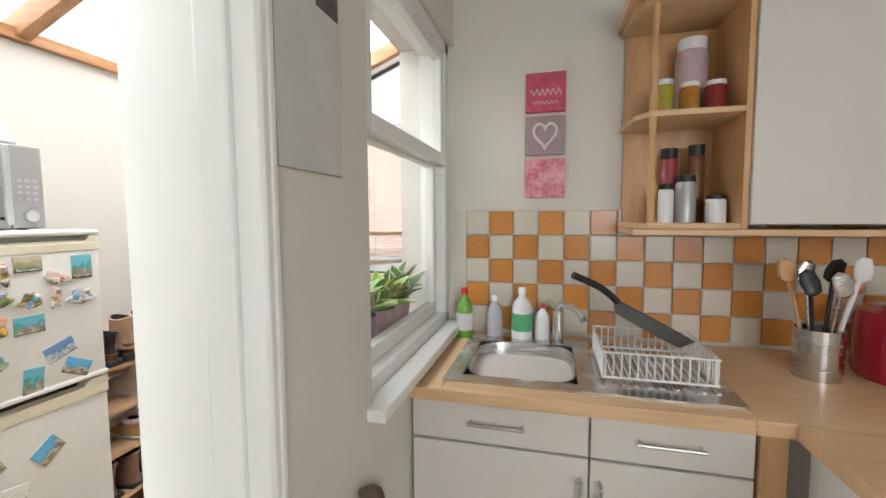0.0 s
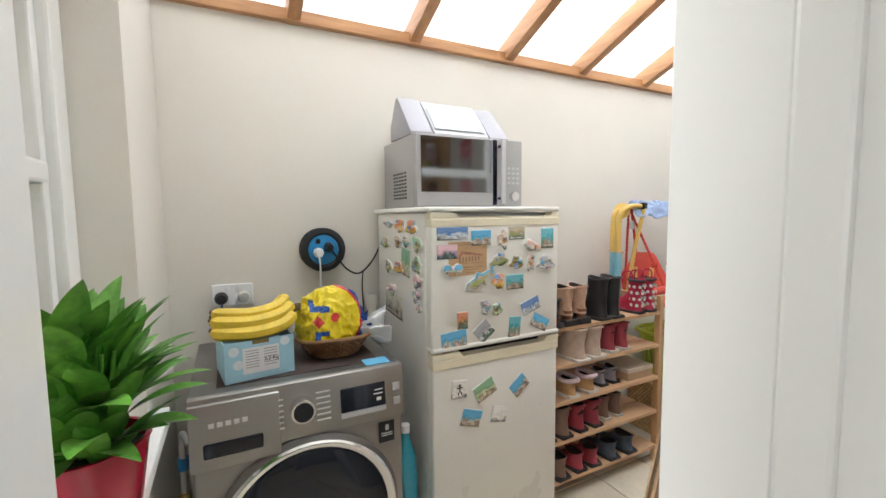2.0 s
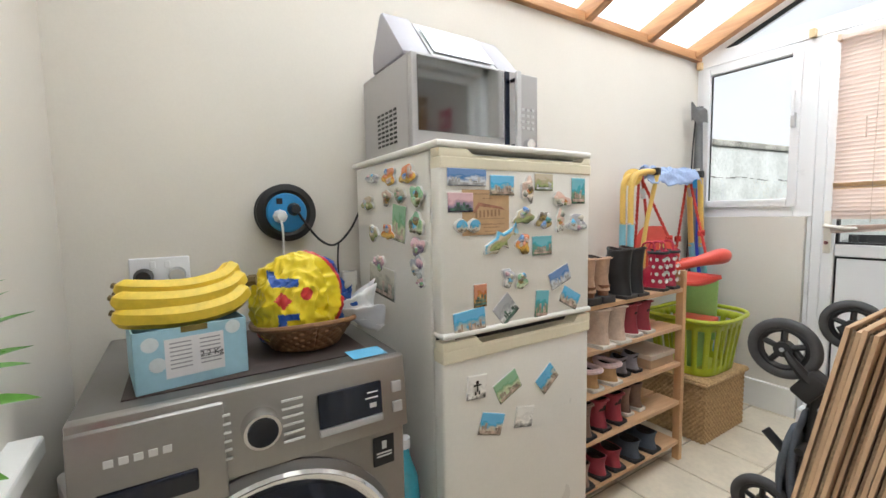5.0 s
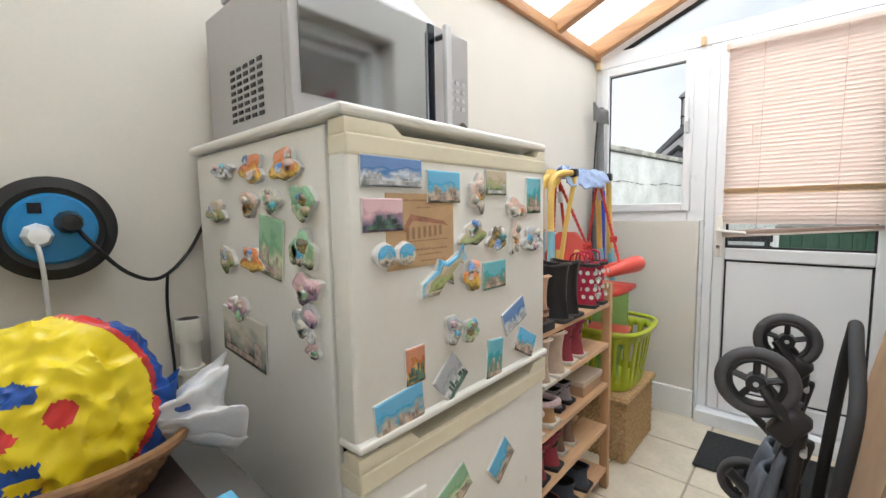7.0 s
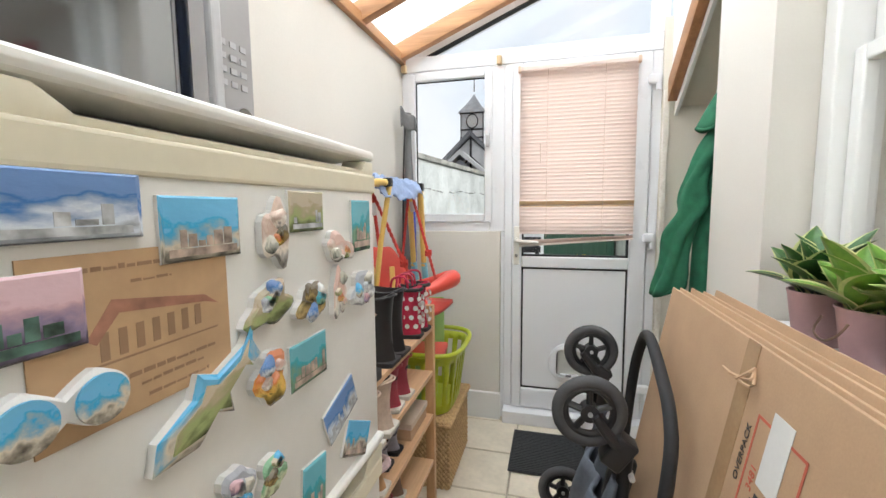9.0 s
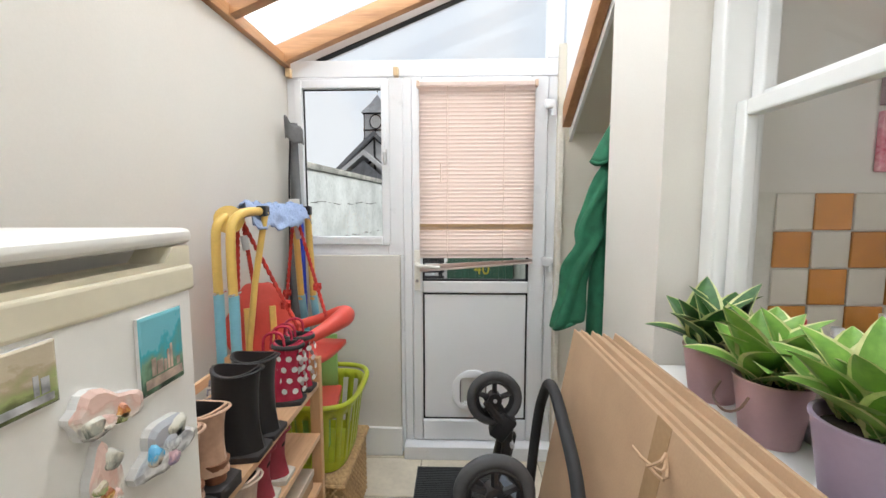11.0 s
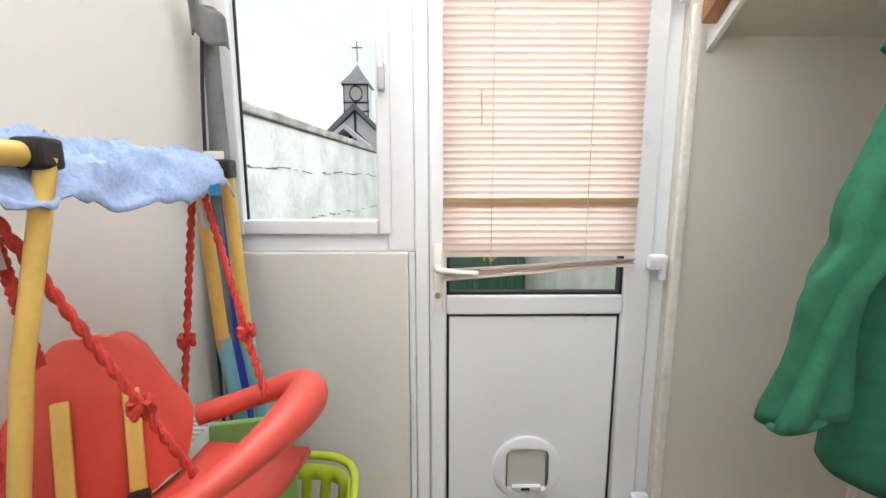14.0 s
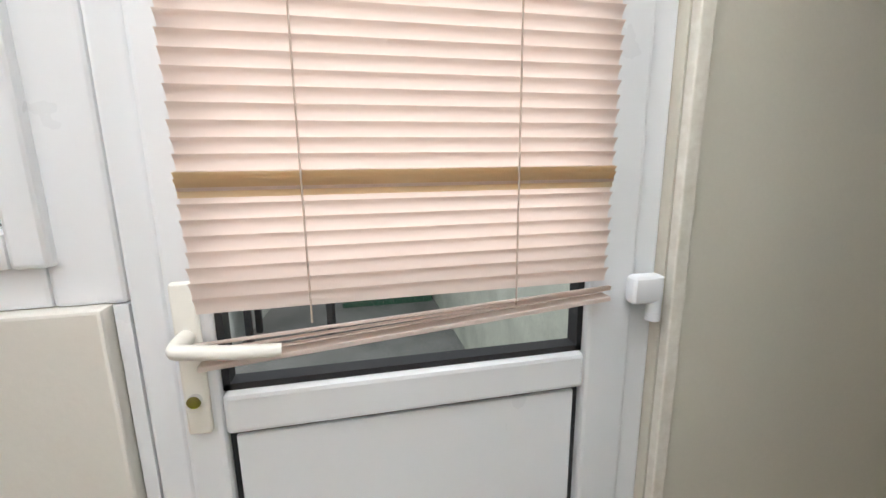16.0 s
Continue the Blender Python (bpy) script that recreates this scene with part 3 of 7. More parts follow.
lathe("door_rim", [(0.19, -0.02), (0.268, 0.0), (0.27, 0.018), (0.255, 0.032), (0.238, 0.034), (0.22, 0.03), (0.2, 0.015)], SILVER_D, wm, 56, turn)
lathe("door_chrome_ring", [(0.25, 0.030), (0.258, 0.036), (0.252, 0.042), (0.243, 0.036)], CHROME, wm, 56, turn)
lathe("door_glass", [(0.235, 0.02), (0.23, 0.04), (0.18, 0.052), (0.1, 0.045), (0.0001, 0.03)], DARK_GLASS, wm, 48, turn)
for y in (-0.2, 0.3):
    tube("foot", [L(-1.6, y, 0), L(-1.6, y, 0.03)], 0.022, BLACK_RUB, wm, 14)

# fridge freezer
fr = tagged(empty("fridge_freezer", -1.85, 0.745, 0), "aged white fridge freezer covered in souvenir magnets", "fridge freezer")
L = at(-1.85, 0.745, 0)
box("body", L(-2.11, 0.475, 0.03), L(-1.604, 1.015, 1.332), FRIDGE, fr, 0.006)
box("top", L(-2.12, 0.462, 1.334), L(-1.546, 1.026, 1.352), FRIDGE, fr, 0.008, 3)
box("seal", L(-1.604, 0.485, 0.06), L(-1.594, 1.005, 1.312), BLACK_RUB, fr, 0.002)
box("upper_door", L(-1.594, 0.470, 0.868), L(-1.547, 1.020, 1.290), FRIDGE, fr, 0.010, 3)
box("lower_door", L(-1.594, 0.470, 0.06), L(-1.547, 1.020, 0.80), FRIDGE, fr, 0.010, 3)
box("upper_door_edge", L(-1.592, 0.468, 0.858), L(-1.538, 1.022, 0.874), FRIDGE, fr, 0.007, 3)
box("upper_trim", L(-1.590, 0.470, 1.283), L(-1.544, 1.020, 1.312), FRIDGE_TRIM, fr, 0.004)
prism("upper_grip", [(-0.275, 1.311), (-0.275, 1.333), (-0.19, 1.333), (-0.17, 1.316), (0.235, 1.316), (0.245, 1.333), (0.275, 1.333), (0.275, 1.311)], 0, 0.263, 0.302, FRIDGE_TRIM, fr, 0.002)
box("lower_trim", L(-1.592, 0.470, 0.795), L(-1.542, 1.020, 0.830), FRIDGE_TRIM, fr, 0.005)
prism("lower_grip", [(-0.275, 0.828), (-0.275, 0.852), (-0.17, 0.852), (-0.155, 0.832), (0.20, 0.832), (0.215, 0.852), (0.275, 0.852), (0.275, 0.828)], 0, 0.268, 0.307, FRIDGE_TRIM, fr, 0.002)
box("plinth", L(-2.08, 0.49, 0.0), L(-1.61, 1.0, 0.055), BLACK_PL, fr, 0.003)

# souvenir magnets
PAIRS = [((0.06, 0.2, 0.5), (0.6, 0.65, 0.7)), ((0.05, 0.42, 0.72), (0.55, 0.5, 0.4)), ((0.62, 0.45, 0.36), (0.8, 0.74, 0.66)), ((0.5, 0.42, 0.28), (0.3, 0.36, 0.15)), ((0.06, 0.42, 0.52), (0.16, 0.3, 0.2)), ((0.7, 0.45, 0.5), (0.25, 0.2, 0.3)), ((0.72, 0.48, 0.4), (0.7, 0.68, 0.62)), ((0.12, 0.09, 0.04), (0.4, 0.3, 0.12)), ((0.36, 0.38, 0.42), (0.68, 0.7, 0.7)), ((0.68, 0.2, 0.05), (0.75, 0.5, 0.12)), ((0.2, 0.45, 0.25), (0.55, 0.6, 0.4)), ((0.5, 0.16, 0.05), (0.65, 0.4, 0.15)), ((0.82, 0.81, 0.78), (0.76, 0.75, 0.72)), ((0.62, 0.6, 0.5), (0.3, 0.32, 0.28))]


def picture_mat(name, a, b):
    m = bpy.data.materials.new(name)
    m.use_nodes = True
    nt = m.node_tree
    p = nt.nodes["Principled BSDF"]
    p.inputs["Roughness"].default_value = 0.22
    co, mp, n, add, sep, r = (nt.nodes.new(k) for k in ("ShaderNodeTexCoord", "ShaderNodeMapping", "ShaderNodeTexNoise", "ShaderNodeMath", "ShaderNodeSeparateXYZ", "ShaderNodeValToRGB"))
    inf = nt.nodes.new("ShaderNodeObjectInfo")
    n.inputs["Scale"].default_value, n.inputs["Detail"].default_value = 3.2, 6
    n.noise_dimensions = "4D"
    sc = nt.nodes.new("ShaderNodeMath")
    sc.operation = "MULTIPLY"
    sc.inputs[1].default_value = 40
    link(nt, inf.outputs["Random"], sc.inputs[0])
    link(nt, sc.outputs[0], n.inputs["W"])
    link(nt, co.outputs["Generated"], mp.inputs["Vector"])
    link(nt, mp.outputs[0], n.inputs["Vector"])
    link(nt, co.outputs["Generated"], sep.inputs[0])
    sub = nt.nodes.new("ShaderNodeMath")
    sub.operation, sub.inputs[1].default_value = "MULTIPLY", 0.75
    link(nt, sep.outputs["Z"], sub.inputs[0])
    add.operation = "ADD"
    link(nt, sub.outputs[0], add.inputs[0])
    link(nt, n.outputs[0], add.inputs[1])
    cols = [[v * 0.15 for v in b], [v * 0.6 for v in b], [min(1, v * 1.25) for v in b], [0.5 * (u + v) for u, v in zip(a, b)], a, [min(1, 0.12 + 0.95 * v) for v in a]]
    els = r.color_ramp.elements
    els[0].position, els[1].position = 0.45, 1.15
    els[0].color, els[1].color = (*cols[0], 1), (*cols[5], 1)
    for pos, c in zip((0.6, 0.72, 0.84, 0.95), cols[1:5]):
        els.new(pos).color = (*c, 1)
    link(nt, add.outputs[0], r.inputs[0])
    link(nt, r.outputs[0], p.inputs["Base Color"])
    bp = nt.nodes.new("ShaderNodeBump")
    bp.inputs["Strength"].default_value, bp.inputs["Distance"].default_value = 0.4, 0.003
    link(nt, n.outputs[0], bp.inputs["Height"])
    link(nt, bp.outputs[0], p.inputs["Normal"])
    return m


PICS = [picture_mat("souvenir_print", a, b) for a, b in PAIRS]
VIEW = [mat("pale_print", (0.62, 0.64, 0.66), 0.35, vary=0.3, scale=60), mat("sandy_print", (0.55, 0.42, 0.34), 0.35, vary=0.35, scale=60), mat("dark_green_print", (0.1, 0.2, 0.16), 0.35, vary=0.4, scale=60)]
EDGE = mat("pale_magnet_edge", (0.75, 0.74, 0.72), 0.5)
WORDS = ["blue", "sky blue", "tan", "brown and green", "teal", "pink and violet", "salmon", "dark brown", "grey", "orange and red", "green", "rusty orange", "white", "olive grey"]


def magnet(kind, u, z, w, h, rot, ci, side):
    """A small magnet on the fridge's front (side 0) or flank (side 1)."""
    m = pose(-1.5465, u, z, rot, 0, 0) if side == 0 else pose(u, 0.4745, z, 0, -rot, 0)
    rn = random.Random(int(u * 1000) + int(z * 7777))
    t = 0.005 if kind == "picture" else 0.011

    def place(p, q, d):
        return (d, p, q) if side == 0 else (p, -d, q)
    if kind == "picture":
        out = [(-w / 2, -h / 2), (w / 2, -h / 2), (w / 2, h / 2), (-w / 2, h / 2)]
    elif kind == "sunglasses":
        out = []
        for k in range(40):
            a = 2 * math.pi * k / 40
            out.append((w / 2 * math.cos(a), h * (0.5 * math.sin(a) * (0.35 + 0.65 * min(1, abs(math.cos(a)) * 2.2)) + 0.06)))
    elif kind == "shark":
        out = [(-0.5 * w, -0.25 * h), (-0.2 * w, -0.5 * h), (0.0, -0.3 * h), (0.12 * w, -0.55 * h), (0.15 * w, -0.15 * h), (0.42 * w, 0.1 * h), (0.5 * w, -0.1 * h), (0.47 * w, 0.25 * h), (0.56 * w, 0.62 * h), (0.38 * w, 0.3 * h), (0.1 * w, 0.25 * h), (-0.02 * w, 0.5 * h), (-0.12 * w, 0.22 * h), (-0.4 * w, 0.1 * h)]
    else:
        k1, k2 = rn.uniform(0, 6), rn.uniform(0, 6)
        out = []
        for k in range(28):
            a = 2 * math.pi * k / 28
            r = 0.82 + 0.14 * math.sin(3 * a + k1) + 0.1 * math.sin(5 * a + k2)
            out.append((w / 2 * r * math.cos(a), h / 2 * r * math.sin(a)))
    bm = bmesh.new()
    lo = [bm.verts.new(place(p, q, 0)) for p, q in out]
    mid = [bm.verts.new(place(p, q, t * 0.7)) for p, q in out]
    k = 0.93 if kind == "picture" else 0.8
    hi = [bm.verts.new(place(p * k, q * k, t)) for p, q in out]
    n = len(out)
    for i in range(n):
        j = (i + 1) % n
        bm.faces.new((lo[i], lo[j], mid[j], mid[i])).material_index = 1
        bm.faces.new((mid[i], mid[j], hi[j], hi[i]))
    bm.faces.new(hi)
    bm.faces.new(lo[::-1])
    ob = make("fridge_magnet", bm, [EDGE if kind == "sunglasses" else PICS[ci], EDGE], None, False, m)
    if kind == "figure":
        # moulded lumps of other colours on the figure's face
        for j in range(4):
            a0, rr = rn.uniform(0, 6.28), rn.uniform(0.1, 0.42)
            cy, cz_, s0 = w * rr * math.cos(a0) * 0.7, h * rr * math.sin(a0) * 0.8, min(w, h) * rn.uniform(0.13, 0.24)
            k0 = rn.uniform(0, 6)
            rim = [(s0 * (1 + 0.25 * math.sin(3 * b + k0)) * math.cos(b), s0 * (1 + 0.2 * math.cos(2 * b + k0)) * math.sin(b)) for b in [2 * math.pi * i / 14 for i in range(14)]]
            bm = bmesh.new()
            r0 = [bm.verts.new(place(cy + p, cz_ + q, t * 0.9)) for p, q in rim]
            r1 = [bm.verts.new(place(cy + p * 0.7, cz_ + q * 0.7, t * 0.9 + 0.0045)) for p, q in rim]
            for i in range(14):
                bm.faces.new((r0[i], r0[(i + 1) % 14], r1[(i + 1) % 14], r1[i]))
            bm.faces.new(r1)
            make("moulding", bm, PICS[(ci + (0, 5, 7, 11)[j]) % 14], ob, 60)
    if kind == "shark":
        inner = [(p * 0.74, q * 0.62 - 0.002) for p, q in out]
        prism("printed_belly", inner, 0, t - 0.001, t + 0.0012, PICS[3], ob)
    if kind == "sunglasses":
        for sgn in (-1, 1):
            lens = [(sgn * w * 0.25 + 0.2 * w * math.cos(a), h * (0.04 + 0.38 * math.sin(a))) for a in [2 * math.pi * i / 24 for i in range(24)]]
            prism("lens", lens, 0, t, t + 0.002, PICS[1], ob)
    if kind == "picture" and ci not in (12,):
        # skyline of the printed view: a row of pale blocks over a dark shore
        items = [((t - 0.0006, -w * 0.43, -h * 0.42), (t + 0.0003, w * 0.43, -h * 0.3))]
        p = -w * 0.4
        while p < w * 0.36:
            q = w * rn.uniform(0.05, 0.14)
            if rn.random() < 0.75:
                items.append(((t - 0.0006, p, -h * 0.28), (t + 0.0003, min(p + q, w * 0.42), -h * 0.28 + h * rn.uniform(0.08, 0.34))))
            p += q + w * 0.02
        if side == 1:
            items = [((a[1], -a[0], a[2]), (b[1], -b[0], b[2])) for a, b in items]
        boxes("printed_view", items, VIEW[ci % 3], ob)
    what = {"picture": "flat %s souvenir picture magnet on the fridge", "figure": "moulded %s souvenir figure magnet on the fridge", "sunglasses": "%s sunglasses-shaped souvenir magnet on the fridge", "shark": "%s shark-shaped souvenir magnet on the fridge"}[kind]
    return tagged(ob, what % WORDS[ci], "magnet", "magnets on the fridge")


FRONT_TOP = [
    ("picture", 0.550, 1.262, 0.119, 0.043, 0, 0),
    ("picture", 0.663, 1.244, 0.082, 0.052, 0, 1),
    ("figure", 0.752, 1.233, 0.053, 0.08, 5, 2),
    ("picture", 0.816, 1.256, 0.071, 0.047, 0, 3),
    ("picture", 0.960, 1.233, 0.060, 0.076, 0, 4),
    ("picture", 0.529, 1.200, 0.077, 0.048, 0, 5),
    ("figure", 0.887, 1.206, 0.093, 0.043, -15, 6),
    ("figure", 0.738, 1.161, 0.085, 0.052, 10, 3),
    ("figure", 0.813, 1.147, 0.068, 0.054, 0, 7),
    ("figure", 0.879, 1.144, 0.04, 0.078, 0, 6),
    ("figure", 0.952, 1.137, 0.092, 0.064, 0, 8),
    ("sunglasses", 0.547, 1.139, 0.082, 0.042, 0, 1),
    ("shark", 0.655, 1.100, 0.132, 0.056, 20, 1),
    ("figure", 0.734, 1.085, 0.056, 0.070, 0, 9),
]
FRONT_LOW = [
    ("picture", 0.809, 1.077, 0.077, 0.054, 0, 4),
    ("figure", 0.679, 0.997, 0.048, 0.066, 0, 8),
    ("figure", 0.728, 0.982, 0.047, 0.052, 0, 10),
    ("picture", 0.883, 0.980, 0.085, 0.050, 20, 0),
    ("picture", 0.927, 0.911, 0.082, 0.050, -28, 1),
    ("picture", 0.587, 0.959, 0.042, 0.060, 0, 11),
    ("picture", 0.674, 0.910, 0.068, 0.066, 40, 8),
    ("picture", 0.808, 0.907, 0.052, 0.080, -6, 4),
    ("picture", 0.553, 0.893, 0.100, 0.066, 5, 1),
    ("picture", 0.572, 0.717, 0.062, 0.064, -5, 12),
    ("picture", 0.678, 0.694, 0.086, 0.062, 25, 10),
    ("picture", 0.831, 0.681, 0.076, 0.060, 38, 1),
    ("picture", 0.620, 0.602, 0.082, 0.060, -18, 1),
    ("picture", 0.740, 0.589, 0.068, 0.060, -12, 12),
]
SIDE = [
    ("figure", -1.954, 1.288, 0.115, 0.032, 0, 8),
    ("figure", -1.825, 1.283, 0.1, 0.062, 0, 9),
    ("figure", -1.709, 1.280, 0.105, 0.062, 0, 9),
    ("figure", -1.660, 1.222, 0.082, 0.064, 0, 10),
    ("figure", -1.998, 1.210, 0.11, 0.055, 0, 3),
    ("figure", -1.845, 1.223, 0.072, 0.06, 0, 2),
    ("figure", -1.759, 1.227, 0.072, 0.05, 0, 13),
    ("picture", -1.775, 1.147, 0.085, 0.105, -8, 10),
    ("figure", -1.665, 1.146, 0.095, 0.066, 0, 10),
    ("figure", -1.956, 1.114, 0.08, 0.06, 0, 3),
    ("figure", -1.843, 1.119, 0.1, 0.055, 0, 9),
    ("figure", -1.659, 1.088, 0.095, 0.056, 0, 5),
    ("figure", -1.664, 1.033, 0.086, 0.072, 0, 8),
    ("figure", -1.647, 0.992, 0.046, 0.03, 0, 5),
    ("figure", -1.916, 1.022, 0.1, 0.05, 0, 5),
    ("picture", -1.910, 0.962, 0.19, 0.095, -4, 13),
]

for k, u, z, w, h, r, c in FRONT_TOP + FRONT_LOW:
    magnet(k, u, z, w, h, r, c, 0)
for k, u, z, w, h, r, c in SIDE:
    magnet(k, u, z, w, h, r, c, 1)
card = tagged(empty("paper_card", -1.5460, 0.611, 1.176), "tan printed card held under the fridge magnets", "card")
box("sheet", (0, -0.076, -0.06), (0.0012, 0.076, 0.056), mat("tan_card", (0.55, 0.36, 0.2), 0.8, vary=0.06, scale=20), card, 0)
INK = mat("brown_ink", (0.34, 0.21, 0.12), 0.8)
rn = random.Random(3)
lines = []
for z, y0, y1, h in ((0.044, -0.045, 0.03, 0.0032), (0.033, -0.012, 0.02, 0.0022), (-0.034, -0.03, 0.058, 0.003), (-0.042, -0.01, 0.045, 0.0022), (-0.052, -0.005, 0.05, 0.0022)):
    y = y0
    while y < y1:
        q = rn.uniform(0.004, 0.011)
        lines.append(((0.001, y, z), (0.0015, min(y + q, y1), z + h * rn.uniform(0.6, 1.2))))
        y += q + 0.0016
boxes("print", lines, INK, card)
prism("print", [(-0.044, 0.0), (-0.026, 0.024), (0.05, 0.012), (0.064, 0.002), (0.05, 0.006), (-0.022, 0.014), (-0.038, -0.004)], 0, 0.001, 0.0016, mat("faded_red_ink", (0.42, 0.2, 0.13), 0.8, vary=0.15, scale=80), card)
boxes("print", [((0.001, -0.036 + 0.0125 * i, -0.016 + 0.0008 * i), (0.0015, -0.030 + 0.0125 * i, 0.003 + 0.0004 * i)) for i in range(7)] + [((0.001, -0.045, -0.019), (0.0015, 0.062, -0.0175))], INK, card)
fig = tagged(empty("stick_man_mark", -1.5408, 0.572, 0.717), "black stick figure printed on the white magnet", "print")
boxes("mark", [((0, -0.002, -0.012), (0.001, 0.002, 0.006)), ((0, -0.012, 0.004), (0.001, 0.012, 0.008)), ((0, -0.008, -0.02), (0.001, -0.004, -0.010)), ((0, 0.004, -0.02), (0.001, 0.008, -0.010)), ((0, -0.004, 0.009), (0.001, 0.004, 0.018))], BLACK_PL, fig)

# microwave
mw = tagged(empty("microwave_oven", -1.93, 0.75, 1.352), "silver microwave oven with mirrored door on the fridge", "microwave oven")
L = at(-1.93, 0.75, 1.352)
MWS = mat("grey_metal_case", (0.42, 0.41, 0.41), 0.38, 0.4, vary=0.02, scale=6)
MIRROR = mat("mirrored_door_glass", (0.30, 0.31, 0.32), 0.03, 1.0, vary=0.01)
box("body", L(-2.11, 0.512, 1.355), L(-1.775, 1.0, 1.632), MWS, mw, 0.005)
box("door", L(-1.775, 0.512, 1.358), L(-1.752, 0.905, 1.63), MWS, mw, 0.004)
box("window", L(-1.753, 0.53, 1.412), L(-1.749, 0.845, 1.622), MIRROR, mw, 0.001)
box("handle_recess", L(-1.753, 0.852, 1.362), L(-1.7495, 0.872, 1.626), DARK_GLASS, mw, 0.001)
box("control_panel", L(-1.775, 0.908, 1.358), L(-1.752, 1.0, 1.63), MWS, mw, 0.004)
tube("handle", [L(-1.752, 0.882, 1.60), L(-1.722, 0.882, 1.60)], 0.006, BLACK_PL, mw, 10)
tube("handle", [L(-1.752, 0.882, 1.39), L(-1.722, 0.882, 1.39)], 0.006, BLACK_PL, mw, 10)
box("handle", L(-1.728, 0.873, 1.368), L(-1.714, 0.892, 1.622), SILVER_L, mw, 0.004)
tube("knob", [L(-1.752, 0.953, 1.398), L(-1.733, 0.953, 1.398)], 0.019, CHROME, mw, 24)
boxes("button", [(L(-1.753, 0.925 + 0.022 * (i % 3), 1.45 + 0.02 * (i // 3)), L(-1.750, 0.938 + 0.022 * (i % 3), 1.459 + 0.02 * (i // 3))) for i in range(12)], SILVER_L, mw)
boxes("vent_slot", [(L(-1.99 + 0.03 * i, 0.510, 1.39 + 0.014 * j), L(-1.972 + 0.03 * i, 0.513, 1.397 + 0.014 * j)) for i in range(5) for j in range(8)], BLACK_PL, mw)
for x in (-2.07, -1.8):
    for y in (0.55, 0.96):
        tube("foot", [L(x, y, 1.352), L(x, y, 1.358)], 0.013, BLACK_RUB, mw, 12)

# stereo on the microwave
st = tagged(empty("desktop_stereo", -1.895, 0.70, 1.632), "silver desktop stereo with sloping front on the microwave", "stereo")
LAV = mat("lavender_silver_plastic", (0.36, 0.35, 0.38), 0.42, 0.15, vary=0.03)
for y0, y1, mt, nm, h in ((-0.19, -0.095, LAV, "speaker", 0.168), (-0.087, 0.163, SILVER_L, "display_lid", 0.16), (0.17, 0.262, LAV, "speaker", 0.155)):
    prism(nm, [(0.095, 0.002), (0.098, 0.012), (-0.035, h), (-0.055, h), (-0.12, 0.06), (-0.12, 0.002)], 1, y0, y1, mt, st, 0.004)
box("case", (-0.12, -0.18, 0.0), (0.05, 0.25, 0.05), SILVER_D, st, 0.004)
sl = pose(0.034, 0.036, 0.082, 0, 49, 0)
box("paper_label", (-0.07, -0.115, 0.006), (0.075, 0.12, 0.009), mat("glossy_pale_label", (0.72, 0.76, 0.78), 0.15, vary=0.06, scale=14), st, 0.001, m=sl)

# shoe rack
rk = tagged(empty("shoe_rack", -1.83, 1.455, 0), "pale pine five-shelf shoe rack full of shoes", "shoe rack")
L = at(-1.83, 1.455, 0)
SH = [0.10, 0.29, 0.474, 0.645, 0.818]
for x in (-1.70, -1.98):
    for y in (1.045, 1.845):
        box("post", L(x - 0.022, y, 0), L(x + 0.012, y + 0.028, 0.895), PINE_Z, rk, 0.003)
for z in SH:
    box("shelf", L(-1.80, 1.074, z - 0.018), L(-1.69, 1.844, z), RACK_Y, rk, 0.002)
    box("shelf", L(-1.985, 1.074, z - 0.018), L(-1.815, 1.844, z), RACK_Y, rk, 0.002)
    box("rail", L(-1.994, 1.074, z + 0.03), L(-1.982, 1.844, z + 0.06), RACK_Y, rk, 0.002)
for y in (1.045, 1.845):
    box("cross_bar", L(-1.98, y + 0.004, 0.858), L(-1.70, y + 0.024, 0.888), PINE, rk, 0.002)

FUR = mat("pale_pink_fleece", (0.72, 0.55, 0.58), 0.95, vary=0.1, scale=60, bump=0.006)


def leather(name, c, rough=0.55):
    return mat(name, c, rough, vary=0.12, scale=25, bump=0.001)


SHOE = {"tan": leather("tan_leather", (0.54, 0.34, 0.23)), "beige": leather("beige_suede", (0.56, 0.43, 0.34), 0.85), "black": leather("black_leather", (0.014, 0.014, 0.016), 0.38), "maroon": leather("maroon_leather", (0.34, 0.04, 0.06)), "brown": leather("brown_leather", (0.24, 0.14, 0.10)), "camel": leather("camel_suede", (0.5, 0.3, 0.14), 0.85), "grey": leather("grey_canvas", (0.32, 0.30, 0.34), 0.85), "navy": leather("slate_fabric", (0.06, 0.075, 0.10), 0.7), "red": leather("red_rubber", (0.48, 0.03, 0.07), 0.25)}
SOLE_D, SOLE_W = leather("dark_sole", (0.035, 0.03, 0.03), 0.8), leather("cream_sole", (0.66, 0.62, 0.55), 0.7)
HOLLOW = mat("dark_lining", (0.03, 0.022, 0.02), 0.9)


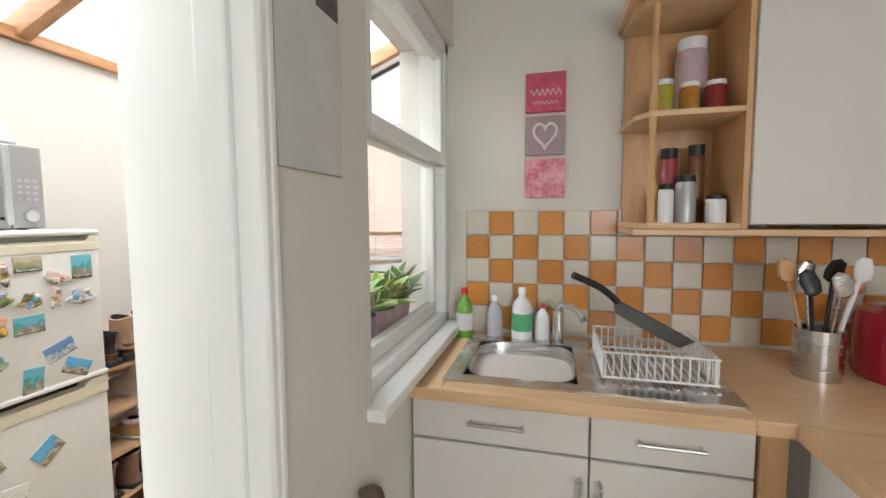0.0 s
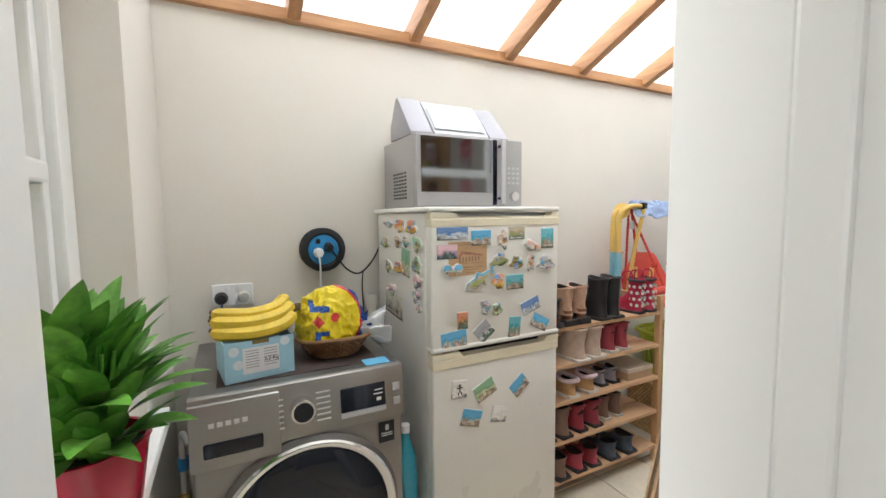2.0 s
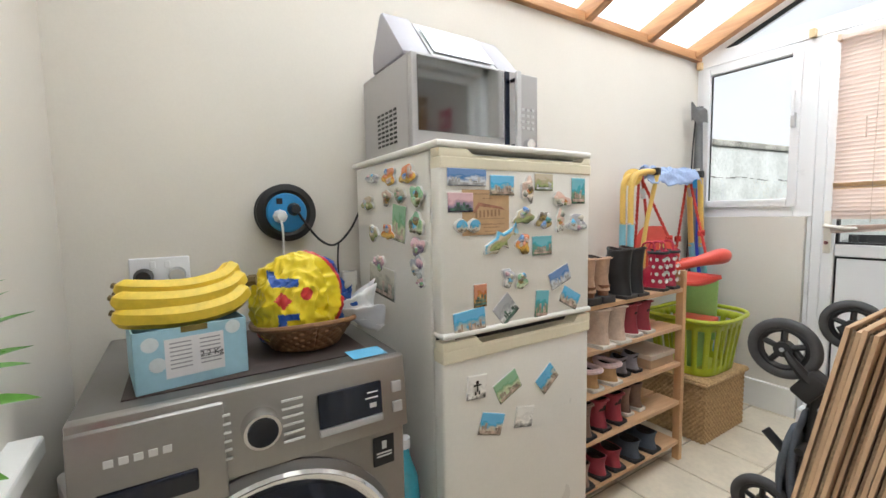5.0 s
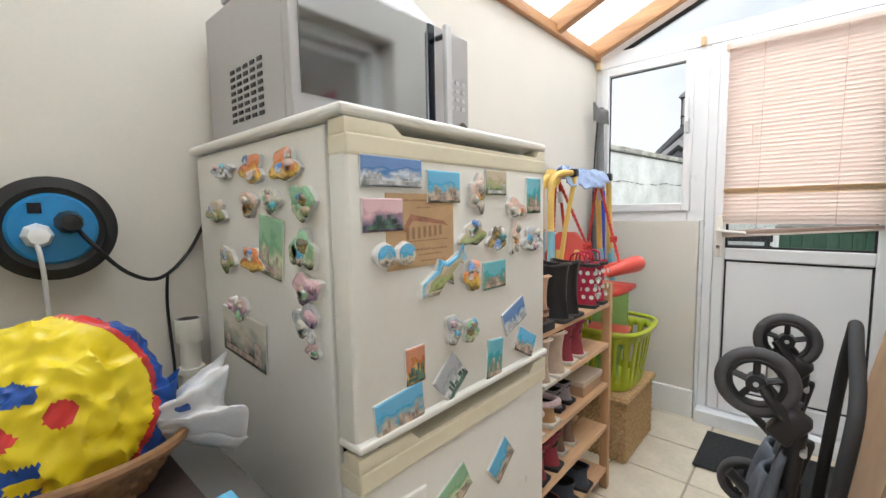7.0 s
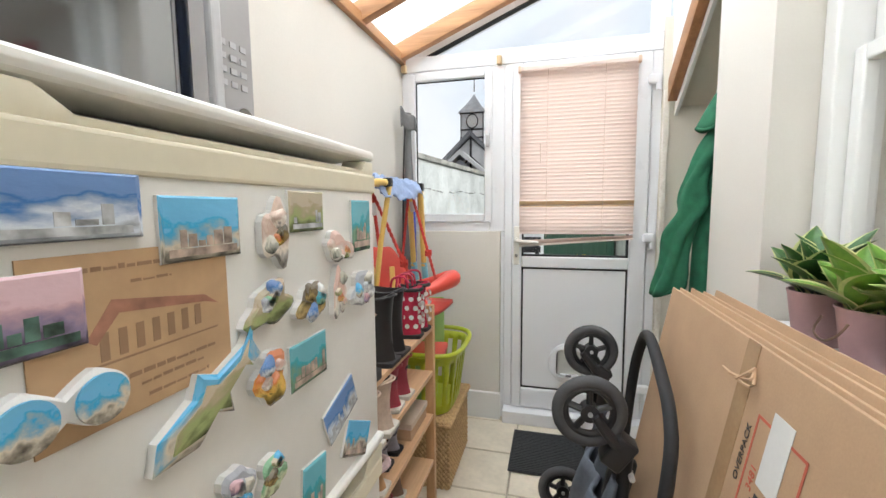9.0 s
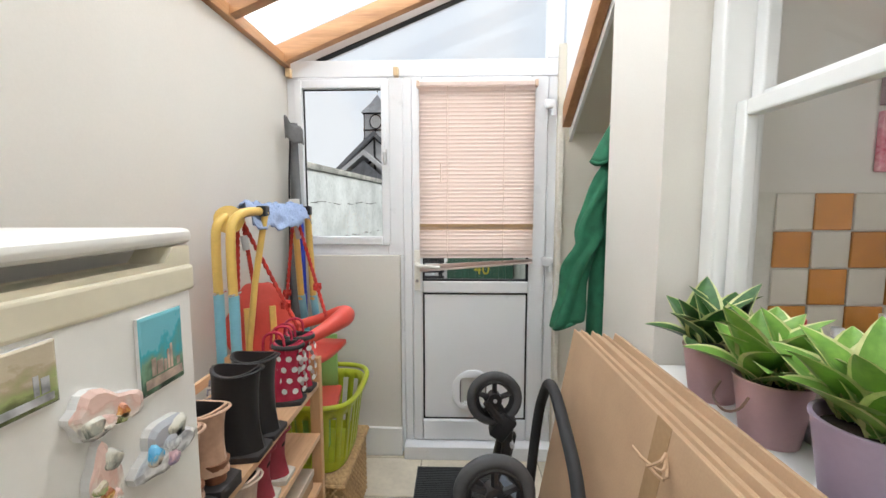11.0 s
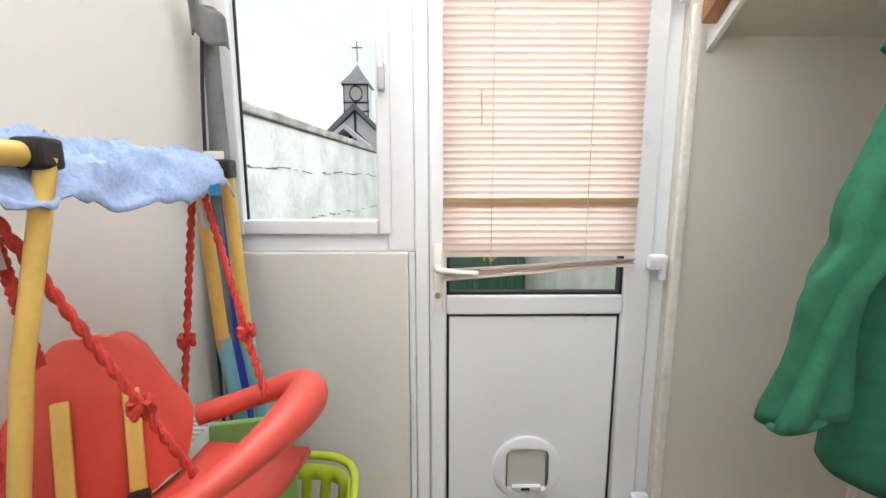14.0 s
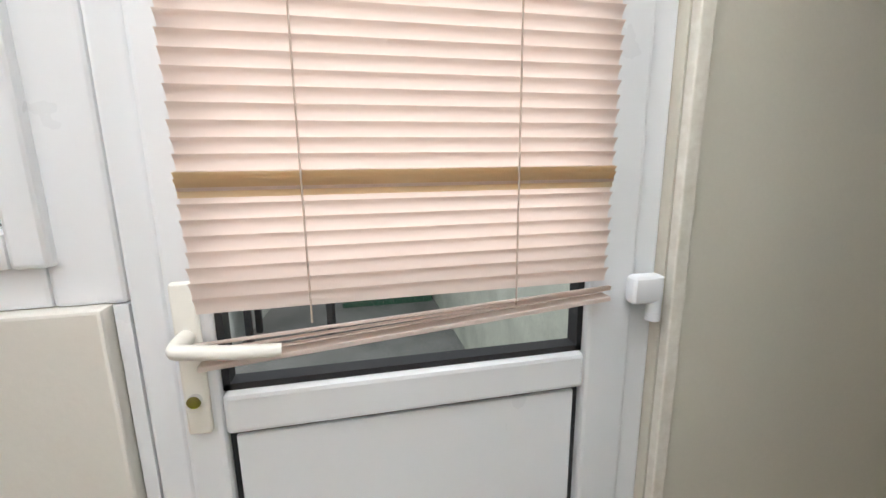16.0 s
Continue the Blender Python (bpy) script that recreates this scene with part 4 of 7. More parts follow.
def shoe(kind, x, y, z, rz, length=0.2, height=0.17, heel=0.02, sole=SOLE_D, fur=False, dots=False, loops=False, laces=False):
    """A boot or shoe, toe along its own x: sole, upper with an open shaft, lining and trim."""
    words = {"tan": "tan leather", "beige": "beige suede", "black": "black leather", "maroon": "dark red", "brown": "brown leather", "camel": "camel suede", "grey": "grey canvas", "navy": "dark slate", "red": "red spotted rubber"}[kind]
    e = tagged(empty("boot" if height > 0.12 else "shoe", x, y, z, rz), words + (" boot standing on the shoe rack" if height > 0.12 else " shoe standing on the shoe rack"), "footwear", "shoes on the rack")
    wd = length * 0.19

    def foot(t):
        return wd * (0.8 + 0.28 * math.sin(min(1, t * 1.15) * math.pi * 0.9)) * (1 - max(0, t - 0.8) ** 2 * 14)
    out = [(-length / 2 + length * t, foot(t)) for t in [i / 14 for i in range(15)]]
    ring_pts = [(a, -b) for a, b in out] + [(a, b) for a, b in reversed(out)]
    prism("sole", [(a, b) for a, b in ring_pts], 2, 0.001, 0.014 + (0 if heel < 0.04 else heel * 0.2), sole, e, 0.002)
    if heel > 0.04:
        lathe("heel", [(0.018, 0.001), (0.020, heel * 0.6), (0.027, heel)], leather("stacked_heel", (0.24, 0.1, 0.05)), e, 16, pose(-length * 0.36, 0, 0))
    base = 0.013 + (heel if heel > 0.04 else 0) * 0.5
    bm = bmesh.new()
    rings = []
    n, lv = 18, 9
    for j in range(lv + 1):
        v = j / lv
        zz = base + (height - base) * v
        shaft = min(1, max(0, (v * height - 0.045) / 0.05)) if height > 0.12 else v
        x0 = -length / 2 + 0.004 + 0.012 * math.sin(v * 3)
        x1 = (length / 2 - 0.004) * (1 - shaft) + (-length / 2 + 2.5 * wd) * shaft - (length * 0.35 * v if height <= 0.12 else 0) * (1 - shaft)
        c, hx = (x0 + x1) / 2, (x1 - x0) / 2
        hy = wd * (1.0 - 0.12 * v)
        ring_v = []
        for k in range(n):
            a = 2 * math.pi * k / n
            toe = 0.30 * (1 - shaft) * max(0, math.cos(a))
            ring_v.append(bm.verts.new((c + hx * math.cos(a), hy * math.sin(a) * (1 - 0.15 * toe), zz - toe * (zz - base) * 0.9 + 0.006 * math.cos(2 * a) * v)))
        rings.append(ring_v)
    inner = []
    for d, k2 in ((0.0, 0.88), (-0.05 if height > 0.12 else -0.02, 0.8)):
        top_c = sum((v.co for v in rings[lv]), Vector()) / n
        inner.append([bm.verts.new(top_c + (v.co - top_c) * k2 + Vector((0, 0, d))) for v in rings[lv]])
    allr = rings + inner
    for A, B in zip(allr, allr[1:]):
        for k in range(n):
            f = bm.faces.new((A[k], A[(k + 1) % n], B[(k + 1) % n], B[k]))
            if B is inner[1]:
                f.material_index = 1
    bm.faces.new(inner[1]).material_index = 1
    bm.faces.new(rings[0][::-1])
    make("upper", bm, [SHOE[kind], HOLLOW], e, True)
    topc = -length / 2 + 1.25 * wd
    if fur or height > 0.12:
        bm = bmesh.new()
        add_tube(bm, [(topc + 1.24 * wd * math.cos(a), wd * 0.9 * math.sin(a), height - 0.004 + 0.004 * math.cos(2 * a)) for a in [2 * math.pi * i / 20 for i in range(20)]], 0.011 if fur else 0.003, 8, True)
        make("cuff", bm, FUR if fur else SHOE[kind], e, True)
    if laces:
        bm = bmesh.new()
        for i in range(4):
            q = topc + 1.2 * wd + 0.006 * (3 - i)
            add_tube(bm, [(q, -0.018, height * 0.5 + 0.022 * i), (q + 0.01, 0, height * 0.5 + 0.022 * i + 0.004), (q, 0.018, height * 0.5 + 0.022 * i)], 0.0022, 5)
        make("lace", bm, SOLE_D if kind != "black" else SHOE["grey"], e, True)
    if loops:
        for s in (-1, 1):
            tube("loop", [(topc, s * wd * 0.88, height - 0.03), (topc + 0.004, s * wd * 0.95, height + 0.025), (topc + 0.03, s * wd * 0.95, height + 0.035), (topc + 0.055, s * wd * 0.95, height + 0.02), (topc + 0.06, s * wd * 0.82, height - 0.03)], 0.004, SHOE["red"], e, 8, curve=5)
    if dots:
        bm = bmesh.new()
        rn = random.Random(5)
        for j in range(4):
            for k in range(9):
                a = 2 * math.pi * (k + 0.5 * (j % 2)) / 9
                c = Vector((topc - 0.004 + 1.3 * wd * math.cos(a), wd * 0.97 * math.sin(a), 0.045 + 0.031 * j))
                nn = Vector((math.cos(a), math.sin(a) * 1.3, 0)).normalized()
                s1, s2 = nn.cross(Vector((0, 0, 1))), Vector((0, 0, 1))
                bm.faces.new([bm.verts.new(c + nn * 0.0015 + (s1 * math.cos(b) + s2 * math.sin(b)) * 0.0085) for b in [2 * math.pi * i / 10 for i in range(10)]])
        make("spot", bm, MARK, e)
        tube("band", [(topc + 1.25 * wd * math.cos(a), wd * 0.95 * math.sin(a), height - 0.01) for a in [2 * math.pi * i / 20 for i in range(20)]], 0.007, BLACK_RUB, e, 8, True)
    return e


def pair(kind, y, shelf, gap=0.075, x=-1.80, rz=180, **k):
    for s in (0, 1):
        shoe(kind, x, y + gap * s, SH[shelf], rz + random.uniform(-5, 5), **k)


pair("black", 1.08, 4, 0.07, height=0.13, heel=0.05, x=-1.78)
pair("tan", 1.235, 4, 0.085, height=0.175, heel=0.07, length=0.23)
pair("black", 1.45, 4, 0.085, height=0.20, length=0.24, laces=True)
pair("red", 1.70, 4, 0.09, height=0.178, length=0.17, dots=True, loops=True, x=-1.77)
pair("beige", 1.30, 3, 0.10, height=0.15, length=0.26, sole=SOLE_W)
pair("maroon", 1.52, 3, 0.095, height=0.14, length=0.21, sole=SOLE_W)
pair("camel", 1.27, 2, 0.11, height=0.085, length=0.22, sole=SOLE_W, fur=True)
pair("grey", 1.49, 2, 0.085, height=0.08, length=0.16)
pair("brown", 1.12, 1, 0.10, height=0.14, length=0.22)
pair("maroon", 1.33, 1, 0.10, height=0.13, length=0.20)
pair("brown", 1.53, 1, 0.08, height=0.12, length=0.15, sole=SOLE_W)
pair("brown", 1.09, 0, 0.11, height=0.10, length=0.24, laces=True)
pair("maroon", 1.32, 0, 0.10, height=0.085, length=0.22)
pair("navy", 1.54, 0, 0.12, height=0.085, length=0.23)
bx = tagged(empty("shoe_box", -1.80, 1.72, SH[2]), "flattened tan cardboard box on the shoe rack", "box")
CARD = mat("brown_cardboard", (0.50, 0.33, 0.20), 0.85, vary=0.06, scale=9, bump=0.0008, fine=200)
CARD_E = mat("corrugated_edge", (0.40, 0.29, 0.19), 0.95, vary=0.25, scale=120, bump=0.003, fine=400, stretch=(1, 1, 1))
box("carton", (-0.12, -0.08, 0), (0.09, 0.1, 0.055), CARD, bx, 0.003)
box("lid", (-0.124, -0.084, 0.04), (0.094, 0.104, 0.062), mat("pale_card", (0.62, 0.52, 0.42), 0.85, vary=0.06), bx, 0.003)

# things on the washing machine
BLUE_BOX = mat("pale_blue_card", (0.36, 0.60, 0.72), 0.6, vary=0.05, scale=10)
tray = tagged(box("place_mat", (-1.97, -0.17, 0.8505), (-1.60, 0.30, 0.853), leather("dark_brown_mat", (0.06, 0.04, 0.035), 0.7), bev=0), "dark brown place mat on the washing machine", "mat")
bb = tagged(empty("blue_carton", -1.70, -0.065, 0.853, 8), "open pale blue carton with a printed label", "carton")
bw, bd, bh = 0.096, 0.085, 0.115
for a, b in (((bd - 0.003, -bw, 0), (bd, bw, bh)), ((-bd, -bw, 0), (-bd + 0.003, bw, bh)), ((-bd, -bw, 0), (bd, -bw + 0.003, bh)), ((-bd, bw - 0.003, 0), (bd, bw, bh)), ((-bd, -bw, 0), (bd, bw, 0.003))):
    box("side", a, b, BLUE_BOX, bb, 0.001)
box("label", (bd, -0.048, 0.02), (bd + 0.001, 0.052, 0.095), mat("white_label", (0.75, 0.74, 0.76), 0.5, vary=0.03), bb, 0)
boxes("label_text", [((bd + 0.001, -0.04 + 0.05 * (i % 2), 0.085 - 0.008 * (i // 2)), (bd + 0.0014, -0.004 + 0.05 * (i % 2), 0.0875 - 0.008 * (i // 2))) for i in range(14)], mat("grey_ink", (0.35, 0.35, 0.38), 0.7), bb)
text("weight", "2.2 Kg", 0.016, BLACK_PL, bb, Matrix.Translation((bd + 0.0013, 0.03, 0.055)) @ pose(0, 0, 0, 90, 0, 90))
box("notch", (bd - 0.001, -0.02, 0.104), (bd + 0.0006, 0.025, 0.1155), leather("cut_out", (0.2, 0.14, 0.03)), bb, 0)
for dy, dz in ((-0.07, 0.09), (0.07, 0.1), (-0.06, 0.05)):
    lathe("cloud", [(0.0001, 0), (0.014, 0.0004), (0.0001, 0.0008)], mat("white_print", (0.7, 0.76, 0.8), 0.6), bb, 14, pose(bd + 0.0005, dy, dz, 0, 90, 0))
BANANA = mat("ripe_banana", (0.72, 0.50, 0.04), 0.45, vary=0.12, scale=18, dark=(0.55, 0.40, 0.03))
STALK = leather("banana_stalk", (0.16, 0.11, 0.04))
bn = tagged(empty("banana_bunch", -1.70, -0.07, 0.968, 8), "bunch of ripe yellow bananas on the blue carton", "bananas")
for i, (ox, oz, s, rz) in enumerate(((0.05, 0.018, 0.95, 0), (0.035, 0.046, 0.95, 4), (0.01, 0.066, 0.9, 7), (-0.03, 0.046, 0.9, 12), (-0.06, 0.02, 0.9, 16))):
    pts = [(0, -0.115 * s, 0.012), (0.02, -0.09 * s, 0.004), (0.04, 0, -0.002), (0.028, 0.08 * s, 0.006), (0.008, 0.115 * s, 0.022), (-0.004, 0.13 * s, 0.03)]
    tube("banana", pts, lambda t: 0.005 + 0.0165 * min(1, 7 * t, 5.0 * (1.02 - t)), BANANA, bn, 7, curve=6, m=pose(ox - 0.03, 0, oz, 0, 0, rz))
    tube("tip", [(0, -0.115 * s, 0.012), (-0.004, -0.121 * s, 0.014)], 0.006, STALK, bn, 7, m=pose(ox - 0.03, 0, oz, 0, 0, rz))
tube("stalk", [(-0.03, 0.125, 0.05), (-0.02, 0.145, 0.06), (-0.015, 0.155, 0.06)], 0.013, STALK, bn, 8)

WICK = mat("brown_woven_cane", (0.24, 0.12, 0.055), 0.55, vary=0.25, scale=40, dark=(0.16, 0.08, 0.03))
bk = tagged(empty("bread_basket", -1.75, 0.19, 0.853), "shallow brown woven basket on the washing machine", "basket")


def weave(u, v):
    a = 2 * math.pi * u
    r = 0.075 + 0.04 * v + 0.003 * math.sin(u * 150 + (math.pi if int(v * 7) % 2 else 0))
    return (r * math.cos(a), r * 1.05 * math.sin(a), 0.004 + 0.06 * v)


sheet("weave", weave, 150, 14, WICK, bk, 0.004)
tube("rim", [(0.117 * math.cos(a), 0.123 * math.sin(a), 0.066 + 0.006 * math.cos(2 * a)) for a in [2 * math.pi * i / 36 for i in range(36)]], 0.007, WICK, bk, 8, True)
lathe("base", [(0.0001, 0.002), (0.077, 0.002), (0.077, 0.006), (0.0001, 0.006)], WICK, bk, 28)
bag = tagged(empty("plastic_bag", -1.765, 0.185, 0.885), "crumpled yellow and blue plastic carrier bag in the basket", "bag")
BAG_Y = mat("yellow_bag_film", (0.80, 0.62, 0.02), 0.3, vary=0.05, scale=15, bump=0.004, fine=30)
BAG_B = mat("blue_bag_film", (0.02, 0.09, 0.38), 0.3, vary=0.08, scale=15, bump=0.004, fine=30)
BAG_R = mat("red_bag_film", (0.62, 0.04, 0.04), 0.3, vary=0.05)
BAG_W = mat("white_bag_film", (0.78, 0.79, 0.82), 0.3, vary=0.05, scale=15, bump=0.004, fine=30)


def lump(n1, n2, rx, ry, rz, amp, seed):
    bm = bmesh.new()
    bmesh.ops.create_icosphere(bm, subdivisions=4, radius=1)
    for v in bm.verts:
        d = noise.noise(v.co * n1 + Vector((seed, 0, 0))) * amp + abs(noise.noise(v.co * n2 + Vector((0, seed, 0)))) * amp * 0.7
        v.co = Vector((v.co.x * rx, v.co.y * ry, v.co.z * rz)) * (1 + d)
    return bm


bm = bmesh.new()
bmesh.ops.create_icosphere(bm, subdivisions=6, radius=1)
for v in bm.verts:
    p = v.co.copy()
    d = 0.22 * noise.noise(p * 1.3 + Vector((3, 0, 0))) - 0.20 * abs(noise.noise(p * 2.4 + Vector((0, 5, 0)))) - 0.10 * abs(noise.noise(p * 5.5 + Vector((2, 5, 1)))) + 0.10
    v.co = Vector((p.x * 0.09, p.y * 0.112, p.z * 0.12)) * (1 + d)


def bag_colour(c):
    """Blue rim, red line and yellow middle, with bar letters and red spots."""
    y, z = c.y + 0.012, c.z - 0.004
    r = math.hypot((y + 0.02) / 0.118, (z - 0.022) / 0.112)
    if r >= 1:
        return 2 if r < 1.07 else 1
    if c.x > 0:
        if -0.066 < y < -0.008 and (0.05 < z < 0.068 or (-0.066 < y < -0.05 and 0.05 < z < 0.085)):
            return 1
        if -0.058 < y < -0.014 and (-0.026 < z < -0.010 or -0.056 < z < -0.04 or (-0.058 < y < -0.040 and -0.05 < z < -0.012)):
            return 1
        if -0.055 < y < -0.01 and -0.08 < z < -0.066:
            return 1
        if abs(y + 0.045) + abs(z - 0.02) < 0.019 or math.hypot(y - 0.008, z - 0.032) < 0.015:
            return 2
    return 0


for f in bm.faces:
    f.material_index = bag_colour(f.calc_center_median())
for v in bm.verts:
    v.co.z += 0.07
make("film", bm, [BAG_Y, BAG_B, BAG_R], bag, True)


def loose_end(u, v):
    """The bag's open mouth: thin film that fans out over the basket's rim."""
    a = -0.9 + 2.2 * u
    r = 0.03 + 0.10 * v
    fold = 0.014 * math.sin(u * 19) * v + 0.012 * noise.noise(Vector((u * 6, v * 4, 2)))
    return (0.035 + 0.6 * r * math.cos(a) + fold, 0.055 + r * (0.9 + 0.1 * math.sin(u * 7)), 0.045 + 0.6 * r * math.sin(a) + fold)


sheet("loose_end", loose_end, 40, 14, BAG_W, bag, 0.0012)
sheet("loose_end", lambda u, v: (lambda q: (q[0] - 0.012, q[1] - 0.008, q[2] + 0.016))(loose_end(1 - u * 0.8, v * 0.5)), 40, 14, BAG_B, bag, 0.0012)
cardb = tagged(box("blue_leaflet", (-1.615, 0.245, 0.8545), (-1.555, 0.325, 0.856), PICS[1], bev=0), "small blue printed card on the washing machine", "card")

# socket, cable reel and pipe on the wall
so = tagged(empty("wall_socket", LX, -0.117, 1.02), "white double wall socket with a black plug", "socket")
box("plate", (0, -0.073, -0.043), (0.009, 0.073, 0.043), UPVC, so, 0.004)
for y in (-0.035, 0.035):
    box("switch", (0.008, y * 0.5 - 0.007, 0.012), (0.013, y * 0.5 + 0.007, 0.032), UPVC, so, 0.002)
lathe("plug", [(0.0001, 0.04), (0.018, 0.038), (0.024, 0.012), (0.024, 0)], BLACK_PL, so, 20, pose(0.009, -0.04, -0.01, 0, 90, 0))
lathe("plug", [(0.0001, 0.03), (0.018, 0.028), (0.023, 0.01), (0.023, 0)], SILVER_L, so, 20, pose(0.009, 0.04, -0.01, 0, 90, 0))
tube("cord", [(0.03, -0.04, -0.025), (0.035, -0.035, -0.06), (0.03, -0.02, -0.11), (0.03, -0.02, -0.16)], 0.004, BAG_B, so, 8, curve=5)
re = tagged(empty("cable_reel", LX, 0.228, 1.185), "round black and blue extension cable reel on the wall", "cable reel")
t = pose(0, 0, 0, 0, 90, 0)
re.scale = (0.95, 0.9, 0.9)
BLUE_PL = mat("bright_blue_plastic", (0.02, 0.24, 0.55), 0.35, vary=0.05)
lathe("drum", [(0.0001, 0), (0.095, 0), (0.1, 0.008), (0.1, 0.016), (0.088, 0.018), (0.08, 0.05), (0.09, 0.055), (0.101, 0.058), (0.101, 0.068), (0.08, 0.072), (0.07, 0.066)], BLACK_PL, re, 40, t)
lathe("face", [(0.0001, 0.075), (0.064, 0.072), (0.071, 0.064)], BLUE_PL, re, 36, t)
lathe("plug", [(0.0001, 0.04), (0.016, 0.038), (0.024, 0.01), (0.024, 0)], UPVC, re, 8, pose(0.072, -0.025, -0.012, 0, 90, 0))
lathe("plug", [(0.0001, 0.04), (0.016, 0.038), (0.023, 0.01), (0.023, 0)], BLACK_PL, re, 10, pose(0.072, 0.022, 0.012, 0, 90, 0))
box("badge", (0.073, -0.035, 0.03), (0.0755, -0.015, 0.05), DARK_GLASS, re, 0.001, m=None)
tube("cord", [(0.1, -0.03, -0.02), (0.11, -0.026, -0.05), (0.09, -0.022, -0.11), (0.06, -0.02, -0.2), (0.03, -0.02, -0.3)], 0.004, UPVC, re, 8, curve=5)
tube("cord", [(0.1, 0.025, 0.01), (0.095, 0.05, -0.03), (0.07, 0.11, -0.1), (0.03, 0.18, -0.125), (0.012, 0.25, -0.07), (0.01, 0.30, 0.02)], 0.0042, BLACK_RUB, re, 8, curve=6)
tube("cord", [(0.012, 0.2, -0.12), (0.01, 0.195, -0.2), (0.01, 0.2, -0.35), (0.012, 0.2, -0.5)], 0.0035, BLACK_RUB, re, 8, curve=5)
pp = tagged(empty("waste_pipe", -2.09, 0.43, 0), "cream plastic waste pipe beside the fridge", "pipe")
tube("pipe", [(0, 0, 0.0), (0, 0, 0.98)], 0.02, HND, pp, 18)
for z in (0.93, 0.86):
    tube("collar", [(0, 0, z), (0, 0, z + 0.05 if z > 0.9 else z + 0.012)], 0.026, HND, pp, 18)
hs = tagged(empty("water_hose", -1.75, -0.265, 0), "grey water hose and brass tap beside the washing machine", "hose")
tube("hose", [(0.18, 0.025, 0.72), (0.14, 0.01, 0.735), (0.1, 0, 0.70), (0.09, 0, 0.6), (0.09, 0.0, 0.2), (0.05, 0, 0.02)], 0.009, SILVER_L, hs, 10, curve=6)
tube("coupling", [(0.09, 0, 0.61), (0.09, 0, 0.645)], 0.014, BLUE_PL, hs, 12)
tube("tap", [(0.09, 0, 0.50), (0.09, 0, 0.54)], 0.014, mat("brass", (0.6, 0.42, 0.16), 0.3, 1.0), hs, 12)
bt = tagged(empty("cleaner_bottle", -1.66, 0.412, 0), "clear bottle of turquoise cleaner between the appliances", "bottle")
lathe("bottle", [(0.0001, 0), (0.04, 0), (0.042, 0.03), (0.042, 0.40), (0.036, 0.47), (0.015, 0.53), (0.014, 0.55)], mat("turquoise_liquid", (0.05, 0.42, 0.58), 0.15, vary=0.1, coat=0.5), bt, 24)
lathe("cap", [(0.017, 0.55), (0.017, 0.575), (0.0001, 0.577)], UPVC, bt, 18)

# swing frame with hanging seat
YEL = mat("yellow_enamel", (0.74, 0.50, 0.13), 0.35, vary=0.06, scale=12)
LBL = mat("light_blue_enamel", (0.22, 0.52, 0.64), 0.35, vary=0.05, scale=12)
CORAL = mat("coral_red_plastic", (0.70, 0.085, 0.06), 0.38, vary=0.05, scale=10, bump=0.0005)
ROPE = mat("red_rope", (0.62, 0.05, 0.035), 0.75, vary=0.2, scale=120, bump=0.003)
sw = tagged(empty("toddler_swing", -1.92, 2.1, 0), "yellow and blue toddler swing with a red plastic seat", "swing")
L = at(-1.92, 2.1, 0)
tube("frame", [L(-2.008, 1.855, 1.09), L(-2.008, 1.855, 1.27), L(-2.002, 1.872, 1.33), L(-1.98, 1.93, 1.358), L(-1.965, 2.04, 1.362), L(-1.94, 2.22, 1.362), L(-1.93, 2.385, 1.362)], 0.0145, YEL, sw, 14, curve=5)
tube("frame", [L(-1.947, 1.83, 1.09), L(-1.947, 1.83, 1.27), L(-1.943, 1.848, 1.335), L(-1.93, 1.90, 1.36), L(-1.915, 1.985, 1.362)], 0.0145, YEL, sw, 14, curve=5)
for (x, y) in ((-2.008, 1.855), (-1.945, 1.83)):
    tube("leg", [L(x, y, 0.02), L(x, y, 1.10)], 0.0162, LBL, sw, 14)
    tube("bolt", [L(x + 0.005, y - 0.03, 1.105), L(x + 0.005, y + 0.03, 1.105)], 0.005, CHROME, sw, 8)
lathe("hub", [(0.0001, 0), (0.045, 0.002), (0.045, 0.014), (0.0001, 0.018)], YEL, sw, 24, pose(*L(-1.985, 1.90, 1.335), 80, 0, 20))
tube("strut", [L(-1.905, 1.985, 1.36), L(-1.935, 1.95, 1.12), L(-1.975, 1.92, 0.72)], 0.011, YEL, sw, 10)
tube("frame", [L(-1.905, 2.395, 1.35), L(-1.90, 2.42, 0.96)], 0.0145, YEL, sw, 14)
tube("frame", [L(-1.965, 2.395, 1.35), L(-1.955, 2.42, 0.96)], 0.0145, YEL, sw, 14)
tube("leg", [L(-1.90, 2.42, 0.98), L(-1.875, 2.50, 0.45), L(-1.87, 2.51, 0.34)], 0.0162, LBL, sw, 14)
tube("leg", [L(-1.955, 2.42, 0.98), L(-1.92, 2.50, 0.36)], 0.0162, LBL, sw, 14)
box("cap", L(-1.93, 1.965, 1.345), L(-1.895, 2.0, 1.382), BLACK_PL, sw, 0.006)
box("cap", L(-1.925, 2.375, 1.342), L(-1.888, 2.41, 1.382), BLACK_PL, sw, 0.006)


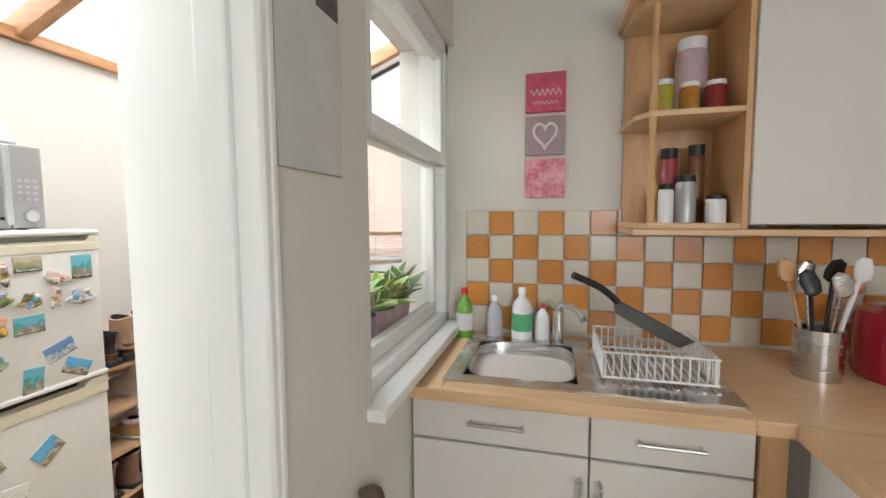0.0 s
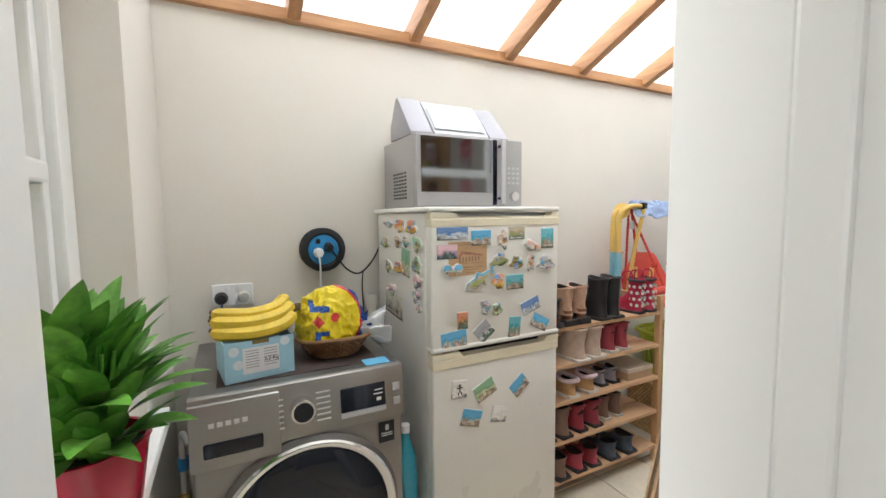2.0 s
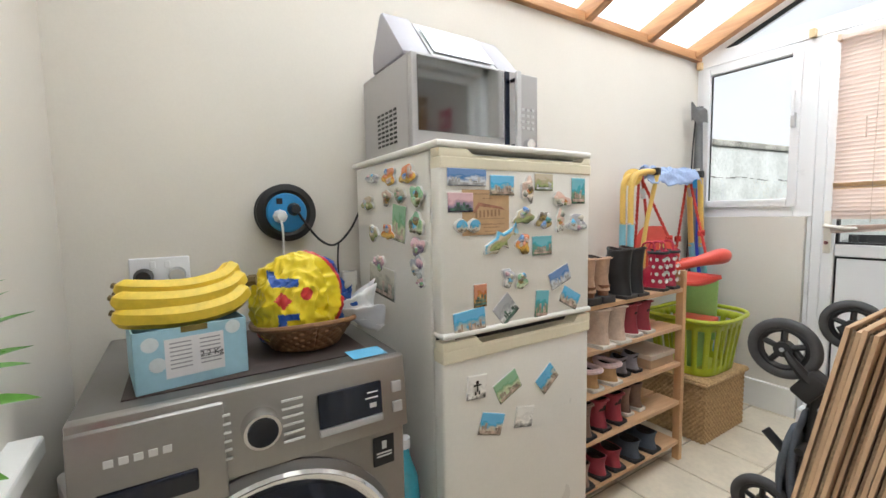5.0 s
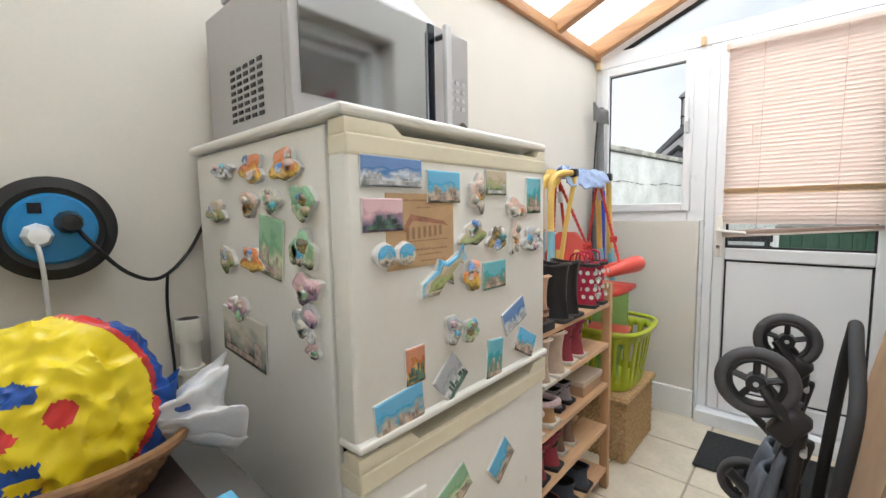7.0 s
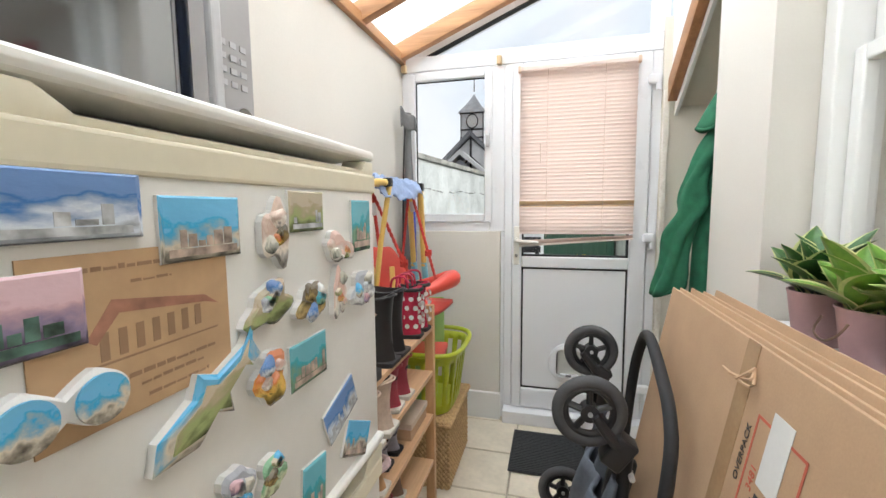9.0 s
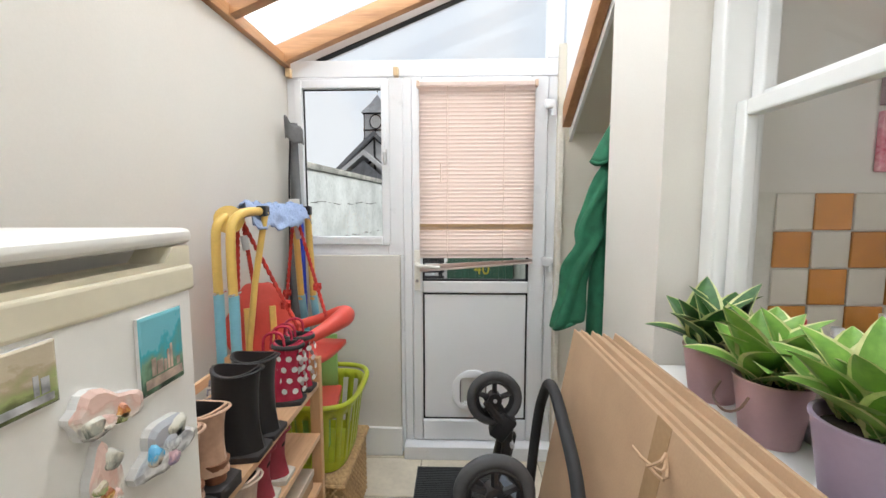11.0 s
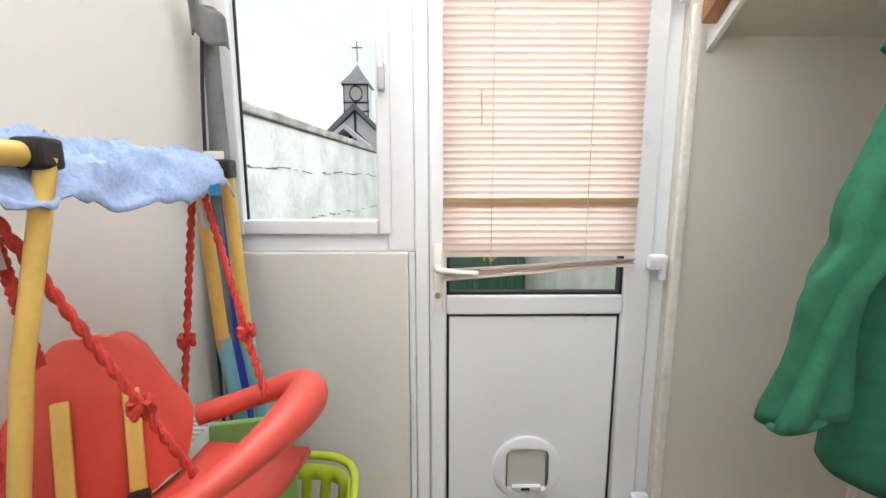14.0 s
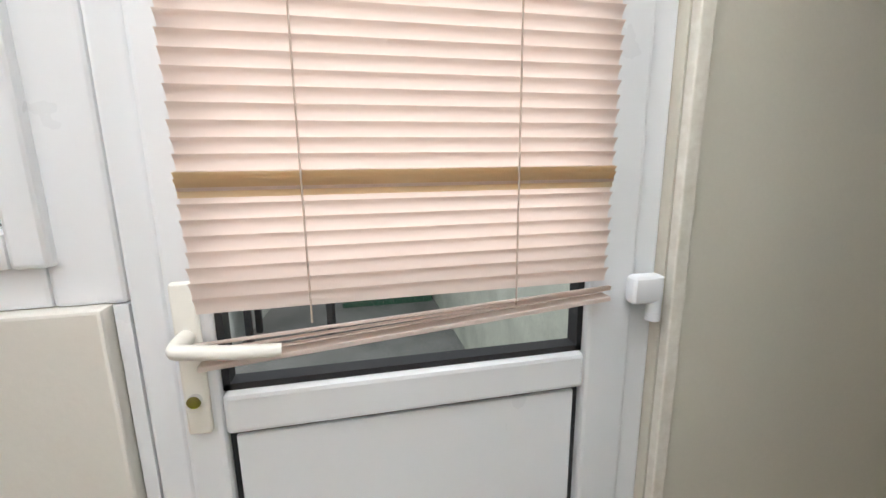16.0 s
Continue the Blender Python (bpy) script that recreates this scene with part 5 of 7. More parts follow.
def rope(a, b, knot=True):
    a, b = Vector(a), Vector(b)
    bm = bmesh.new()
    for ph in (0, math.pi):
        d = (b - a).normalized()
        s1 = d.orthogonal().normalized()
        s2 = d.cross(s1)
        n = 70
        add_tube(bm, [a.lerp(b, i / n) + (s1 * math.cos(ph + i * 0.9) + s2 * math.sin(ph + i * 0.9)) * 0.0036 for i in range(n + 1)], 0.0045, 6)
    make("rope", bm, ROPE, sw, True)
    if knot:
        k = a.lerp(b, 0.72)
        tube("knot", [k + Vector((0.012 * math.cos(t), 0.012 * math.sin(t), 0.012 * math.sin(2.5 * t))) for t in [i * 0.5 for i in range(22)]], 0.006, ROPE, sw, 7)


rope(L(-1.945, 2.36, 1.35), L(-1.79, 2.25, 0.925))
rope(L(-1.95, 2.35, 1.35), L(-2.0, 2.33, 0.87))
rope(L(-1.985, 1.96, 1.35), L(-1.82, 2.06, 0.90))
rope(L(-1.99, 1.96, 1.35), L(-2.02, 1.98, 0.90), False)
rope(L(-1.98, 1.97, 1.35), L(-1.965, 2.0, 1.10), False)
for q in ((-1.94, 2.355, 1.29), (-1.975, 1.965, 1.28)):
    tube("sleeve", [L(q[0], q[1], q[2]), L(q[0] + 0.008, q[1], q[2] - 0.05)], 0.012, SILVER_L, sw, 12)
# seat: a moulded back, a pan and a curved front bar
out = [(0.13 * math.cos(a) * (1 - 0.25 * max(0, math.sin(a))), 0.02 + (0.17 if math.sin(a) > 0 else 0.13) * math.sin(a) + 0.012 * math.cos(6 * a)) for a in [2 * math.pi * i / 36 for i in range(36)]]
bt_m = pose(*L(-2.01, 2.13, 0.90), -12, 0, 30)
prism("seat_back", out, 1, -0.018, 0.018, CORAL, sw, 0.006, m=bt_m)
for x in (-0.045, 0.045):
    box("strap", (x - 0.012, -0.03, -0.12), (x + 0.012, -0.021, 0.09), YEL, sw, 0.003, m=bt_m)
box("buckle", (0.03, -0.036, -0.1), (0.062, -0.028, -0.075), BLACK_PL, sw, 0.003, m=bt_m)
tube("seat_bar", [L(-1.99, 1.97, 0.845), L(-1.92, 1.96, 0.85), L(-1.83, 1.995, 0.88), L(-1.76, 2.06, 0.91), L(-1.715, 2.15, 0.93), L(-1.705, 2.24, 0.935), L(-1.75, 2.29, 0.93), L(-1.84, 2.29, 0.90), L(-1.93, 2.26, 0.88)], lambda t: 0.021 + 0.018 * math.exp(-((t - 0.58) / 0.16) ** 2), CORAL, sw, 14, curve=6)
sheet("seat_pan", lambda u, v: L(-2.0 + 0.2 * u + 0.1 * v, 1.98 + 0.26 * v - 0.02 * u, 0.80 + 0.03 * (2 * v - 1) ** 2), 8, 8, CORAL, sw, 0.02)
CLOTH = mat("blue_checked_cotton", (0.34, 0.44, 0.66), 0.9, vary=0.12, scale=160, bump=0.002)


def drape(u, v):
    y = 1.93 + 0.43 * u
    s = (v - 0.5) * 2
    fall = abs(s) ** 1.6 * (0.065 + 0.05 * noise.noise(Vector((u * 4, s, 3))))
    return (-1.955 + 0.03 * u + 0.05 * s + 0.012 * noise.noise(Vector((u * 7, v * 5, 0))), y + 0.012 * noise.noise(Vector((u * 5, v * 6, 9))), 1.388 - fall * (1.3 if s > 0 else 0.8) + 0.022 * abs(noise.noise(Vector((u * 9, v * 8, 5)))) - 0.014 * abs(noise.noise(Vector((u * 16, v * 12, 7)))))


tagged(sheet("cotton_cloth", drape, 44, 24, CLOTH, None, 0.003), "crumpled pale blue checked cloth over the swing bar", "cloth")

# baskets
STRAW = mat("straw_weave", (0.56, 0.38, 0.19), 0.75, vary=0.2, scale=60, dark=(0.36, 0.22, 0.1))
wk = tagged(empty("wicker_hamper", -1.87, 2.28, 0), "straw-coloured wicker hamper with a lid", "hamper")


def basket_side(u, v):
    q = u * 4
    k, f = int(min(3, q)), q - int(min(3, q))
    hx, hy = 0.18, 0.205
    c = [(-hx, -hy), (hx, -hy), (hx, hy), (-hx, hy), (-hx, -hy)]
    x, y = c[k][0] + (c[k + 1][0] - c[k][0]) * f, c[k][1] + (c[k + 1][1] - c[k][1]) * f
    w = 0.004 * math.sin(u * 420 + (math.pi if int(v * 24) % 2 else 0)) + 0.002 * math.sin(v * 24 * 2 * math.pi)
    nx, ny = ((0, -1), (1, 0), (0, 1), (-1, 0))[k]
    return (x + nx * w, y + ny * w, 0.002 + 0.30 * v)


sheet("weave", basket_side, 480, 48, STRAW, wk, 0.004)
sheet("lid", lambda u, v: ((u - 0.5) * 0.385, (v - 0.5) * 0.435, 0.312 + 0.003 * math.sin(u * 120 + (math.pi if int(v * 30) % 2 else 0))), 110, 60, STRAW, wk, 0.012)
tube("rim", [(sx * 0.19, sy * 0.215, 0.303) for sx, sy in ((-1, -1), (1, -1), (1, 1), (-1, 1))], 0.011, STRAW, wk, 8, True)
LIME = mat("lime_green_plastic", (0.44, 0.50, 0.03), 0.35, vary=0.05, scale=8)
lb = tagged(empty("laundry_basket", -1.85, 2.28, 0.325), "lime green slotted plastic laundry basket on the hamper", "laundry basket")


def oval(t, sx, sy):
    c, s = math.cos(t), math.sin(t)
    q = (abs(c) ** 4 + abs(s) ** 4) ** (-0.25)
    return sx * c * q, sy * s * q


bm = bmesh.new()
N = 96
lv = [0.0, 0.04, 0.10, 0.17, 0.24, 0.28]
rg = []
for z in lv:
    k = 0.80 + 0.20 * z / 0.28
    rg.append([bm.verts.new((*oval(2 * math.pi * i / N, 0.185 * k, 0.215 * k), z)) for i in range(N)])
for j in range(5):
    for i in range(N):
        if j in (1, 2, 3) and i % 4 in (1, 2):
            continue
        bm.faces.new((rg[j][i], rg[j][(i + 1) % N], rg[j + 1][(i + 1) % N], rg[j + 1][i]))
bm.faces.new(rg[0][::-1])
ob = make("wall", bm, LIME, lb, True)
sol = ob.modifiers.new("thickness", "SOLIDIFY")
sol.thickness = 0.005
tube("rim", [(*oval(2 * math.pi * i / 48, 0.197, 0.228), 0.283 + 0.012 * abs(math.sin(2 * math.pi * i / 48))) for i in range(48)], 0.011, LIME, lb, 10, True)
ch = tagged(empty("toy_seat", -1.86, 2.26, 0.42), "green and red plastic toy seat lying in the basket", "toy")
LGREEN = mat("apple_green_plastic", (0.30, 0.55, 0.16), 0.35, vary=0.05)
box("back", (-0.08, 0.05, 0.05), (0.10, 0.07, 0.40), LGREEN, ch, 0.008, 3, m=pose(0, 0, 0, -6, 0, 12))
box("seat", (-0.10, -0.12, 0.15), (0.10, 0.06, 0.18), CORAL, ch, 0.012, 3, m=pose(0.02, 0, 0, 4, 0, 8))
box("stand", (-0.06, -0.06, -0.09), (0.06, 0.05, 0.15), LGREEN, ch, 0.01)

# umbrella pack, radiator, wooden blocks
um = tagged(empty("folded_gazebo_bag", -2.075, 2.71, 0), "tall grey and blue folded fabric pack in the corner", "fabric pack")
GREYF = mat("grey_nylon", (0.17, 0.175, 0.18), 0.55, vary=0.15, scale=14, bump=0.004)
tube("fabric", [(0.0, 0, 0.01), (0.005, 0, 0.5), (-0.005, 0.0, 1.0), (0.0, 0, 1.4), (-0.005, 0, 1.80)], lambda t: 0.042 - 0.014 * t - 0.008 * math.sin(t * 9), GREYF, um, 9, curve=6)
tube("piping", [(0.04, -0.03, 0.4), (0.035, -0.035, 0.9), (0.03, -0.035, 1.3)], 0.018, mat("blue_nylon", (0.02, 0.05, 0.5), 0.5, vary=0.1, bump=0.002), um, 8, curve=5)
tube("strap", [(-0.03, -0.04, 0.05), (-0.03, -0.042, 0.9), (-0.015, -0.045, 1.5), (0.0, -0.04, 1.75)], 0.005, BLACK_PL, um, 6, curve=4)
sheet("flap", lambda u, v: (-0.03 + 0.085 * u, -0.035 - 0.02 * math.sin(u * 5) - 0.01 * v, 1.72 + 0.11 * v * (1 - 0.3 * u) - 0.035 * u + 0.01 * math.sin(u * 9)), 8, 6, GREYF, um, 0.004)
box("label", (-0.02, -0.052, 1.36), (0.035, -0.048, 1.42), MARK, um, 0.001)
box("label", (-0.02, -0.052, 1.30), (0.035, -0.048, 1.358), BLUE_PL, um, 0.001)
rd = tagged(empty("radiator", LX, 2.1, 0.15), "white ribbed panel radiator on the wall", "radiator")
box("panel", (0.03, -0.55, 0), (0.075, 0.45, 0.55), WHITE_GLOSS, rd, 0.008)
boxes("grille", [((0.025, -0.55 + 0.02 * i, 0.551), (0.08, -0.543 + 0.02 * i, 0.558)) for i in range(51)], WHITE_GLOSS, rd)
box("bracket", (0.0, -0.3, 0.1), (0.03, -0.26, 0.5), WHITE_GLOSS, rd, 0.001)
for x in (-2.118, -1.56):
    tagged(box("wooden_block", (x - 0.013, 2.76, 2.045), (x + 0.013, 2.796, 2.09), wood("raw_block", (0.66, 0.5, 0.3), (0.55, 0.4, 0.22), 2), bev=0.004), "small raw wooden block fixed to the frame", "block", "blocks on the window frame")

# blind
bl = tagged(empty("venetian_blind", -1.145, 2.765, 2.0), "pale pink venetian blind hanging askew on the door", "blind")
SLAT = cloth_light("pale_pink_slat", (0.87, 0.78, 0.73))
SLAT_O = cloth_light("yellowed_slat", (0.80, 0.66, 0.45))
wood_rail = wood("blind_rail", (0.72, 0.55, 0.42), (0.62, 0.45, 0.33), 0)
box("head_rail", (-0.30, -0.02, -0.012), (0.30, 0.012, 0.012), SLAT, bl, 0.004)
for s in (-1, 1):
    box("bracket", (s * 0.300 - 0.008, -0.024, -0.016), (s * 0.300 + 0.008, 0.014, 0.016), wood_rail, bl, 0.003)
bm = bmesh.new()
cs = [(-0.0125 + 0.025 * i / 5, 0.0032 * math.sin(math.pi * i / 5)) for i in range(6)]
topv = [[bm.verts.new((x, p, q)) for p, q in cs] for x in (-0.297, 0.297)]
botv = [[bm.verts.new((x, p, q - 0.0009)) for p, q in cs] for x in (-0.297, 0.297)]
for i in range(5):
    bm.faces.new((topv[0][i], topv[0][i + 1], topv[1][i + 1], topv[1][i]))
    bm.faces.new((botv[0][i + 1], botv[0][i], botv[1][i], botv[1][i + 1]))
first = make("slat", bm, SLAT, bl, True)
NSL = 44
for i in range(NSL):
    o = first if i == 0 else new("slat", first.data)
    o.parent = bl
    sag = 0.0 if i < 38 else (i - 38) * 0.06
    o.matrix_basis = pose(random.uniform(-0.0015, 0.0015), 0, -0.024 - i * 0.0199, -68 + random.uniform(-3, 3), -sag, 0)
for i in (0, 1, 2):
    o = new("bottom_slat", first.data)
    o.parent = bl
    o.matrix_basis = pose(0.0, -0.008, -0.915 - 0.006 * i, -25, -3.2 - 0.7 * i, 0)
box("bottom_rail", (-0.297, -0.016, -0.004), (0.297, 0.008, 0.004), SLAT, bl, 0.002, m=pose(0, -0.004, -0.937, 0, -4.6, 0))
old = first.data.copy()
old.materials[0] = SLAT_O
for i in (0, 1):
    o = new("yellowed_slat", old)
    o.parent = bl
    o.matrix_basis = pose(0, -0.005, -0.722 - 0.008 * i, -68, 0, 0)
CORD = mat("cord", (0.55, 0.45, 0.38), 0.8)
for x in (-0.15, 0.14):
    tube("cord", [(x, -0.017, 0), (x, -0.017, -0.91)], 0.0014, CORD, bl, 6)
tube("wand", [(-0.185, -0.018, -0.40), (-0.183, -0.02, -0.5)], 0.0025, CORD, bl, 6)

# folded pushchair
pm = tagged(empty("folded_pushchair", -1.12, 1.55, 0), "folded black pushchair standing on end", "pushchair")
L = at(-1.12, 1.55, 0)
TYRE = mat("grey_black_tyre", (0.06, 0.06, 0.063), 0.7, vary=0.1, scale=40)
FABRIC = mat("slate_fabric_hood", (0.10, 0.115, 0.14), 0.9, vary=0.1, scale=60, bump=0.002)


def wheel(x, y, z, r, rz):
    m0 = pose(*L(x, y, z), 90, 0, rz)
    w = empty("wheel")
    w.parent, w.matrix_basis = pm, m0
    bm = bmesh.new()
    add_tube(bm, [((r - 0.014) * math.cos(a), (r - 0.014) * math.sin(a), 0) for a in [2 * math.pi * i / 40 for i in range(40)]], 0.0155, 10, True)
    make("tyre", bm, TYRE, w, True)
    bm = bmesh.new()
    add_tube(bm, [((r - 0.030) * math.cos(a), (r - 0.030) * math.sin(a), 0) for a in [2 * math.pi * i / 40 for i in range(40)]], 0.010, 8, True)
    for i in range(5):
        a = 2 * math.pi * i / 5 + 0.3
        add_tube(bm, [(0.012 * math.cos(a), 0.012 * math.sin(a), 0.004), ((r - 0.03) * math.cos(a), (r - 0.03) * math.sin(a), 0)], 0.0085, 6)
    add_tube(bm, [(0, 0, -0.018), (0, 0, 0.018)], 0.022, 16)
    make("rim", bm, BLACK_PL, w, True)
    tube("axle", [(0, 0, -0.021), (0, 0, 0.023)], 0.006, SILVER_L, w, 10)


wheel(-1.167, 1.406, 0.763, 0.088, 4)
wheel(-1.126, 1.855, 0.765, 0.088, 4)
wheel(-1.21, 1.43, 0.25, 0.085, 4)
wheel(-1.21, 1.84, 0.25, 0.085, 4)
for y, z in ((1.406, 0.763), (1.855, 0.765)):
    for d in (-0.024, 0.024):
        tube("fork", [L(-1.155, y + d, z - 0.002), L(-1.135, y + d, z - 0.03), L(-1.10, y + d * 0.6, z - 0.075)], lambda t: 0.010 + 0.006 * t, BLACK_PL, pm, 8, curve=4)
    box("knuckle", (-0.028, -0.028, -0.05), (0.028, 0.028, 0.035), BLACK_PL, pm, 0.01, 3, m=pose(*L(-1.095, y, z - 0.085), 0, 35, 0))
    tube("frame", [L(-1.08, y, z - 0.10), L(-1.10, y, 0.45), L(-1.16, y, 0.06)], 0.017, BLACK_PL, pm, 12, curve=4)
    tube("frame", [L(-1.22, y + 0.05, 0.48), L(-1.14, y + 0.05, 0.40), L(-1.08, y + 0.03, 0.30), L(-1.10, y, 0.02)], 0.014, BLACK_PL, pm, 10, curve=4)
    box("bracket", (-0.03, -0.015, -0.06), (0.03, 0.015, 0.06), BLACK_PL, pm, 0.008, m=pose(*L(-1.09, y + 0.03, 0.58), 0, 12, 0))
    tube("rivet", [L(-1.07, y - 0.03, 0.62), L(-1.07, y + 0.03, 0.62)], 0.007, SILVER_L, pm, 10)
tube("cross_bar", [L(-1.10, 1.34, 0.50), L(-1.10, 1.80, 0.52)], 0.011, BLACK_PL, pm, 10)
tube("cross_bar", [L(-1.15, 1.34, 0.10), L(-1.15, 1.80, 0.10)], 0.013, BLACK_PL, pm, 10)
tube("handle", [L(-1.03, 1.84, 0.25), L(-0.995, 1.83, 0.68), L(-0.98, 1.78, 0.83), L(-0.98, 1.69, 0.875), L(-0.985, 1.54, 0.84), L(-0.985, 1.42, 0.76), L(-1.0, 1.36, 0.64), L(-1.05, 1.34, 0.25)], 0.0155, BLACK_RUB, pm, 14, curve=7)
sheet("folded_fabric", lambda u, v: L(-1.085 - 0.05 * math.sin(v * 3) + 0.016 * math.sin(u * 16 + v * 4), 1.38 + 0.40 * u, 0.08 + 0.52 * v), 28, 14, FABRIC, pm, 0.012)
sheet("folded_fabric", lambda u, v: L(-1.13 - 0.05 * math.sin(v * 3) + 0.014 * math.sin(u * 12 + v * 3), 1.42 + 0.30 * u, 0.10 + 0.42 * v), 24, 12, FABRIC, pm, 0.012)

# stack of flattened cartons
random.seed(4)
for i in range(6):
    y0, y1 = 0.74 + random.uniform(0, 0.04), 1.85 - random.uniform(0, 0.04) - 0.008 * i
    h = 1.018 + random.uniform(-0.012, 0.008)
    e = tagged(empty("flattened_carton", -1.058 + 0.0195 * i, 1.25, 0, 0, 0, 10.0), "flattened brown corrugated carton leaning on the wall", "carton", "flattened cartons by the wall")
    box("board", (0, y0 - 1.25, 0.012), (0.006, y1 - 1.25, h), CARD, e, 0.0012)
    box("board", (0.012, y0 - 1.245, 0.012), (0.018, y1 - 1.255, h - 0.004), CARD, e, 0.0012)
    sheet("fluting", lambda u, v: (0.009 + 0.003 * math.sin(u * 300), y0 - 1.248 + (y1 - y0 - 0.006) * u, 0.014 + (h - 0.02) * v), 200, 1, CARD_E, e)
    if i == 0:
        RED = mat("red_print", (0.55, 0.12, 0.07), 0.8)
        boxes("red_border", [((-0.001, -0.20, 0.70), (-0.0004, -0.05, 0.705)), ((-0.001, -0.20, 0.90), (-0.0004, -0.05, 0.905)), ((-0.001, -0.20, 0.70), (-0.0004, -0.195, 0.905)), ((-0.001, -0.055, 0.70), (-0.0004, -0.05, 0.905))], RED, e)
        box("shipping_label", (-0.0016, -0.155, 0.80), (-0.0006, -0.095, 0.93), MARK, e, 0, m=pose(0, 0.0, 0.0, 0, 0, 0))
        text("lettering", "OVERPACK", 0.022, BLACK_PL, e, Matrix.Translation((-0.0012, -0.032, 0.82)) @ pose(0, 0, 0, 90, 0, -90) @ pose(0, 0, 0, 0, 0, 90))
        text("lettering", "3481", 0.024, RED, e, Matrix.Translation((-0.0012, -0.08, 0.80)) @ pose(0, 0, 0, 90, 0, -90) @ pose(0, 0, 0, 0, 0, 90))
        boxes("pictogram", [((-0.0012, -0.15, 0.73), (-0.0005, -0.12, 0.76)), ((-0.0012, -0.118, 0.735), (-0.0005, -0.09, 0.77)), ((-0.0012, -0.14, 0.765), (-0.0005, -0.1, 0.785))], BLACK_PL, e)
        box("tape", (-0.0014, 0.0, 0.012), (-0.0002, 0.05, h + 0.001), mat("brown_tape", (0.42, 0.27, 0.15), 0.25, vary=0.08), e, 0)
        for k in range(3):
            tube("torn_strip", [(-0.002, 0.0, 0.97), (-0.02, -0.02 - 0.01 * k, 0.965 - 0.01 * k), (-0.03, -0.005 + 0.03 * k, 0.945)], 0.003, CARD, e, 5, curve=4)

# plants
LEAF = mat("deep_green_leaf", (0.055, 0.15, 0.035), 0.38, vary=0.25, scale=20, dark=(0.02, 0.065, 0.02))
LEAF_L = mat("fresh_green_leaf", (0.22, 0.40, 0.07), 0.4, vary=0.2, scale=20, dark=(0.11, 0.25, 0.045))
LEAF_E = mat("cream_leaf_edge", (0.66, 0.68, 0.32), 0.45, vary=0.12, scale=30)
SOIL = mat("dark_soil", (0.035, 0.025, 0.018), 0.95, vary=0.3, scale=60, bump=0.006)


def leaf(parent, base, az, length, width, lean, mats, curl=0.5, fold=0.35, name="leaf"):
    """A pointed blade that rises and bends outward from base."""
    bm = bmesh.new()
    n, rows = 9, []
    d = Vector((math.cos(az), math.sin(az), 0))
    side = Vector((-math.sin(az), math.cos(az), 0))
    p, ang = Vector(base), radians(90 - lean)
    for i in range(n + 1):
        t = i / n
        w = width * (0.3 + 0.7 * math.sin(min(1, t * 1.25 + 0.1) * math.pi * 0.62)) * (1 - t ** 3) + 0.0006
        up = Vector((-d.x * math.sin(ang), -d.y * math.sin(ang), math.cos(ang)))
        rows.append([bm.verts.new(p + side * w * k + up * (abs(k) * w * fold)) for k in (-1, -0.8, -0.38, 0, 0.38, 0.8, 1)])
        step = length / n
        p = p + (d * math.cos(ang) + Vector((0, 0, math.sin(ang)))) * step
        ang -= curl / n
    for A, B in zip(rows, rows[1:]):
        for k in range(6):
            bm.faces.new((A[k], A[k + 1], B[k + 1], B[k])).material_index = 1 if k in (0, 5) and len(mats) > 1 else 0
    return make(name, bm, mats, parent, True)


def pot(parent, r, h, material, z=0.0):
    lathe("pot", [(0.0001, z), (r * 0.74, z), (r * 0.76, z + 0.005), (r, z + h), (r * 1.03, z + h), (r * 1.03, z + h + 0.004), (r * 0.95, z + h + 0.004), (r * 0.93, z + h - 0.02), (0.0001, z + h - 0.02)], material, parent, 36)
    lathe("soil", [(r * 0.93, z + h - 0.019), (r * 0.5, z + h - 0.008), (0.0001, z + h - 0.006)], SOIL, parent, 24)


PINKP, LILAC = mat("dusty_pink_glaze", (0.56, 0.36, 0.37), 0.45, vary=0.04), mat("lilac_glaze", (0.40, 0.32, 0.42), 0.45, vary=0.04)
SILLZ = WB + 0.009
for k, (x, y, r, h, pm_, mats, lab, nl) in enumerate(((-0.665, 1.50, 0.062, 0.115, PINKP, [LEAF, LEAF_E], "dusty pink pot with a dark variegated snake plant", 20), (-0.665, 1.325, 0.062, 0.115, PINKP, [LEAF_L, LEAF_E], "dusty pink pot with a bright variegated snake plant", 22), (-0.665, 1.13, 0.075, 0.13, LILAC, [LEAF_L, LEAF_E], "lilac pot with a bright variegated snake plant", 26))):
    e = tagged(empty("potted_plant", x, y, SILLZ), lab + " on the sill", "plant", "plants on the house sill")
    pot(e, r, h, pm_)
    rn = random.Random(20 + k)
    for c in range(3):
        ca = 2.1 * c + k
        bx_, by_ = 0.028 * math.cos(ca), 0.028 * math.sin(ca)
        for i in range(nl // 3 + 1):
            az = i * 2.4 + c
            lean = 12 + 52 * i / (nl / 3)
            leaf(e, (bx_, by_, h - 0.008), az, rn.uniform(0.13, 0.175), rn.uniform(0.041, 0.05), lean, mats, 0.45, 0.35)
    if k == 1:
        tube("wire_handle", [(-0.062, 0.05, 0.09), (-0.075, 0.05, 0.06), (-0.08, 0.01, 0.05), (-0.08, -0.03, 0.07), (-0.066, -0.035, 0.095)], 0.0025, leather("rusty_wire", (0.2, 0.12, 0.08)), e, 7, curve=6)
REDP = mat("crimson_glaze", (0.42, 0.012, 0.04), 0.18, vary=0.05, coat=0.4)
MID = mat("glossy_green_leaf", (0.15, 0.36, 0.055), 0.3, vary=0.3, scale=14, dark=(0.05, 0.17, 0.03))
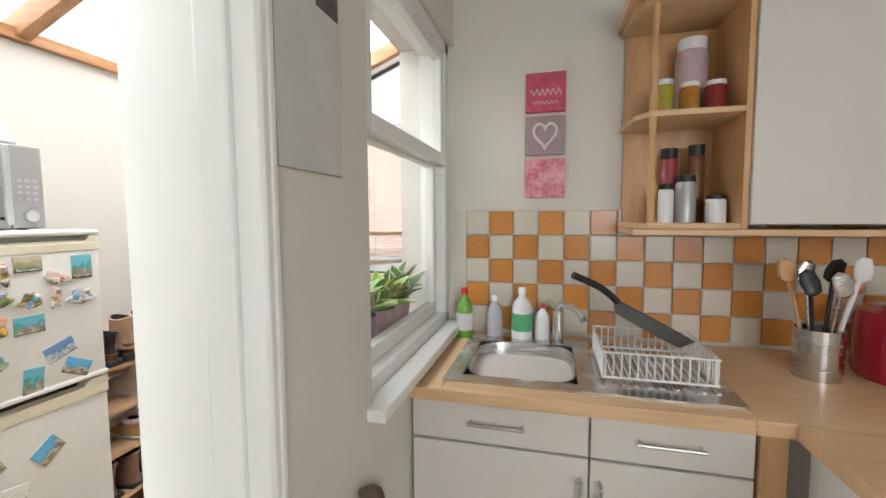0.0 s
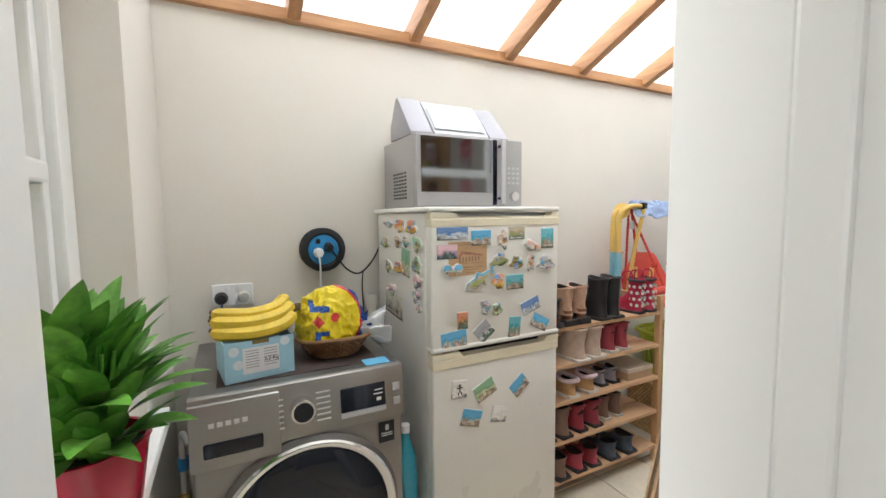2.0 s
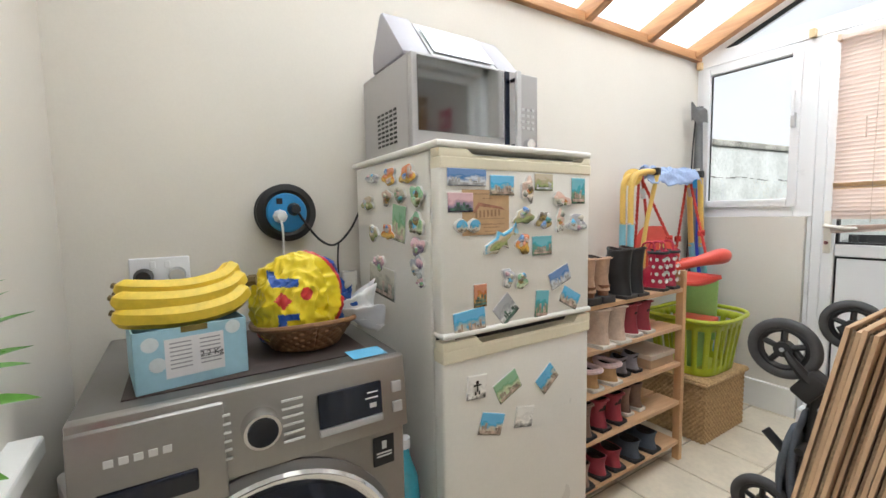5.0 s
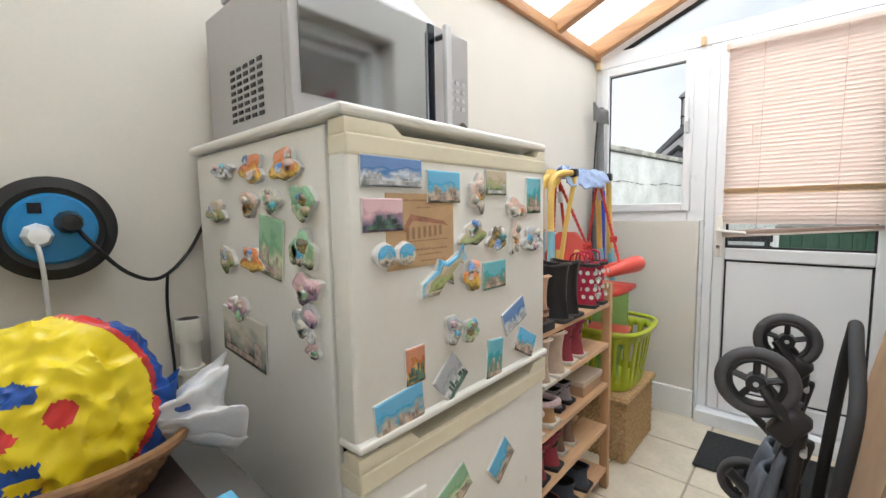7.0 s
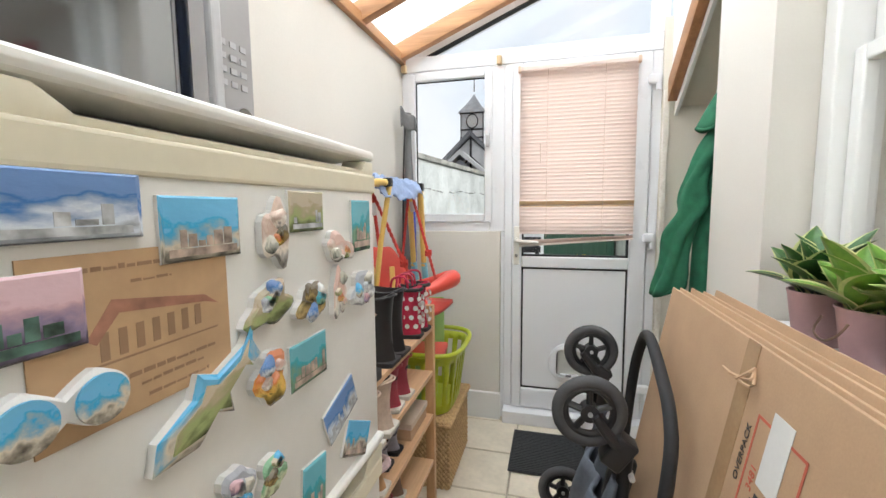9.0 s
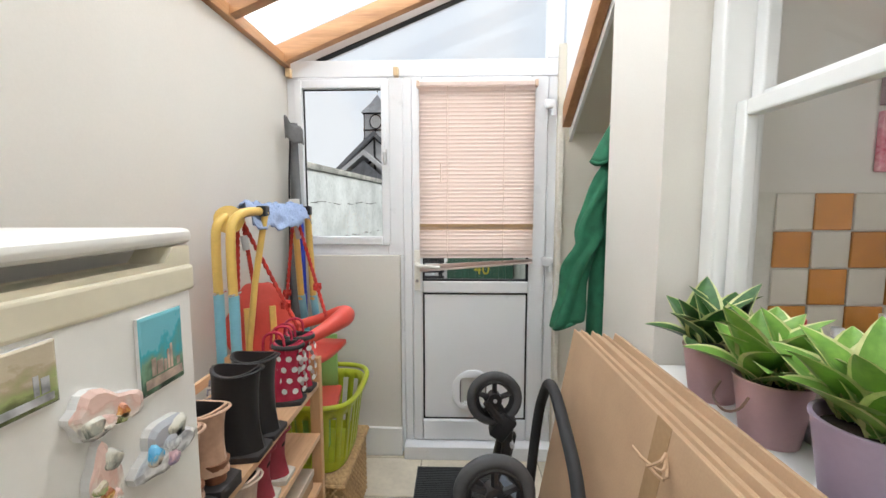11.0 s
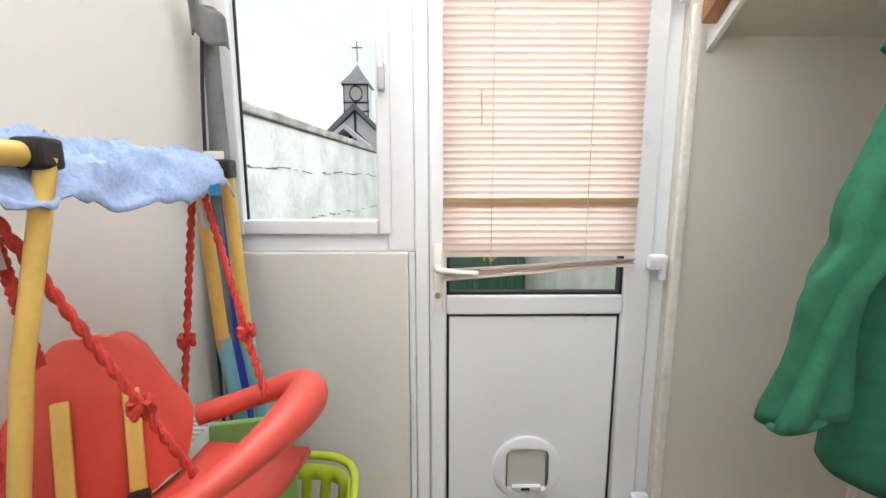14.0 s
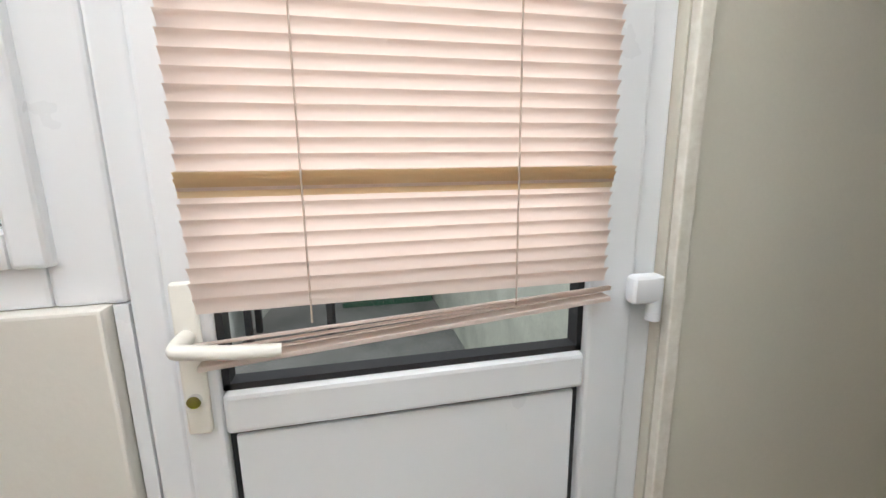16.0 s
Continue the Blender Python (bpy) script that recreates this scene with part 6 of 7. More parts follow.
e = tagged(empty("potted_plant", -1.17, -0.345, 0.802), "bushy green plant in a crimson pot on the sill", "plant")
pot(e, 0.088, 0.15, REDP)
rn = random.Random(9)
for i in range(125):
    az, t = rn.uniform(0, 6.283), rn.random()
    rr = 0.07 * math.sqrt(rn.random())
    b = (rr * math.cos(az), rr * math.sin(az), 0.14 + 0.16 * t)
    o = leaf(e, b, az + rn.uniform(-0.6, 0.6), rn.uniform(0.10, 0.16), rn.uniform(0.022, 0.032), rn.uniform(12, 70) * (1.1 - 0.7 * t), [MID], 0.6, 0.25)
for i in range(14):
    a = rn.uniform(0, 6.28)
    tube("stem", [(0.03 * math.cos(a), 0.03 * math.sin(a), 0.13), (0.05 * math.cos(a), 0.05 * math.sin(a), 0.24), (0.06 * math.cos(a), 0.06 * math.sin(a), 0.31)], 0.0035, MID, e, 6)

# coat
GREEN = mat("green_fleece", (0.022, 0.145, 0.075), 0.95, vary=0.14, scale=30, bump=0.002, fine=300)
ct = tagged(empty("hooded_coat", -0.57, 2.185, 0.81), "green hooded fleece hanging on a hook", "coat")


def coat_body(u, v):
    """The hanging body: narrow at the neck, wide and folded at the hem."""
    a = 2 * math.pi * u
    half = 0.05 + 0.115 * min(1, (1 - v) * 3.2) ** 0.8 + 0.02 * (1 - v)
    deep = 0.045 + 0.03 * (1 - v)
    fold = 1 + 0.34 * math.sin(a * 7 + 1.5 * v) * (1 - 0.7 * v) + 0.12 * math.sin(a * 12 + 6 * v)
    lip = 0.07 * (1 - v) * max(0, math.cos(a))
    return (0.02 + half * math.cos(a), 0.005 + deep * math.sin(a) * fold, 0.0 + lip * 0.4 + 0.80 * v + 0.012 * math.sin(a * 3) * (1 - v))


sheet("body", coat_body, 96, 26, GREEN, ct, 0.007)


def sleeve_skin(u, v):
    """A flattened sleeve that drops from the shoulder past a creased elbow to the cuff."""
    a = 2 * math.pi * u
    x = -0.06 - 0.145 * min(1, v * 2.2) + 0.035 * math.exp(-((v - 0.5) / 0.09) ** 2) - 0.045 * max(0, v - 0.5) * 2
    z = 0.775 - 0.66 * v
    w = (0.05 + 0.008 * math.sin(v * 14)) * (1 + 0.2 * math.sin(a * 4 + v * 11) * (0.4 + v))
    return (x + w * math.cos(a), -0.02 + 0.6 * w * math.sin(a), z + 0.022 * math.cos(a))


sheet("sleeve", sleeve_skin, 40, 34, GREEN, ct, 0.006)
tube("cuff", [(-0.25 + 0.046 * math.cos(t), -0.02 + 0.028 * math.sin(t), 0.115 + 0.02 * math.cos(t)) for t in [2 * math.pi * i / 20 for i in range(20)]], 0.008, GREEN, ct, 8, True)


def hood_skin(u, v):
    """The hood hangs from its crown as a slack cone with the brim drooping outward."""
    a = 2 * math.pi * u
    k = v ** 0.75
    droop = 0.03 * k * math.sin(a * 4 + 2)
    return (0.005 - 0.078 * k + 0.095 * k * math.cos(a), -0.012 + 0.05 * k * math.sin(a) + 0.4 * droop, 1.02 - 0.27 * v + 0.02 * k * math.cos(a) + 0.3 * droop)


sheet("hood", hood_skin, 48, 16, GREEN, ct, 0.01)
tube("hood_seam", [hood_skin(i / 40, 1.0) for i in range(40)], 0.007, GREEN, ct, 8, True)
tube("hanging_loop", [(0.01, 0.0, 1.015), (0.012, -0.005, 1.04), (0.015, -0.03, 1.05), (0.02, -0.088, 1.04)], 0.004, GREEN, ct, 6, curve=4)
tube("drawcord", [(-0.115, 0, 0.04), (-0.12, 0.0, -0.06), (-0.113, 0.004, -0.09), (-0.106, 0, -0.06), (-0.105, 0, 0.03)], 0.0025, HND, ct, 6, curve=5)

# door mat
dm = tagged(empty("door_mat", -1.15, 2.455, 0.004), "dark grey ribbed door mat on the tiles", "door mat")
box("base", (-0.3, -0.185, 0), (0.28, 0.195, 0.006), BLACK_RUB, dm, 0.002)
boxes("rib", [((-0.295, -0.18 + 0.0135 * i, 0.006), (0.275, -0.172 + 0.0135 * i, 0.012)) for i in range(27)], mat("grey_carpet_rib", (0.05, 0.052, 0.055), 0.95, vary=0.2, scale=80), dm)

# kitchen: units, worktop, sink
UNIT = mat("off_white_unit_door", (0.70, 0.66, 0.62), 0.4, vary=0.015, scale=5)
un = tagged(empty("kitchen_base_unit", 0.03, 1.39, 0), "off-white kitchen base unit with steel bar handles", "kitchen unit")
L = at(0.03, 1.39, 0)
box("carcass", L(-0.462, 1.12, 0.1), L(0.50, 1.695, 0.86), UNIT, un, 0.002)
box("plinth", L(-0.462, 1.16, 0), L(0.50, 1.69, 0.1), UNIT, un, 0)
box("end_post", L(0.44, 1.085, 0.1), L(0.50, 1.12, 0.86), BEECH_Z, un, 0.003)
for x0, x1 in ((-0.455, 0.045), (0.05, 0.435)):
    box("drawer", L(x0, 1.095, 0.735), L(x1, 1.118, 0.855), UNIT, un, 0.003)
    box("door", L(x0, 1.095, 0.105), L(x1, 1.118, 0.728), UNIT, un, 0.003)
    c, hw = (x0 + x1) / 2, 0.08
    tube("handle", [L(c - hw, 1.068, 0.80), L(c + hw, 1.068, 0.80)], 0.0055, STEEL, un, 10)
    for s in (-0.9, 0.9):
        tube("handle_post", [L(c + s * hw, 1.068, 0.80), L(c + s * hw, 1.096, 0.80)], 0.004, STEEL, un, 8)
for x in (0.025, 0.075):
    tube("handle", [L(x, 1.068, 0.52), L(x, 1.068, 0.68)], 0.0055, STEEL, un, 10)
    for z in (0.53, 0.67):
        tube("handle_post", [L(x, 1.068, z), L(x, 1.096, z)], 0.004, STEEL, un, 8)
u2 = tagged(empty("kitchen_side_unit", 0.85, 0.8, 0), "white kitchen side unit under the worktop", "kitchen unit")
box("carcass", (-0.31, -0.7, 0.1), (0.3, 0.28, 0.86), WHITE_GLOSS, u2, 0.003)
box("plinth", (-0.28, -0.7, 0), (0.3, 0.28, 0.1), UNIT, u2, 0)
# worktop is one piece with a cut-out for the sink
wt = tagged(empty("worktop", 0.3, 1.2, 0.862), "beech-effect laminate worktop in an L shape", "worktop")
L = at(0.3, 1.2, 0.862)
SX0, SX1, SY0, SY1 = -0.36, 0.42, 1.13, 1.60
for nm, a, b in (("board", (-0.463, 1.06, 0.862), (SX0, 1.698, 0.90)), ("board", (SX0, 1.06, 0.862), (SX1, SY0, 0.90)), ("board", (SX0, SY1, 0.862), (SX1, 1.698, 0.90)), ("board", (SX1, 1.06, 0.862), (1.2, 1.698, 0.90)), ("board", (0.50, 0.05, 0.862), (1.2, 1.058, 0.90))):
    box(nm, L(*a), L(*b), BEECH, wt, 0.004)
sk = tagged(empty("kitchen_sink", 0.03, 1.36, 0.9), "stainless steel inset sink with drainer and tap", "sink")
L = at(0.03, 1.36, 0.9)
B0, B1, C0, C1 = -0.32, 0.02, 1.17, 1.54
boxes("deck", [(L(SX0 - 0.01, SY0 - 0.01, 0.899), L(B0, SY1 + 0.01, 0.906)), (L(B0, SY0 - 0.01, 0.899), L(B1, C0, 0.906)), (L(B0, C1, 0.899), L(B1, SY1 + 0.01, 0.906)), (L(B1, SY0 - 0.01, 0.899), L(SX1 + 0.01, SY1 + 0.01, 0.906))], STEEL, sk)


def bowl(u, v):
    a = 2 * math.pi * u
    k = 1 - 0.18 * v
    x, y = oval(a, 0.17 * k, 0.185 * k)
    return L(-0.15 + x, 1.355 + y, 0.903 - 0.15 * min(1, v * 1.4))


sheet("bowl", bowl, 64, 10, STEEL, sk)
box("bowl_floor", L(-0.30, 1.20, 0.748), L(0.0, 1.51, 0.752), STEEL, sk, 0.001)
boxes("drainer_rib", [(L(0.07 + 0.034 * i, 1.19, 0.906), L(0.085 + 0.034 * i, 1.52, 0.909)) for i in range(10)], STEEL, sk, 0.001)
tube("tap_base", [L(-0.03, 1.575, 0.906), L(-0.03, 1.575, 1.03)], 0.02, CHROME, sk, 18)
tube("tap_spout", [L(-0.03, 1.575, 1.02), L(-0.02, 1.54, 1.06), L(0.03, 1.45, 1.06), L(0.05, 1.40, 1.04)], 0.012, CHROME, sk, 12, curve=5)
tube("tap_lever", [L(-0.03, 1.575, 1.03), L(-0.07, 1.56, 1.07)], 0.007, CHROME, sk, 10)

# things by the sink


def bottle(x, y, z, r, h, mt, cap, lab, label=None):
    e = tagged(empty("bottle", x, y, z), lab, "bottle")
    lathe("body", [(0.0001, 0), (r, 0), (r * 1.03, h * 0.1), (r, h * 0.6), (r * 0.8, h * 0.72), (r * 0.35, h * 0.82), (r * 0.33, h * 0.88)], mt, e, 22)
    lathe("cap", [(r * 0.42, h * 0.87), (r * 0.42, h), (0.0001, h)], cap, e, 16)
    if label:
        lathe("label", [(r * 1.035, h * 0.15), (r * 1.035, h * 0.5)], label, e, 22)


GREENL = mat("green_soap", (0.18, 0.42, 0.06), 0.2, vary=0.1, coat=0.4)
CLEARL = mat("clear_lilac_soap", (0.55, 0.53, 0.58), 0.2, vary=0.05)
bottle(-0.40, 1.60, 0.90, 0.033, 0.2, GREENL, BAG_R, "green washing-up liquid bottle by the sink", MARK)
bottle(-0.28, 1.63, 0.90, 0.032, 0.17, CLEARL, UPVC, "clear lilac hand soap bottle by the sink")
bottle(-0.17, 1.62, 0.906, 0.04, 0.2, UPVC, UPVC, "white pump bottle with a green label", mat("green_label", (0.12, 0.5, 0.25), 0.4))
bottle(-0.09, 1.62, 0.906, 0.028, 0.14, UPVC, CORAL, "small white bottle by the tap")
dr = tagged(empty("dish_rack", 0.24, 1.36, 0.909), "white wire dish rack on the drainer", "dish rack")
bm = bmesh.new()
for z in (0.012, 0.085):
    add_tube(bm, [(-0.15, -0.15, z), (0.15, -0.15, z), (0.15, 0.15, z), (-0.15, 0.15, z)], 0.004, 6, True)
for i in range(14):
    q = -0.143 + 0.022 * i
    for a, b in (((q, -0.15), (q, -0.15)), ((q, 0.15), (q, 0.15)), ((-0.15, q), (-0.15, q)), ((0.15, q), (0.15, q))):
        add_tube(bm, [(*a, 0.012), (*b, 0.085)], 0.0025, 5)
    add_tube(bm, [(q, -0.15, 0.012), (q, 0.15, 0.012)], 0.0025, 5)
make("wire_frame", bm, WHITE_GLOSS, dr, True)
fp = tagged(empty("frying_pan", 0.24, 1.38, 1.03, 10, 0, 28), "dark frying pan propped in the dish rack", "frying pan")
lathe("pan", [(0.0001, 0), (0.10, 0), (0.13, 0.035), (0.134, 0.035), (0.105, -0.005), (0.0001, -0.005)], mat("grey_pan", (0.16, 0.16, 0.165), 0.35, 0.5, vary=0.1), fp, 32)
tube("handle", [(-0.13, -0.02, 0.03), (-0.2, -0.03, 0.045), (-0.30, -0.05, 0.04)], 0.011, BLACK_PL, fp, 10, curve=4)
jar = tagged(empty("utensil_jar", 0.72, 1.42, 0.90), "steel jar full of kitchen utensils on the worktop", "utensil jar")
lathe("jar", [(0.0001, 0), (0.06, 0), (0.062, 0.15), (0.058, 0.15), (0.055, 0.01)], STEEL, jar, 26)
rn = random.Random(3)
for i in range(8):
    a = i * 0.8
    tip = (0.09 * math.cos(a), 0.08 * math.sin(a), 0.29 + 0.05 * rn.random())
    mt = (BEECH_Z, BLACK_PL, STEEL, UPVC)[i % 4]
    tube("utensil", [(0.02 * math.cos(a), 0.02 * math.sin(a), 0.02), tip], 0.006, mt, jar, 8)
    lathe("utensil_head", [(0.0001, -0.04), (0.02, -0.03), (0.026, 0), (0.02, 0.03), (0.0001, 0.04)], mt, jar, 12, pose(*tip, 20 * math.cos(a), 20 * math.sin(a), 0) @ Matrix.Diagonal((1, 0.3, 1, 1)))
rb = tagged(empty("bread_bin", 1.0, 1.45, 0.90), "glossy red bread bin on the worktop", "bread bin")
lathe("bin", [(0.0001, 0), (0.15, 0), (0.16, 0.02), (0.16, 0.17), (0.15, 0.2), (0.12, 0.215), (0.03, 0.225), (0.0001, 0.225)], REDP, rb, 40)
lathe("knob", [(0.012, 0.224), (0.012, 0.24), (0.022, 0.25), (0.018, 0.27), (0.0001, 0.272)], REDP, rb, 18)

# wall cupboard and open shelves
cb = tagged(empty("wall_cupboard", 0.86, 1.55, 1.345), "cream wall cupboard with beech trim and steel handle", "wall cupboard")
L = at(0.86, 1.55, 1.345)
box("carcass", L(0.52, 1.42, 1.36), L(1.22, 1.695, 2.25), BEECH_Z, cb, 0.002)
box("door", L(0.52, 1.398, 1.36), L(0.95, 1.418, 2.25), UNIT, cb, 0.003)
box("door", L(0.985, 1.398, 1.36), L(1.22, 1.418, 2.25), UNIT, cb, 0.003)
box("pelmet", L(0.19, 1.40, 1.325), L(1.22, 1.695, 1.345), BEECH, cb, 0.003)
tube("handle", [L(0.925, 1.372, 1.44), L(0.925, 1.372, 1.60)], 0.005, STEEL, cb, 10)
for z in (1.45, 1.59):
    tube("handle_post", [L(0.925, 1.372, z), L(0.925, 1.4, z)], 0.004, STEEL, cb, 8)
os_ = tagged(empty("open_shelf_unit", 0.36, 1.55, 1.345), "open beech corner shelf unit holding jars", "shelf unit")
L = at(0.36, 1.55, 1.345)
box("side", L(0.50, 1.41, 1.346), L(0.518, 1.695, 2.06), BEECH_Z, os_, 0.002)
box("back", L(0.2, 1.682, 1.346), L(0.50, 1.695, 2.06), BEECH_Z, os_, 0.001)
for z in (1.346, 1.70, 2.05):
    prism("shelf", [(0.50 - 0.36, -0.14), (0.24 - 0.36, -0.14), (0.20 - 0.36, -0.08), (0.185 - 0.36, 0.13), (0.50 - 0.36, 0.13)], 2, z - 1.345, z - 1.345 + 0.018, BEECH, os_, 0.002)
box("cornice", L(0.17, 1.385, 2.068), L(1.22, 1.695, 2.11), BEECH, os_, 0.006)
lathe("spindle", [(0.012, 0.02), (0.012, 0.1), (0.018, 0.13), (0.01, 0.17), (0.016, 0.25), (0.01, 0.3), (0.014, 0.36), (0.014, 0.40), (0.01, 0.46), (0.018, 0.53), (0.01, 0.6), (0.013, 0.7)], BEECH_Z, os_, 14, pose(*L(0.25, 1.43, 1.345)))
JARS = [(0.30, 1.52, 1.718, 0.028, 0.12, leather("pickle_jar", (0.45, 0.40, 0.05), 0.2)), (0.37, 1.50, 1.718, 0.03, 0.10, leather("honey_jar", (0.45, 0.2, 0.03), 0.2)), (0.445, 1.50, 1.718, 0.032, 0.10, leather("jam_jar", (0.30, 0.03, 0.03), 0.2)), (0.40, 1.60, 1.718, 0.05, 0.27, leather("floral_tin", (0.6, 0.45, 0.5), 0.4)), (0.31, 1.50, 1.364, 0.024, 0.13, UPVC), (0.38, 1.54, 1.364, 0.032, 0.16, SILVER_L), (0.46, 1.50, 1.364, 0.03, 0.09, UPVC), (0.34, 1.60, 1.364, 0.03, 0.26, leather("red_bottle", (0.35, 0.05, 0.06), 0.3)), (0.43, 1.61, 1.364, 0.028, 0.27, leather("brown_bottle", (0.2, 0.08, 0.03), 0.3))]
for x, y, z, r, h, mt in JARS:
    e = tagged(empty("storage_jar", x, y, z), "small jar or tin on the open shelf", "jar", "jars on the open shelves")
    lathe("body", [(0.0001, 0), (r, 0), (r, h * 0.8), (r * 0.85, h * 0.86)], mt, e, 20)
    lathe("lid", [(r * 0.9, h * 0.86), (r * 0.92, h), (0.0001, h)], UPVC if z > 1.7 else BLACK_PL, e, 20)

# pictures, calendar, towel
for i, (mt, lab) in enumerate(((mat("rose_canvas", (0.62, 0.10, 0.17), 0.8, vary=0.15, scale=25), "rose pink canvas with cream writing on the wall"), (mat("mauve_canvas", (0.42, 0.30, 0.33), 0.8, vary=0.08, scale=25), "mauve canvas with a cream heart on the wall"), (mat("pink_pattern_canvas", (0.66, 0.42, 0.44), 0.8, vary=0.3, scale=22, dark=(0.55, 0.05, 0.12)), "pink patterned canvas on the wall"))):
    e = tagged(empty("canvas_picture", -0.09, KY, 1.878 - 0.168 * i), lab, "picture", "canvases on the kitchen wall")
    box("canvas", (-0.077, -0.018, -0.077), (0.077, -0.001, 0.077), mt, e, 0.003)
    if i == 1:
        pts = [(0.045 * (math.sin(a) ** 3), 0.004 + 0.0034 * (13 * math.cos(a) - 5 * math.cos(2 * a) - 2 * math.cos(3 * a) - math.cos(4 * a))) for a in [2 * math.pi * k / 40 for k in range(40)]]
        tube("heart", [(x, -0.02, z) for x, z in pts], 0.006, HND, e, 6, True)
    if i == 0:
        tube("writing", [(-0.06 + 0.003 * k, -0.0185, 0.012 * math.sin(k * 0.9) + 0.004 * math.sin(k * 2.3)) for k in range(41)], 0.0018, MARK, e, 5)
        tube("writing", [(-0.05 + 0.003 * k, -0.0185, -0.04 + 0.007 * math.sin(k * 1.1)) for k in range(34)], 0.0014, MARK, e, 5)
ca = tagged(empty("wall_calendar", KX + 0.001, 0.58, 1.75, 0), "white paper calendar hanging on the wall", "calendar")
box("pages", (0.0, -0.085, -0.285), (0.008, 0.115, 0.30), mat("calendar_paper", (0.60, 0.59, 0.58), 0.7, vary=0.04, scale=9), ca, 0.001)
box("edge", (-0.0005, -0.095, -0.28), (0.004, -0.084, 0.30), BLACK_PL, ca, 0)
box("photo", (0.008, 0.03, 0.0), (0.009, 0.105, 0.11), mat("dark_photo", (0.12, 0.10, 0.10), 0.5, vary=0.3, scale=30), ca, 0)
tw = tagged(empty("tea_towel", KX + 0.01, 0.72, 0.42), "yellow and pink towels hanging from a hook", "towel")
sheet("yellow_towel", lambda u, v: (0.03 + 0.018 * math.sin(u * 14) * (1 - v * 0.6), -0.09 + 0.13 * u * (1.1 - 0.7 * v) + 0.04 * v, 0.30 * v), 24, 10, mat("pale_yellow_towel", (0.62, 0.60, 0.25), 0.95, vary=0.1, scale=80, bump=0.003), tw, 0.006)
sheet("pink_towel", lambda u, v: (0.026 + 0.018 * math.sin(u * 12 + 1) * (1 - v * 0.6), 0.0 + 0.12 * u * (1.1 - 0.7 * v), 0.32 * v), 24, 10, mat("pink_towel", (0.55, 0.33, 0.36), 0.95, vary=0.1, scale=80, bump=0.003), tw, 0.006)
tube("loop", [(0.03, -0.02, 0.28), (0.05, -0.005, 0.34), (0.04, 0.01, 0.38), (0.01, 0.01, 0.37)], 0.016, leather("brown_loop", (0.13, 0.09, 0.06)), tw, 10, curve=4)

# outdoors
structure(box("ground", (-150, 2.96, -0.2), (150, 160, -0.08), GROUND_M, bev=0), "wet grey concrete yard running to the distance", "ground")
RENDERW = mat("weathered_white_render", (0.58, 0.61, 0.60), 0.9, vary=0.16, scale=4, bump=0.006, fine=35, dark=(0.36, 0.39, 0.38))
GW = pose(-2.36, 3.41, 0, 0, 0, -5.8)
structure(box("wall_garden", (-0.19, -0.40, -0.1), (0, 9, 1.66), RENDERW, bev=0.015, m=GW), "weathered white rendered garden wall", "wall")
structure(box("trim_wall_coping", (-0.21, -0.40, 1.66), (0.02, 9, 1.71), mat("mossy_coping", (0.34, 0.34, 0.31), 0.95, vary=0.35, scale=9, bump=0.01), bev=0.012, m=GW), "mossy grey wall coping", "coping")
rn = random.Random(12)
bm = bmesh.new()
for z0 in (1.42, 1.11, 0.80):
    z = z0
    for k in range(150):
        y = -0.35 + k * 0.055
        z = z0 + 0.75 * (z - z0) + rn.uniform(-0.008, 0.008)
        if rn.random() < 0.72:
            add_box(bm, (-0.001, y, z), (0.003, y + rn.uniform(0.04, 0.07), z + rn.uniform(0.002, 0.010)))
tagged(make("trim_wall_cracks", bm, mat("dark_crack", (0.13, 0.13, 0.12), 0.95, vary=0.2), m=GW), "dark open joints in the garden wall", "cracks", kind="structure")
structure(box("wall_yard_east", (-0.45, 2.96, -0.1), (-0.3, 9.0, 1.9), mat("pale_yard_wall", (0.62, 0.64, 0.56), 0.9, vary=0.12, scale=5), bev=0.01), "pale painted yard wall", "wall")
fe = tagged(empty("yard_store", -0.95, 6.2, -0.08), "weathered dark green wooden store with yellow lettering", "store")
GRN = wood("green_board", (0.05, 0.14, 0.09), (0.03, 0.08, 0.05), 2)
for i in range(9):
    box("board", (-0.42 + 0.1 * i, 0, 0), (-0.325 + 0.1 * i, 0.03, 1.0), GRN, fe, 0.004)
box("body", (-0.42, 0.03, 0), (0.47, 0.6, 0.98), GRN, fe, 0.004)
box("top", (-0.46, -0.05, 1.0), (0.5, 0.62, 1.04), mat("grey_weathered_wood", (0.3, 0.29, 0.26), 0.9, vary=0.25, scale=12), fe, 0.006)
text("lettering", "40", 0.22, mat("yellow_paint", (0.6, 0.5, 0.06), 0.7), fe, pose(0.05, -0.004, 0.62, 90, 0, 0))
bi = tagged(empty("plastic_bench", -1.75, 5.6, -0.08), "dark plastic garden bench in the yard", "bench")
box("seat", (-0.35, -0.2, 0.42), (0.35, 0.2, 0.46), BLACK_PL, bi, 0.01)
for i in range(4):
    box("back_slat", (-0.35, 0.17, 0.52 + 0.12 * i), (0.35, 0.2, 0.6 + 0.12 * i), BLACK_PL, bi, 0.006)
for x in (-0.32, 0.28):
    for y in (-0.18, 0.15):
        box("leg", (x, y, 0), (x + 0.05, y + 0.05, 0.95 if y > 0 else 0.43), BLACK_PL, bi, 0.006)
SLATE = mat("wet_slate", (0.24, 0.25, 0.27), 0.5, vary=0.2, scale=2, bump=0.02, fine=6)
WHITEW = mat("white_render_far", (0.82, 0.83, 0.84), 0.9, vary=0.08, scale=1)
